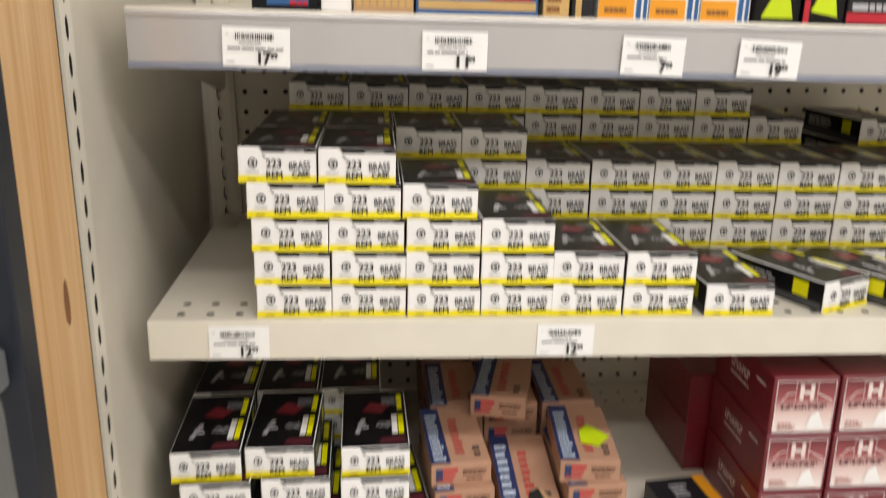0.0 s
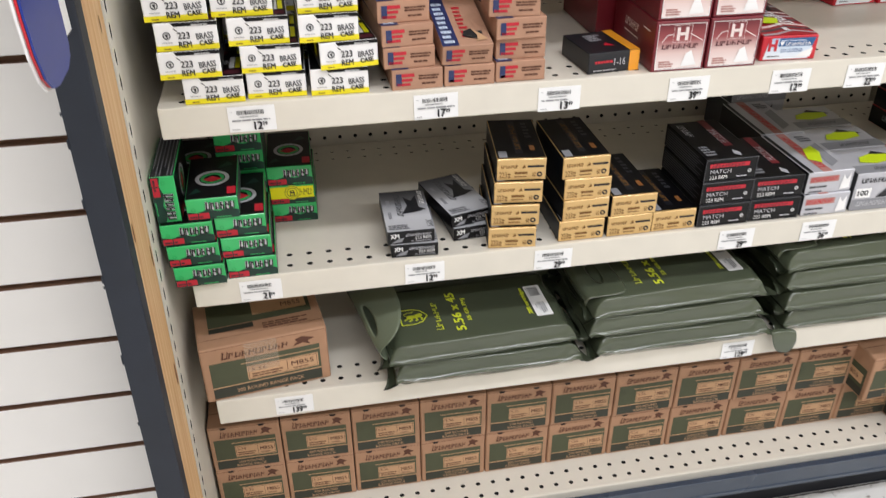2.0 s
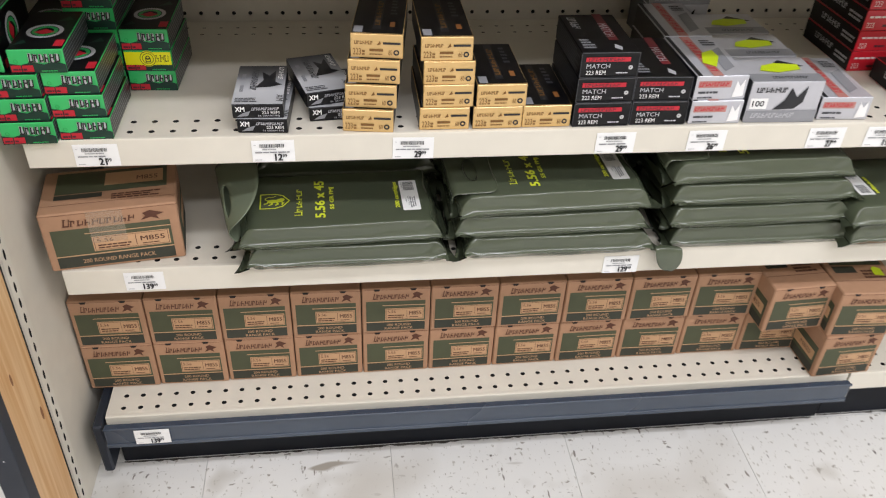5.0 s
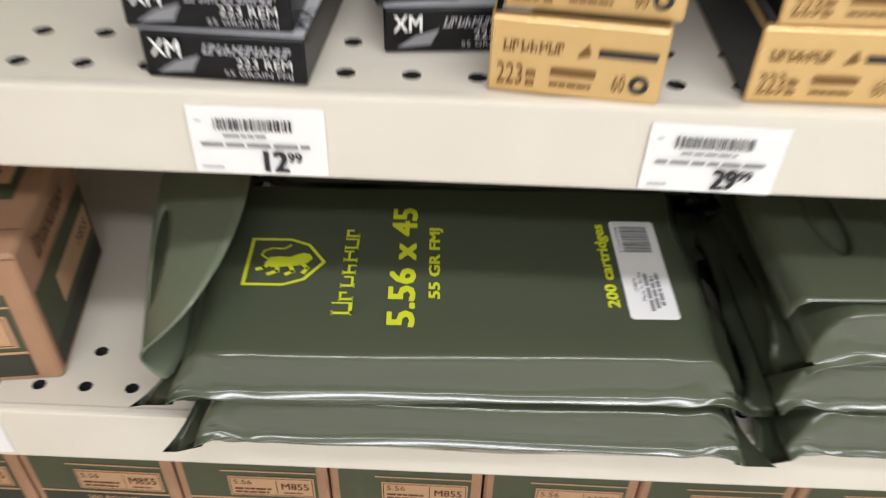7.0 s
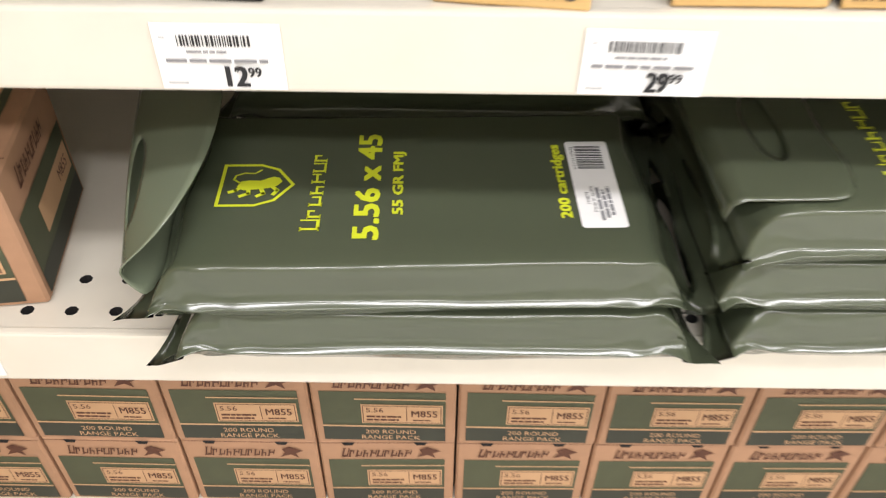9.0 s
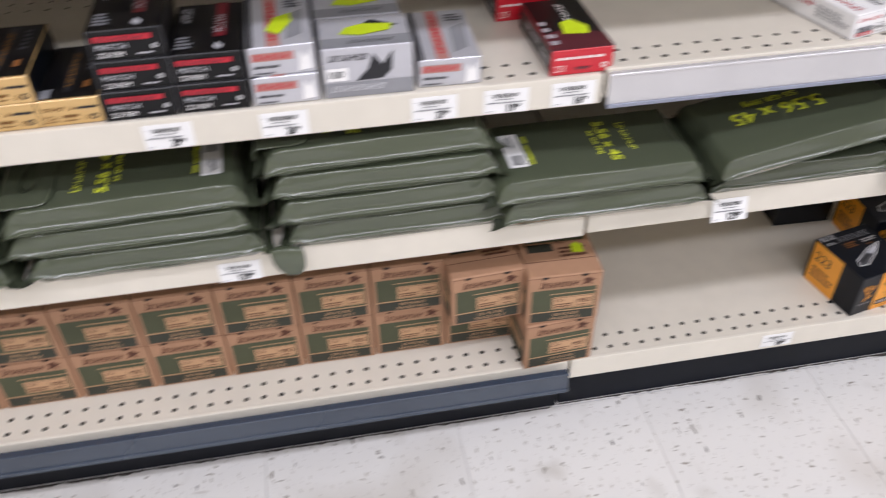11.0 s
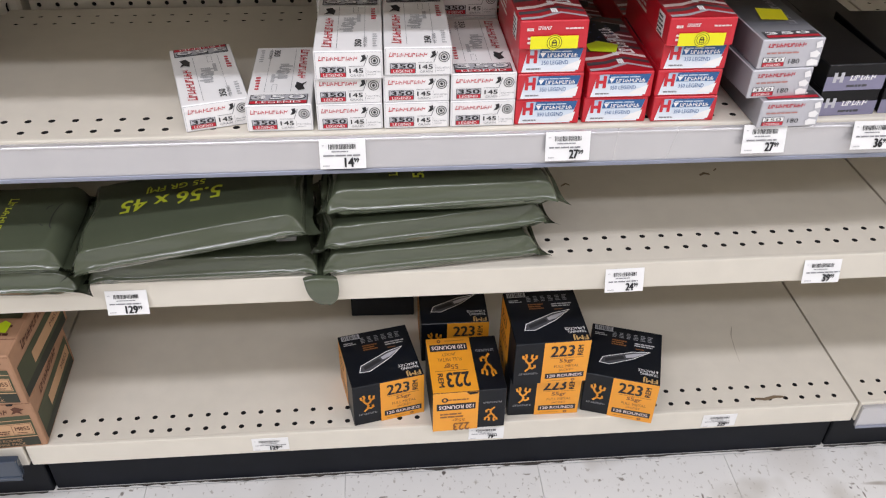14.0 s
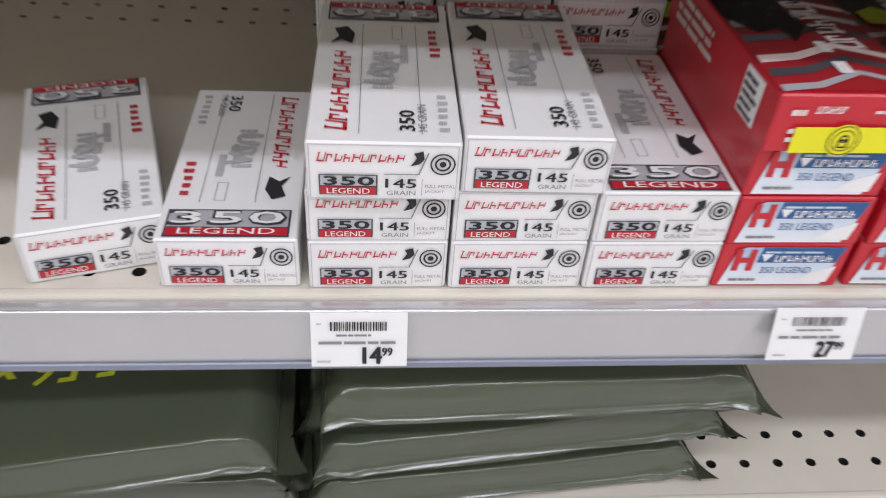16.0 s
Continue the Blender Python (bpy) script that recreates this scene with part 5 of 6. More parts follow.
# the notch at the top edge is painted shade, a near-black patch
ofront = [R(0, 0, BW * 0.62, BH, ORANGE, 1), R(BW * 0.05, BH * 0.55, BW * 0.58, BH * 0.72, INK, 2), T("120 ROUNDS", BW * 0.55, BH * 0.68, BH * 0.09, PINKWHITE, 3, BW * 0.47, turn=180, bold=-0.0004), RING(BW * 0.16, BH * 0.82, BH * 0.03, BH * 0.06, INK, 2, 10), LINES(BW * 0.2, BH * 0.8, BW * 0.5, BH * 0.86, 1, TAN, 2, 3), LINES(BW * 0.1, BH * 0.35, BW * 0.5, BH * 0.5, 2, TAN, 2, 5), T("223", BW * 0.50, BH * 0.20, BH * 0.2, TAN, 3, BW * 0.22, turn=180, bold=-0.0008), T("55gr", BW * 0.44, BH * 0.33, BH * 0.09, TAN, 3, BW * 0.18, turn=180),
          WORD(8, BW * 0.94, BH * 0.66, BW * 0.26, -BH * 0.045, MGREY, 2, 0.0, turn=180), *branch_emblem(BW * 0.80, BH * 0.36, BH * 0.18, -1), P([(BW * 0.45, BH), (BW * 0.5, BH * 0.93), (BW * 0.60, BH * 0.95), (BW * 0.62, BH)], CAVITY_SHADE, 4)]
ORBOXTURNED = Kind(carton("ammunition_box", "black and orange cartridge box lying on its back, printed upside down", BW, BD, BH, MIDNIGHT, MIDNIGHT, MIDNIGHT, MIDNIGHT, MIDNIGHT, {"front_print": ofront, "top_print": otop}, group=AMMO))

LW, LD, LH = 0.0705, 0.148, 0.0315


def usa_face(w, h):
    return [FRAME(w * 0.02, h * 0.03, w * 0.98, h * 0.97, 0.0004, LGREY, 1), WORD(10, w * 0.07, h * 0.68, w * 0.56, h * 0.13, REDINK, 2, 0.25, 1.2, thin=0.15), P([(w * 0.67, h * 0.62), (w * 0.71, h * 0.76), (w * 0.69, h * 0.84), (w * 0.75, h * 0.88), (w * 0.76, h * 0.74), (w * 0.73, h * 0.66)], INK, 2), R(w * 0.08, h * 0.10, w * 0.46, h * 0.46, DGREY, 2), R(w * 0.09, h * 0.27, w * 0.45, h * 0.45, LGREY, 3), R(w * 0.09, h * 0.11, w * 0.45, h * 0.25, REDINK, 3),
            T("350", w * 0.11, h * 0.28, h * 0.15, INK, 4, w * 0.32, bold=0.0006), T("LEGEND", w * 0.13, h * 0.13, h * 0.10, WHITE, 4, w * 0.28), T("145", w * 0.51, h * 0.24, h * 0.16, INK, 3, w * 0.20, bold=0.0003), T("GRAIN", w * 0.52, h * 0.11, h * 0.08, GREYINK, 3, w * 0.19), R(w * 0.75, h * 0.10, w * 0.753, h * 0.40, GREYINK, 2), T("FULL METAL", w * 0.77, h * 0.25, h * 0.055, GREYINK, 3, w * 0.20), T("JACKET", w * 0.77, h * 0.15, h * 0.055, GREYINK, 3, w * 0.13),
            RING(w * 0.88, h * 0.66, h * 0.16, h * 0.185, INK, 2, 20), RING(w * 0.88, h * 0.66, h * 0.09, h * 0.12, INK, 2, 16), RING(w * 0.88, h * 0.66, 0.0, h * 0.05, INK, 2, 12), R(w * 0.50, h * 0.47, w * 0.72, h * 0.485, GREYINK, 2), P([(w * 0.72, h * 0.47), (w * 0.78, h * 0.85), (w * 0.79, h * 0.85), (w * 0.73, h * 0.47)], GREYINK, 2)]


def usa_top(w, d):
    return [R(w * 0.06, d * 0.84, w * 0.94, d * 0.99, DGREY, 1), R(w * 0.075, d * 0.848, w * 0.925, d * 0.938, LGREY, 2), R(w * 0.075, d * 0.942, w * 0.925, d * 0.983, REDINK, 2), T("350", w * 0.915, d * 0.933, d * 0.080, DGREY, 3, w * 0.83, turn=180, bold=-0.0014), T("350", w * 0.895, d * 0.925, d * 0.064, WHITE, 5, w * 0.79, turn=180, bold=-0.0002), T("LEGEND", w * 0.84, d * 0.978, d * 0.032, WHITE, 3, w * 0.68, turn=180), WORD(10, w * 0.26, d * 0.06, d * 0.52, w * 0.12, REDINK, 2, 0.18, 1.2, turn=90, thin=0.17), P([(w * 0.10, d * 0.64), (w * 0.16, d * 0.70), (w * 0.12, d * 0.76), (w * 0.22, d * 0.78), (w * 0.28, d * 0.72), (w * 0.26, d * 0.64), (w * 0.18, d * 0.67)], INK, 2),
            R(w * 0.335, d * 0.04, w * 0.34, d * 0.80, GREYINK, 2), R(w * 0.74, d * 0.04, w * 0.745, d * 0.80, GREYINK, 2), T("USA", w * 0.56, d * 0.34, w * 0.20, PALEINK, 2, d * 0.22, turn=80, bold=0.0012), LINES(w * 0.42, d * 0.32, w * 0.60, d * 0.6, 7, PALEINK, 2, 5), T("350", w * 0.70, d * 0.06, w * 0.10, INK, 2, d * 0.12, turn=90, bold=0.0003), T("145 GRAIN", w * 0.78, d * 0.06, w * 0.06, GREYINK, 2, d * 0.16, turn=90), LINES(w * 0.84, d * 0.55, w * 0.92, d * 0.78, 5, REDINK, 2, 3), LINES(w * 0.62, d * 0.5, w * 0.68, d * 0.76, 1, PALEINK, 2, 3), FRAME(w * 0.56, d * 0.68, w * 0.64, d * 0.79, 0.0003, GREYINK, 2), LINES(w * 0.86, d * 0.06, w * 0.93, d * 0.3, 6, PALEINK, 2, 8)]


uf, ut = usa_face(LW, LH), usa_top(LW, LD)
us = [R(0, LH * 0.02, LD, LH * 0.05, PALEINK, 1), WORD(10, LD * 0.2, LH * 0.55, LD * 0.36, LH * 0.2, REDINK, 2), LINES(LD * 0.6, LH * 0.3, LD * 0.95, LH * 0.8, 4, PALEINK, 2, 3)]
USABOX = Kind(carton("ammunition_box", "white cartridge box with red wordmark reading 350 LEGEND 145 GRAIN", LW, LD, LH, WHITE, WHITE, WHITE, WHITE, WHITE, {"front_print": uf, "top_print": ut, "left_print": us}, group=AMMO))
USATURNED = Kind(carton("ammunition_box", "white cartridge box turned round, lid reading 350 LEGEND towards the aisle", LW, LD, LH, WHITE, WHITE, WHITE, WHITE, WHITE, {"front_print": uf, "top_print": turned(ut, LW, LD), "left_print": us}, group=AMMO))

fp = [WORD(10, VW * 0.10, VH * 0.74, VW * 0.6, VH * 0.13, REDINK, 2), LINES(VW * 0.10, VH * 0.52, VW * 0.65, VH * 0.62, 1, SALMON, 2, 4), R(VW * 0.06, VH * 0.08, VW * 0.42, VH * 0.40, DGREY, 1), R(VW * 0.07, VH * 0.24, VW * 0.41, VH * 0.39, WHITE, 2), R(VW * 0.07, VH * 0.09, VW * 0.41, VH * 0.22, REDINK, 2), T("350", VW * 0.09, VH * 0.26, VH * 0.11, INK, 4, VW * 0.28), T("LEGEND", VW * 0.10, VH * 0.11, VH * 0.08, WHITE, 4, VW * 0.26), T("180", VW * 0.48, VH * 0.16, VH * 0.17, INK, 3, VW * 0.18), P([(VW * 0.80, VH * 0.06), (VW * 0.78, VH * 0.22), (VW * 0.84, VH * 0.30), (VW * 0.96, VH * 0.24), (VW * 0.97, VH * 0.08)], WHITE, 2), P([(VW * 0.82, VH * 0.36), (VW * 0.80, VH * 0.52), (VW * 0.90, VH * 0.60), (VW * 0.97, VH * 0.48), (VW * 0.93, VH * 0.34)], WHITE, 2), P([(VW * 0.88, VH * 0.66), (VW * 0.86, VH * 0.86), (VW * 0.94, VH * 0.92), (VW * 0.98, VH * 0.70)], WHITE, 2)]
tp_ = [R(VW * 0.08, VD * 0.02, VW * 0.95, VD * 0.16, DGREY, 1), T("350", VW * 0.12, VD * 0.09, VD * 0.05, WHITE, 2, VW * 0.7, bold=0.0006), R(VW * 0.10, VD * 0.03, VW * 0.93, VD * 0.075, REDINK, 2), WORD(10, VW * 0.8, VD * 0.3, VD * 0.6, VW * 0.12, MGREY, 2, turn=90), P([(VW * 0.3, VD * 0.42), (VW * 0.72, VD * 0.38), (VW * 0.8, VD * 0.62), (VW * 0.4, VD * 0.68)], NEON, 3)]
POWERBOX = Kind(carton("ammunition_box", "silver and grey cartridge box reading 350 LEGEND 180", VW, 0.13, VH, LGREY, DGREY, STEELFADE, STEELFADE, LGREY, {"front_print": fp, "top_print": tp_}, group=AMMO))
fbk = [R(0.0, 0.0, 0.07, 0.017, VIOLETGREY, 1), R(0.008, 0.010, 0.012, 0.022, LGREY, 2), R(0.016, 0.010, 0.020, 0.022, LGREY, 2), R(0.012, 0.014, 0.016, 0.017, LGREY, 2), WORD(5, 0.028, 0.012, 0.03, 0.006, WHITE, 2), LINES(0.026, 0.004, 0.06, 0.009, 1, DGREY, 2, 2)]
BLACKBOX = Kind(carton("ammunition_box", "matt black cartridge box with grey lower band", 0.070, 0.15, 0.031, BLACK, BLACK, BLACK, BLACK, BLACK, {"front_print": fbk}, group=AMMO))

DARKCARTON = Kind(carton("ammunition_box", "black cartridge box pushed to the back, end turned away", BW, BD, BH, MIDNIGHT, MIDNIGHT, MIDNIGHT, MIDNIGHT, MIDNIGHT, {"top_print": [LINES(BW * 0.2, BD * 0.3, BW * 0.8, BD * 0.6, 3, GREYINK, 1, 4)]}, group=AMMO))

# ---- goods on the shelves ----
def stack(kind, x, y, z, h, n, jitter=0.0012, yaw=0.0):
    for i in range(n):
        kind.put(x, y, z + i * h, yaw, jitter)


# fifth shelf: 223 boxes three ranks deep, on the sloping deck
E = 0.0006


def on_fifth(x, y, k, yaw=0.0, jitter=0.0):
    zz = Z_5 + E + k * 0.0303
    BOX223.put(x, y, zz - SLOPE * x, yaw, jitter, "", (0, DIP))


for i, n in enumerate((5, 5, 4, 3, 2, 2)):
    for k in range(n):
        on_fifth(0.128 + i * 0.0657 - (0, 0, 0.0005, 0.0035, 0.0090)[k], 0.006, k, 0, 0.0012)
on_fifth(0.533, 0.004, 0)
on_fifth(0.645, 0.020, 0, 24)
on_fifth(0.722, 0.026, 0, 30)
for i, n in enumerate((5, 5, 5, 5, 4, 4, 4, 4, 4, 4, 4)):
    for k in range(n):
        on_fifth(0.121 + i * 0.0662, 0.126, k, 0, 0.0005)
for i, n in enumerate((6, 6, 6, 6, 6, 6, 6, 6, 5)):
    for k in range(n):
        on_fifth(0.139 + i * 0.0662, 0.246, k, 0, 0.0004)
for k in range(5):
    on_fifth(0.800 + 0.004 * (k % 2), 0.240, k, 8 - 4 * (k % 3))

# top shelf: the lower parts of small boxes show
def small_box(label, x, w, h, body, prints, y=0.012, d=0.09, name="ammunition_box"):
    k = Kind(carton(name, label, w, d, h, body, None, body, None, None, {"front_print": prints}))
    k.put(x + w / 2, y, Z_6 + E - SLOPE * (x + w / 2), 0, 0, "", (0, DIP))


def bullets_print(w, h, a, b):
    return [R(w * (0.04 + 0.12 * i), h * 0.10, w * (0.13 + 0.12 * i), h * 0.45, a, 1) for i in range(8)] + [R(0, h * 0.5, w, h, b, 1)]


small_box("dark blue cartridge box on the top shelf", 0.105, 0.052, 0.05, MIDNIGHT, [R(0.012, 0.004, 0.045, 0.02, BLUE), LINES(0.03, 0.004, 0.05, 0.016, 2, REDINK, 2, 2)])
small_box("plain white box on the top shelf", 0.160, 0.024, 0.05, WHITE, [LINES(0.004, 0.02, 0.02, 0.04, 2, GREYINK, 2, 2)])
small_box("cartridge box with cream bullet print on the top shelf", 0.186, 0.048, 0.045, KRAFTLINE, bullets_print(0.048, 0.045, GOLD, DBLUE))
small_box("bright blue cartridge box with gold bullet row", 0.236, 0.100, 0.05, BLUE, [R(0.002, 0.004, 0.098, 0.011, GOLD, 1), LINES(0.01, 0.014, 0.09, 0.03, 2, WHITE, 2, 4), R(0.06, 0.012, 0.095, 0.018, REDINK, 2)])
small_box("golden yellow cartridge box on the top shelf", 0.340, 0.022, 0.05, GOLD, [LINES(0.003, 0.004, 0.018, 0.02, 2, TAN, 2, 2)])
small_box("dark cartridge box with brass edge", 0.364, 0.018, 0.05, CHAR, [R(0.003, 0, 0.008, 0.05, GOLD)])
for i in range(3):
    small_box("white and yellow cartridge box with blue stripe", 0.386 + i * 0.0435, 0.0425, 0.05, WHITE, [R(0, 0, 0.030, 0.017, ORANGE, 1), R(0.032, 0, 0.036, 0.05, BLUE, 1), R(0.038, 0, 0.041, 0.05, BLUE, 1), LINES(0.005, 0.005, 0.025, 0.012, 1, TAN, 2, 3)])
small_box("black cartridge box with lime animal print", 0.519, 0.040, 0.05, BLACK, [P([(0.006, 0.004), (0.034, 0.004), (0.030, 0.02), (0.016, 0.024)], NEONGREEN, 1)])
small_box("black cartridge box with lime animal print", 0.562, 0.036, 0.05, BLACK, [P([(0.006, 0.010), (0.030, 0.006), (0.026, 0.024), (0.012, 0.024)], NEONGREEN, 1), R(0, 0, 0.005, 0.02, REDINK, 1)])
small_box("dark cartridge box with red band", 0.600, 0.060, 0.05, CHAR, [R(0, 0.002, 0.06, 0.010, REDINK, 1), LINES(0.004, 0.012, 0.055, 0.022, 1, LGREY, 2, 2)])

# fourth shelf
z = Z_4 + E
for lev, xs in enumerate(((0.065, 0.133, 0.203), (0.044, 0.130, 0.2155), (0.0455, 0.120, 0.1955), (0.0375, 0.1055, 0.1965))):
    for i, x in enumerate(xs):
        BOX223.put(x, (0.004, 0.003, 0.006, 0.012)[lev] + (0.004 if i == 1 else 0), z + lev * 0.0303, (6 if lev == 1 and i == 2 else RND.uniform(-1.5, 1.5)))
for i in range(3):
    stack(BOX223, 0.034 + i * 0.068, 0.135, z, 0.0303, 4)
    stack(BOX223, 0.034 + i * 0.067, 0.256, z, 0.0303, 5, 0.0006)
for i, (x, y, a) in enumerate(((0.291, 0.000, 1), (0.283, 0.004, 2), (0.282, 0.006, 5), (0.279, 0.014, 3))):
    KRAFTBOX.put(x, y, z + i * 0.0247, a)
KRAFTBOX.put(0.352, 0.001, z, 0)
KRAFTTORN.put(0.349, 0.002, z + 0.0252, 1, 0, "", (13, 0))
KRAFTBOX.put(0.326, 0.098, z + 0.0247 * 4.05, -14)
for i, (x, y, a) in enumerate(((0.413, 0.003, 0), (0.414, 0.010, -2), (0.413, 0.006, 2))):
    KRAFTBOX.put(x, y, z + i * 0.0247, a)
KRAFTSTICK.put(0.405, 0.010, z + 3 * 0.0247, -5)
for col in range(3):
    stack(KRAFTBOX, 0.285 + col * 0.062, 0.132, z, 0.0247, 4, 0.002)
    stack(KRAFTBOX, 0.283 + col * 0.060, 0.252, z, 0.0247, 5, 0.001)
DARKYELLOW.put(0.530, 0.010, z, 6)
for col in range(2):
    for i in range(3):
        DREDBOX.put(0.606 + col * 0.0685 + i * 0.002, -0.002 + i * 0.003, z + i * 0.0613, -1.0)
        if i < 2 and col == 0:
            DREDBOX.put(0.585, 0.276, z + i * 0.0613, 180.5)
lone = REDBOX.put(0.756, 0.008, z, -4)
print_part("price_sticker", [P([(-0.024, 0.050), (0.004, 0.046), (0.012, 0.066), (-0.010, 0.078), (-0.026, 0.068)], NEONGREEN, 7)], lambda u, v, e: (u, v, RH + e), lone, "lime sticker")
for i in range(3):
    REDBOX.put(0.985 + 0.074 * i, 0.215, z, 3)
    REDBOX.put(0.985 + 0.074 * i, 0.215, z + 0.0307, 3)

# third shelf, first bay
z = Z_3 + E
for i in range(3):
    GREENBOX.put(0.0150 - i * 0.0035, -0.010 + i * 0.004, z + i * 0.0278, 1.5)
    GREENBOX.put(0.0775 - i * 0.0035, -0.002 + i * 0.004, z + i * 0.0278, 0.5)
GREENBOX.put(0.0415, 0.004, z + 0.0836, 1)
# one stands on its long edge against the end panel
GREENBOX.put(-0.0235, 0.004, z + 0.0838 + 0.0304, 0, 0, "green foil cartridge box standing on its edge", (0, 90))
stack(GREENBOX, 0.0090, 0.130, z, 0.0278, 3, 0.0008)
stack(GREENBOX, 0.0710, 0.130, z, 0.0278, 5, 0.0008)
GREENBOX.put(0.1345, 0.128, z, -2)
GREENSTICK.put(0.1335, 0.128, z + 0.0278, -2)
GREENBOX.put(0.1325, 0.130, z + 0.0556, -1)
XMBOX.put(0.283, 0.004, z, -3)
XMBOX.put(0.279, 0.006, z + 0.0192, -1)
XMBOX.put(0.370, 0.034, z, 6)
XMBOX.put(0.366, 0.040, z + 0.0192, 15)
for i in range(4):
    GOLDBOX.put(0.4115 + i * 0.0042, 0.001 + i * 0.005, z + i * 0.0303, -7)
    GOLDBOX.put(0.507 + (0.004 if i in (1, 2) else 0), 0.003 + i * 0.001, z + i * 0.0303, (0, 1, -1, 0)[i])
for i in range(2):
    GOLDBOX.put(0.5745 + i * 0.003, 0.003, z + i * 0.0303, 0.5)
GOLDBOX.put(0.638, 0.004, z, 0.5)
for i in range(3):
    MATCHBOX.put(0.709 + i * 0.001, 0.003 + i * 0.003, z + i * 0.0327, 0.5)
for i in range(2):
    MATCHBOX.put(0.7855, 0.004 + i * 0.003, z + i * 0.0327, -1)
SILVBOX.put(0.862, 0.003, z, 0)
SILVSTICK.put(0.862, 0.006, z + 0.0332, 1)
stack(SILVBOX, 0.862, 0.135, z, 0.0332, 2)
BIGGREY.put(0.952, 0.004, z, -1)
BIGGREY.put(0.950, 0.083, z, 0)
BIGGREY.put(0.947, 0.162, z, 0.5)
BIGGREY.put(0.900, 0.275, z, 2)
BIGGREY.put(0.900, 0.275, z + 0.0584, 2)
SILVBOX.put(1.042, 0.006, z, -2)
for i in range(4):
    REDBLACK.put(1.166 + i * 0.001, 0.156, z + i * 0.0313, 1)
REDBLACK.put(1.1935, 0.003, z, 0.5)

# second shelf carton and base cartons
CASELONG.put(0.076, 0.008, Z_2 + E, 8)
z = Z_BASE + E
for i in range(11):
    CASE.put(0.0225 + i * 0.1073, 0.056 + 0.0006 * i, z, RND.uniform(-0.8, 0.8))
    if i < 10:
        CASE.put(0.0225 + i * 0.1073, 0.056, z + 0.0898, RND.uniform(-0.8, 0.8))
CASE.put(1.095, 0.014, z + 0.0898, 3)
CASE.put(1.200, -0.008, z, 3)
last = CASE.put(1.199, -0.008, z + 0.0898, -2)
print_part("price_sticker", [P([(0.020, 0.044), (0.036, 0.042), (0.037, 0.060), (0.028, 0.066), (0.021, 0.060)], NEONGREEN, 5)], lambda u, v, e: (u, v, CH + e), last, "bright lime sticker")

# third shelf, second bay
z = Z_3 + 0.006 + E
USABOX.put(1.560, 0.014, z, 15)
USATURNED.put(1.6270, 0.003, z, 0)
for col, n in enumerate((3, 3, 2)):
    for i in range(n):
        k = USABOX
        dy = 0.0
        if i == 2:
            dy = -0.008 if col == 0 else -0.002
        if col == 2 and i == 1:
            k = USATURNED
        k.put(1.7025 + col * 0.0722 + (0.002 if i == 2 else 0), 0.002 + dy, z + i * 0.0318, (0.5 if i < 2 else -0.6))
for col in range(3):
    stack(USABOX, 1.70 + col * 0.073, 0.158, z, 0.0318, 4, 0.001)
for col, n in enumerate((3, 2, 3)):
    x = 1.918 + col * 0.0775
    stack(REDBOX, x, 0.003, z, 0.0307, n, 0.0012)
    stack(REDBOX, x, 0.158, z, 0.0307, n - 1, 0.001)
REDSTICK.put(1.916, -0.004, z + 3 * 0.0307, 1)
REDSTICK.put(2.072, -0.004, z + 3 * 0.0307, 0)
POWERBOX.put(2.186, -0.018, z, 2)
POWERBOX.put(2.169, -0.010, z + 0.0332, 4)
POWERBOX.put(2.173, -0.008, z + 0.0664, 3)
stack(POWERBOX, 2.185, 0.135, z, 0.0332, 3)
for i in range(2):
    BLACKBOX.put(2.264, 0.006, z + i * 0.0313, 2)
    BLACKBOX.put(2.34, 0.008, z + i * 0.0313, -1)
BLACKBOX.put(2.27, 0.17, z, 0)
BLACKBOX.put(2.34, 0.17, z, 0)

# base shelf, second bay
z = Z_BASE + E
ORBOX.put(1.733, 0.010, z, 12)
ORBOXTURNED.put(1.846, -0.016, z, 2)
ORBOX.put(1.957, 0.004, z, 0)
ORBOX.put(1.958, -0.008, z + 0.0788, 2)
ORBOX.put(2.064, -0.008, z, -18)
ORBOX.put(1.838, 0.124, z, 0)
DARKCARTON.put(1.728, 0.235, z, -2)


# ---- plastic ammunition pouches ----
PW, PD, PH = 0.270, 0.140, 0.0337


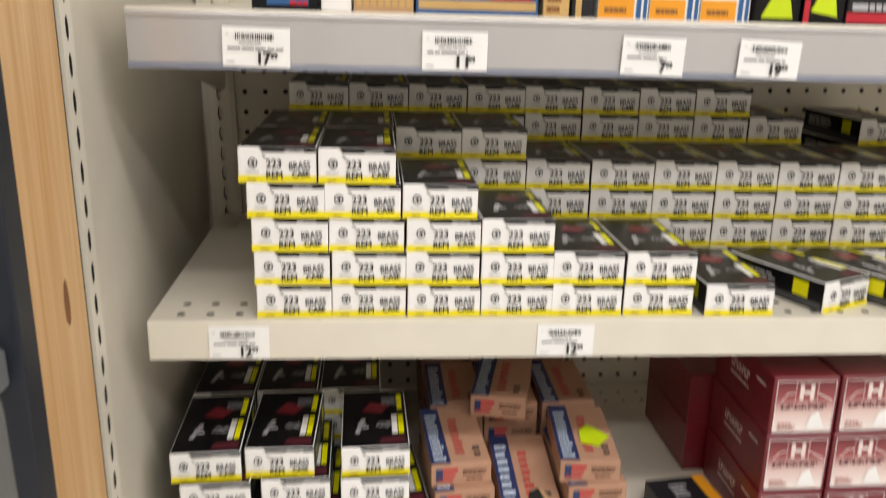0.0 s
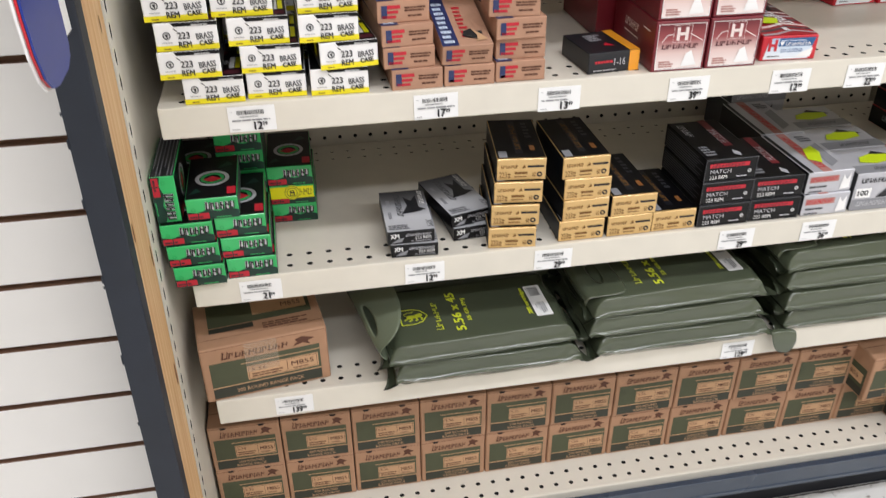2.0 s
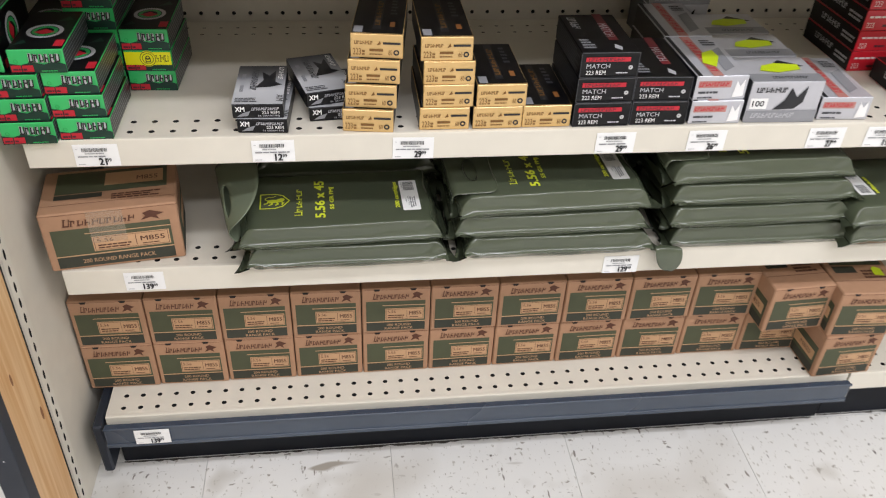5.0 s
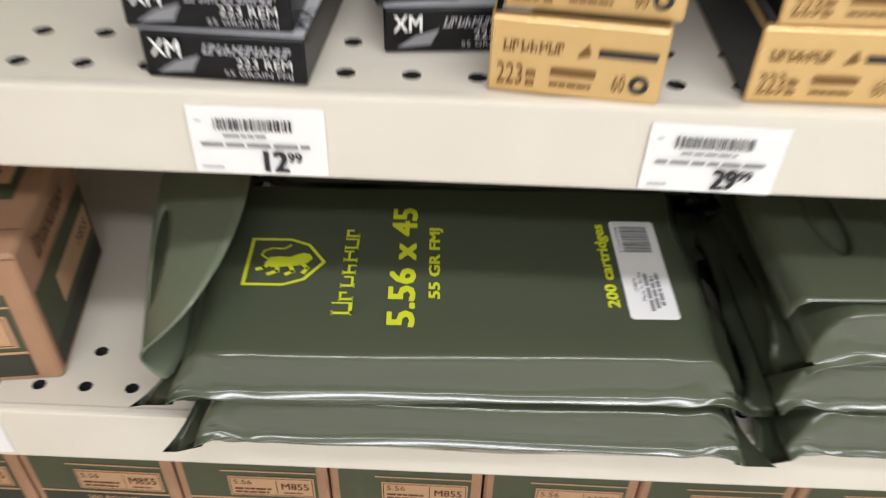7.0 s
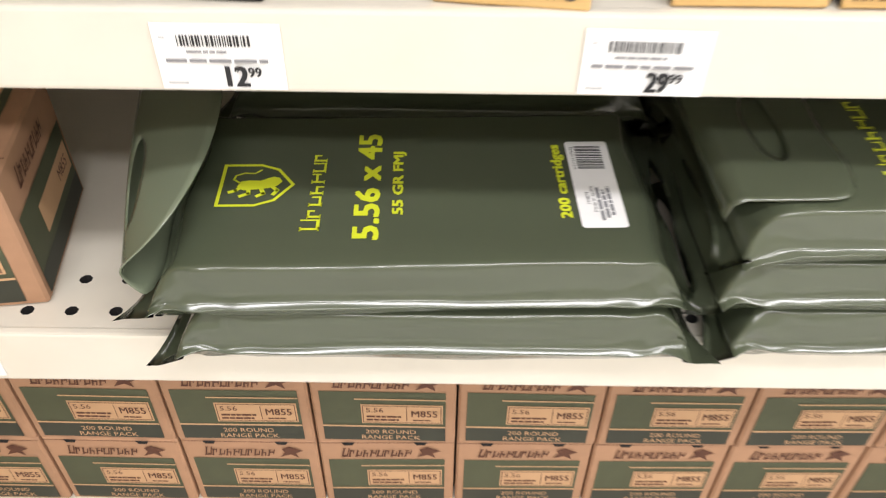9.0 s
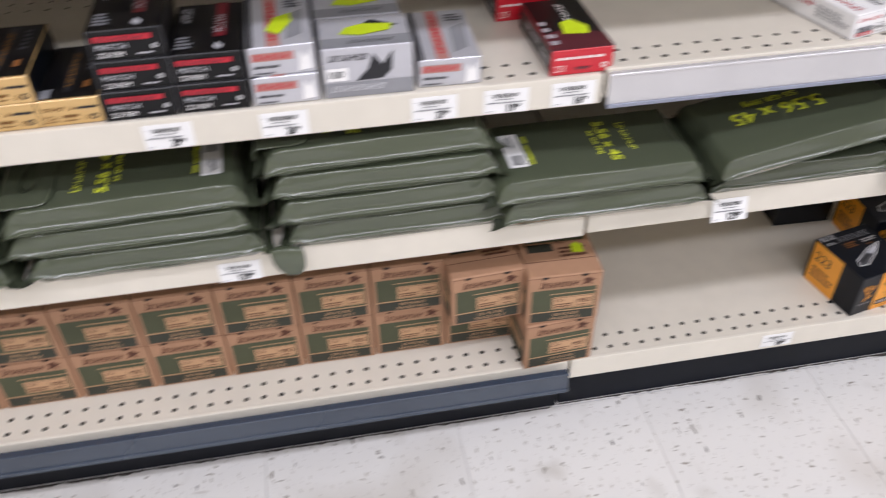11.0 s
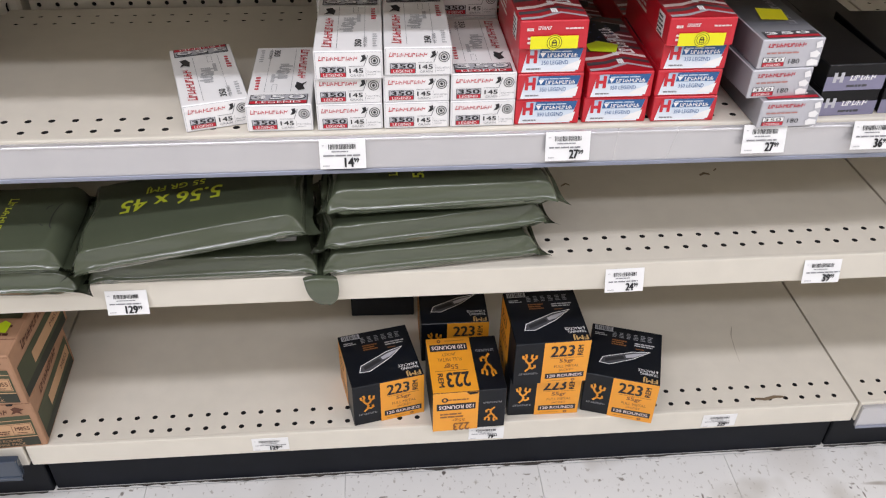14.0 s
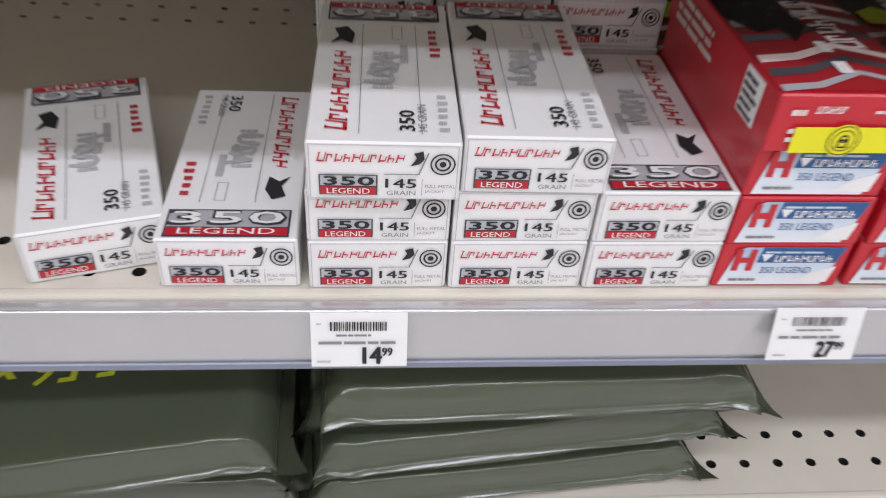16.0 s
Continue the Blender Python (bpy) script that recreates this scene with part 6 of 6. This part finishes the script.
def pouch_mesh(w, d, h, seed):
    """A filled film pouch: flat lid, sloping sides with a seam ledge, pinched ends with dog-eared seals."""
    rnd = random.Random(seed)
    off = Vector((rnd.uniform(0, 50), rnd.uniform(0, 50), rnd.uniform(0, 50)))
    bm = bmesh.new()
    nx = 72
    prof = [(0.006, 0.0), (0.003, 0.04), (0.0005, 0.15), (-0.0016, 0.25), (-0.0030, 0.305), (-0.0034, 0.320), (-0.0028, 0.335), (-0.0004, 0.365), (0.0010, 0.42), (0.0018, 0.58), (0.0028, 0.76), (0.0040, 0.92), (0.0048, 0.970), (0.0060, 0.994), (0.0080, 1.0)]
    half = prof + [(0.0080 + (0.5 * d - 0.0080) * k / 8, 1.0) for k in range(1, 9)]
    full = half + [(d - y, z) for y, z in reversed(half[:-1])] + [(d * 0.66, 0.0), (d * 0.33, 0.0)]
    ring = []
    for i in range(nx + 1):
        x = w * i / nx
        e = min(x, w - x)
        s = 1 - (1 - min(e / 0.020, 1.0)) ** 2.4
        row = []
        for y, z in full:
            lid = z > 0.999 and 0.010 < y < d - 0.010
            zz = 0.30 + (z - 0.30) * (0.05 + 0.95 * s)
            yy = d / 2 + (y - d / 2) * (1.0 + 0.07 * (1 - s))
            p = Vector((x, yy, zz * h))
            amp = 0.0 if lid and e > 0.022 else 0.0006 + 0.0022 * (1 - s)
            q = p * 24 + off
            p.y += amp * 1.5 * noise.noise(q)
            if z > 0.02:
                p.z += amp * noise.noise(q + Vector((9, 3, 7)))
                # slack film near the sides: long soft creases
                if not lid:
                    p.y += 0.0011 * math.sin(x * 21 + seed) * math.sin(z * 7 + x * 11)
                if e < 0.05 and not lid:
                    p.y += 0.0016 * math.sin((e * 210) + z * 9 + seed) * (1 - e / 0.05)
            if e < 0.022:
                p.z += 0.0035 * math.sin(y * 75 + seed) * (1 - e / 0.022) * (1 if z > 0.02 else 0.2)
            p.z = max(p.z, 0.0)
            row.append(bm.verts.new(p))
        ring.append(row)
    m = len(full)
    for i in range(nx):
        for j in range(m):
            bm.faces.new((ring[i][j], ring[i + 1][j], ring[i + 1][(j + 1) % m], ring[i][(j + 1) % m]))
    bm.faces.new(ring[0][::-1])
    bm.faces.new(ring[nx])
    bmesh.ops.recalc_face_normals(bm, faces=bm.faces)
    for f in bm.faces:
        f.smooth = True
    return bm


def seal_fin(w, d, h, end, seed):
    """The flat sealed edge beyond a pouch's end, its corners drawn out to points."""
    bm = bmesh.new()
    x0, sgn = (w, 1) if end else (0.0, -1)
    n = 20
    rows = []
    for k in range(4):
        r = []
        for j in range(n + 1):
            t = j / n
            y = -0.006 + (d + 0.012) * t
            ear = 0.011 * (abs(t - 0.5) * 2) ** 5
            z = 0.30 * h * (1 - 0.5 * k / 3) + 0.0030 * math.sin(y * 70 + seed * 2 + k) * (k + 1) / 4
            r.append(bm.verts.new((x0 + sgn * ((0.010 + ear) * k / 3 - 0.003), y, max(z, 0.0012))))
        rows.append(r)
    for k in range(3):
        for j in range(n):
            bm.faces.new((rows[k][j], rows[k][j + 1], rows[k + 1][j + 1], rows[k + 1][j]))
    bmesh.ops.solidify(bm, geom=list(bm.faces), thickness=0.0007)
    for f in bm.faces:
        f.smooth = True
    return bm


def sheet(place, slot=None, n=56, rings=9, thickness=0.0007):
    """A bent film sheet with rounded corners; place maps 0..1, 0..1 to a point, slot is an ellipse left open."""
    bm = bmesh.new()
    rows = []
    for r in range(rings + 1):
        k = r / rings
        row = []
        for i in range(n):
            a = 2 * math.pi * i / n
            c, q = math.cos(a), math.sin(a)
            f = 0.5 / max((abs(c) ** 7 + abs(q) ** 7) ** (1 / 7), 1e-6)
            ou, ov = 0.5 + c * f, 0.5 + q * f
            iu, iv = (slot[0] + slot[2] * c, slot[1] + slot[3] * q) if slot else (0.5 + 0.02 * c, 0.5 + 0.02 * q)
            row.append(bm.verts.new(place(iu + (ou - iu) * k, iv + (ov - iv) * k)))
        rows.append(row)
    for r in range(rings):
        for i in range(n):
            bm.faces.new((rows[r][i], rows[r][(i + 1) % n], rows[r + 1][(i + 1) % n], rows[r + 1][i]))
    if not slot:
        bm.faces.new(rows[0][::-1])
    bmesh.ops.recalc_face_normals(bm, faces=bm.faces)
    bmesh.ops.solidify(bm, geom=list(bm.faces), thickness=thickness)
    for f in bm.faces:
        f.smooth = True
    return bm


def curled_flap(d, h):
    """Carrying flap that stands up at the end, bellies outwards and leans back over the lid."""
    def place(t, s):
        root = Vector((0.002, d * (0.02 + 1.05 * s), 0.32 * h))
        r = 1 - s
        edge = r ** 3 * Vector((-0.008, 0.001, 0.040)) + 3 * s * r * r * Vector((0.030, 0.004, 0.066)) + 3 * s * s * r * Vector((0.036, 0.055, 0.070)) + s ** 3 * Vector((0.020, 0.172, 0.058))
        belly = Vector((-0.016 - 0.072 * s ** 0.8, (root.y + edge.y) / 2 + 0.004, 0.024 + 0.012 * s))
        p = root * (1 - t) ** 2 + belly * 2 * t * (1 - t) + edge * t * t
        p.z += 0.0012 * math.sin(s * 8 + t * 5)
        return p
    return sheet(place, (0.66, 0.52, 0.060, 0.20))


def folded_flap(d, h):
    """Carrying flap folded flat over the lid, its slot open."""
    def place(t, s):
        y = d * (0.06 + 0.88 * s)
        if t < 0.25:
            a = math.pi * t / 0.25
            return (-0.002 - 0.007 * math.sin(a), y, h * (0.45 + 0.30 * (1 - math.cos(a))) + 0.0006 * (1 - math.cos(a)))
        k = (t - 0.25) / 0.75
        return (-0.002 + 0.058 * k, y, h * 1.05 + 0.0012 + 0.0016 * math.sin(s * 9) * k)
    return sheet(place, (0.60, 0.5, 0.10, 0.24))


def hanging_flap():
    """Rounded tongue of film that hangs over the shelf's lip."""
    def place(t, s):
        half = 0.020 * math.sqrt(1 - (max(0.0, t - 0.4) / 0.61) ** 2)
        return (-0.006 + 0.007 * t + half * (2 * s - 1), -0.004 - 0.012 * math.sin(min(t * 2.2, 1.57)), 0.010 - 0.054 * max(0.0, t - 0.3) + 0.002 * math.sin(s * 4))
    return sheet(place)


def pouch_emblem():
    shield = [(0.023, 0.041), (0.023, 0.083), (0.045, 0.083), (0.056, 0.078), (0.066, 0.062), (0.056, 0.046), (0.045, 0.041)]
    inner = [(0.043 + (u - 0.043) * 0.90, 0.062 + (v - 0.062) * 0.90) for u, v in shield]
    n = len(shield)
    body = [(0.033, 0.060), (0.037, 0.0565), (0.045, 0.0575), (0.051, 0.0585), (0.056, 0.061), (0.0585, 0.065), (0.0565, 0.069), (0.053, 0.0700), (0.050, 0.0685), (0.046, 0.066), (0.040, 0.0665), (0.035, 0.0655)]
    limbs = [[(0.036, 0.060), (0.033, 0.056), (0.0295, 0.0545)], [(0.040, 0.058), (0.0405, 0.053), (0.036, 0.0505)], [(0.047, 0.058), (0.049, 0.053), (0.0455, 0.0505)], [(0.053, 0.060), (0.0565, 0.056), (0.0545, 0.052)]]
    tail = [[(0.034, 0.064), (0.0305, 0.067), (0.0315, 0.071), (0.036, 0.0735), (0.042, 0.0730), (0.0455, 0.0765)]]

    def moved(line):
        return [(0.0275 + (u - 0.023) * 0.953, 0.0680 + (v - 0.062) * 0.870) for u, v in line]

    shield, inner, body, limbs, tail = moved(shield), moved(inner), moved(body), [moved(q) for q in limbs], [moved(q) for q in tail]
    return [(shield + inner, [(i, (i + 1) % n, n + (i + 1) % n, n + i) for i in range(n)], LIME, 1), P(body, LIME, 1)] + strokes(limbs, 0.0023, LIME, 2) + strokes(tail, 0.0011, LIME, 2)


def pouch_words():
    return [("wordmark", WORD(7, 0.0845, 0.0305, 0.0675, 0.0074, LIME, 1, 0.0, 1.4, turn=90, thin=0.17)), ("calibre_lettering", T("5.56 x 45", 0.1152, 0.0225, 0.0130, LIME, 1, 0.0900, turn=90, bold=0.0015)), ("weight_lettering", T("55 GR FMJ", 0.1292, 0.0420, 0.0072, LIME, 1, 0.0540, turn=90, bold=0.0008)), ("count_lettering", T("200 cartridges", 0.2185, 0.0376, 0.0076, LIME, 1, 0.0640, turn=90, bold=0.0008))]


def pouch_label(parent, place):
    """White sticker with a barcode and an address in small print, each a piece of its own."""
    u0, u1, v0, v1 = 0.2204, 0.2448, 0.0300, 0.1054
    ob = print_part("barcode_label", [P([(u0 + 0.0015, v0), (u1 - 0.0015, v0), (u1, v0 + 0.0015), (u1, v1 - 0.0015), (u1 - 0.0015, v1), (u0 + 0.0015, v1), (u0, v1 - 0.0015), (u0, v0 + 0.0015)], WHITE, 1)], place, parent, "white barcode label")
    tagged(print_part("barcode", [upright(BARCODE(v1 - 0.0260, u0 + 0.0050, v1 - 0.0045, u1 - 0.0045, INK, 2, 4, 16))], place, ob), kind="stuff")
    print_part("barcode_number", [T("0 21514 159648", u0 + 0.0040, v1 - 0.0262, 0.0018, INK, 2, 0.0205, turn=90)], place, ob)
    for k, (body, size, wide, start) in enumerate((("154874", 0.0020, 0.0100, 0.0190), ("Made in Serbia", 0.0020, 0.0215, 0.0125))):
        print_part("address_line", [T(body, u0 + 0.0072 + k * 0.0029, v0 + start, size, INK, 2, wide, turn=90)], place, ob)
    for k in range(3):
        print_part("address_line", [upright(LINES(v0 + 0.0055 + k * 0.002, u0 + 0.0112 + k * 0.0029, v0 + 0.0400 - k * 0.002, u0 + 0.0148 + k * 0.0029, 1, GREYINK, 2, 5 + k))], place, ob)


def hand_slot(d):
    """Curved cuts of the carrying hole in the flat end of the film."""
    lines = [[(0.018 + 0.006 * math.sin(a), d * 0.50 + 0.026 * math.cos(a)) for a in (0.1, 0.6, 1.1, 1.57, 2.0, 2.5, 3.0)], [(0.030, d * 0.34), (0.034, d * 0.36), (0.035, d * 0.40)], [(0.030, d * 0.64), (0.034, d * 0.62)]]
    # near-black strokes paint the shade within the cuts
    return strokes(lines, 0.0011, CAVITY_SHADE, 1)


def pouch(seed, emblem=False, words=False, barcode=False, flap="", across=False, slot=False):
    d, h = PD, PH
    ob = mesh_object("ammunition_pouch", pouch_mesh(PW, d, h, seed), BAG)
    tagged(ob, "olive green plastic pouch reading 5.56 x 45, 200 cartridges" if words else "olive green sealed plastic pouch lying in a stack", "pouch", "olive pouches on the shelf")
    part("seal_fin", seal_fin(PW, d, h, 0, seed), BAG, ob)
    part("seal_fin", seal_fin(PW, d, h, 1, seed + 1), BAG, ob)

    def on_lid(u, v, e):
        return (u, v, h + e)

    if emblem:
        print_part("emblem", pouch_emblem(), on_lid, ob, "lime shield emblem")
    if words:
        lines = [("calibre_lettering", T("5.56 x 45", 0.172, 0.088, 0.0245, LIME, 1, 0.122, turn=180, bold=-0.0012)), ("weight_lettering", T("55 GR FMJ", 0.150, 0.110, 0.0135, LIME, 1, 0.072, turn=180, bold=-0.0006))] if across else pouch_words()
        for name, item in lines:
            print_part(name, [item], on_lid, ob, "lime green print")
    if barcode:
        pouch_label(ob, on_lid)
    if slot:
        print_part("hand_slot", hand_slot(d), on_lid, ob, "cut hand slot")
    if flap == "curled":
        part("carrying_flap", curled_flap(d, h), BAGLIT, ob, "olive carrying flap with a hand slot, coloured paler as if lit through")
    elif flap == "folded":
        part("carrying_flap", folded_flap(d, h), BAG, ob)
    elif flap == "hanging":
        part("carrying_flap", hanging_flap(), BAG, ob)
    return ob


TOPA = Kind(pouch(3, True, True, True, "curled"))
PLAIN = Kind(pouch(8))
PLAINB = Kind(pouch(15))
PLAINCURL = Kind(pouch(27, flap="curled"))
FOLDED = Kind(pouch(17, False, True, True, "folded"))
LABELLED = Kind(pouch(19, False, True, True, "", False, True))
ACROSS = Kind(pouch(23, False, True, False, "", True))
HANGING = Kind(pouch(21, False, False, False, "hanging"))
S = 0.0340
z = Z_2 + E
PLAIN.put(0.247, -0.022, z, 0.6)
TOPA.put(0.239, -0.023, z + S, 2.0)
for i in range(2):
    PLAINB.put(0.247, 0.150, z + i * S, 0.5)
PLAINCURL.put(0.226, 0.146, z + 2 * S, 0.5)
PLAIN.put(0.540, -0.016, z, 0.5)
PLAINB.put(0.526, -0.014, z + S, 1)
FOLDED.put(0.530, -0.014, z + 2 * S, 2)
PLAINB.put(0.532, 0.152, z, 0)
PLAIN.put(0.532, 0.152, z + S, 0)
HANGING.put(0.838, -0.008, z, 0)
PLAINB.put(0.830, -0.010, z + S + 0.001, 1)
PLAIN.put(0.828, -0.006, z + 2 * S + 0.002, 0.4)
FOLDED.put(0.822, -0.004, z + 3 * S + 0.003, 1.5)
PLAINB.put(0.834, 0.156, z, 0)
PLAIN.put(0.834, 0.156, z + S, 0)
z = Z_2 + 0.004 + E
# the next stack lies the other way round
PLAIN.put(1.372, 0.116, z, 180)
LABELLED.put(1.362, 0.1165, z + S, 180.5)
LABELLED.put(1.382, -0.008, z, 0.5)
ACROSS.put(1.380, -0.034, z + S + 0.001, 1.5, 0, "olive green plastic pouch lying tilted, lettering upside down", (2, -9))
HANGING.put(1.659, -0.012, z, 5.5)
PLAINB.put(1.664, -0.012, z + S + 0.006, 5, 0, "", (0, -2.2))
LABELLED.put(1.670, -0.009, z + 2 * S + 0.0220, 1.8, 0, "", (0, -0.3))

# ---- call button on its arm, with a hanging sign ----
call = new("call_button")
tagged(call, "grey customer call button box with a blue hanging sign", "call button")
call.location = (0.0175, -0.030, 0.012)
part("body", box(-0.050, 0.028, -0.362, -0.318, 1.126, 1.212, 0.018, 5), DEVICE, call)
part("rim", box(-0.044, 0.016, -0.3645, -0.3605, 1.134, 1.204, 0.0018, 2), LGREY, call)
part("face", box(-0.041, 0.013, -0.366, -0.3625, 1.137, 1.201, 0.0015), DEVICEDARK, call)
bm = bmesh.new()
bmesh.ops.create_cone(bm, cap_ends=True, segments=28, radius1=0.014, radius2=0.0125, depth=0.006, matrix=Matrix.Translation((-0.014, -0.368, 1.169)) @ Matrix.Rotation(radians(90), 4, "X"))
part("button", bm, LGREY, call)
part("arm", box(-0.034, -0.020, -0.330, -0.2163, 1.155, 1.180, 0.003), DEVICE, call)
prof = [(-0.345, 1.31), (-0.268, 1.31), (-0.268, 1.004), (-0.272, 0.996), (-0.284, 0.991), (-0.310, 0.990), (-0.324, 0.993), (-0.335, 1.003), (-0.342, 1.020), (-0.345, 1.045)]
for nm, grow, x, m in (("sign_backing", 0.003, -0.0165, WHITE), ("sign_border", 0.0012, -0.0145, RED), ("sign_panel", -0.0015, -0.0125, SIGNBLUE)):
    bm = bmesh.new()
    cy, cz = -0.3065, 1.15
    f = bm.faces.new([bm.verts.new((x, y + math.copysign(grow, y - cy), zz + math.copysign(grow, zz - cz))) for y, zz in prof])
    ext = bmesh.ops.extrude_face_region(bm, geom=[f])
    for v in ext["geom"]:
        if isinstance(v, bmesh.types.BMVert):
            v.co.x -= 0.0015
    bmesh.ops.recalc_face_normals(bm, faces=bm.faces)
    part(nm, bm, m, call)
words = [T("A TEAM MEMBER", 0.010, 0.082, 0.0070, WHITE, 2, 0.058), T("WILL BE WITH", 0.012, 0.070, 0.0070, WHITE, 2, 0.050), T("YOU SHORTLY", 0.013, 0.058, 0.0070, WHITE, 2, 0.050)]
print_part("sign_lettering", words, lambda u, v, e: (-0.0123 + e, -0.345 + u, 1.0 + v), call, "white capital lettering")
part("paper", box(-0.022, -0.0205, -0.290, -0.2185, 0.998, 1.078), PAPER, call, "white card behind the sign")

# ---- grime swept against the kick plates ----
def grime(x0, x1, y, seed):
    """A thin uneven line of dirt where the floor meets a kick plate."""
    r = random.Random(seed)
    bm = bmesh.new()
    prev, x = None, x0
    while x < x1:
        depth = 0.002 + 0.006 * max(0.0, noise.noise(Vector((x * 9, seed, 0)))) + 0.003 * r.random() ** 2
        cur = [bm.verts.new((x, y, 0.0009)), bm.verts.new((x, y - depth, 0.0007))]
        if prev:
            bm.faces.new((prev[1], cur[1], cur[0], prev[0]))
        prev = cur
        x += 0.008
    return tagged(mesh_object("dirt_line", bm, GRIME), "dark dirt line along the foot of the kick plate", "dirt")


grime(0.0, BAY - 0.004, 0.0215, 3)
grime(BAY, 2 * BAY - 0.004, 0.0255, 7)
grime(2 * BAY, 3 * BAY - 0.01, 0.0255, 11)

# ---- litter on the floor ----
bm = bmesh.new()
for k in range(5):
    add_box(bm, 1.736 + 0.006 * k, 1.7425 + 0.006 * k, -0.1135 - 0.0008 * k, -0.1110 - 0.0008 * k, 0.0004, 0.0026, 0.0006)
tagged(mesh_object("splinter", bm, BROWNINK), "thin brown wood splinter lying on the floor", "litter")
bm = bmesh.new()
rnd = random.Random(4)
for k in range(6):
    add_box(bm, 1.846 + 0.003 * k, 1.852 + 0.003 * k, -0.172 + rnd.uniform(-0.008, 0.008), -0.160 + rnd.uniform(-0.006, 0.008), 0.0005 + 0.0006 * k, 0.0016 + 0.0008 * k)
tagged(mesh_object("paper_scrap", bm, PAPER), "crumpled scrap of white paper on the floor", "litter")


# ---- scuffs on the decks ----
def scuff(points, z, width, owner_label):
    """A narrow dark scrape on a deck, drawn along a few points."""
    bm = bmesh.new()
    prev = None
    for k, (x, y) in enumerate(points):
        wv = width * (0.4 + 0.6 * math.sin(math.pi * (k + 0.5) / len(points)))
        cur = [bm.verts.new((x, y - wv / 2, z)), bm.verts.new((x, y + wv / 2, z))]
        if prev:
            bm.faces.new((prev[0], cur[0], cur[1], prev[1]))
        prev = cur
    return tagged(mesh_object("scuff_mark", bm, SCUFF), owner_label, "scuff")


for pts, zz, wd in (
    ([(2.200, 0.195), (2.208, 0.200), (2.216, 0.197)], 0.4256, 0.006), ([(2.225, 0.206), (2.231, 0.212)], 0.4256, 0.004), ([(1.990, 0.178), (1.998, 0.184), (2.003, 0.180)], 0.4256, 0.004),
    ([(2.285, 0.012), (2.300, 0.010), (2.316, 0.014), (2.330, 0.013)], Z_BASE + 0.0006, 0.006), ([(2.290, 0.09), (2.293, 0.12), (2.298, 0.15), (2.306, 0.17)], Z_BASE + 0.0006, 0.003),
):
    scuff(pts, zz, wd, "brown scuff mark on the beige shelf deck")
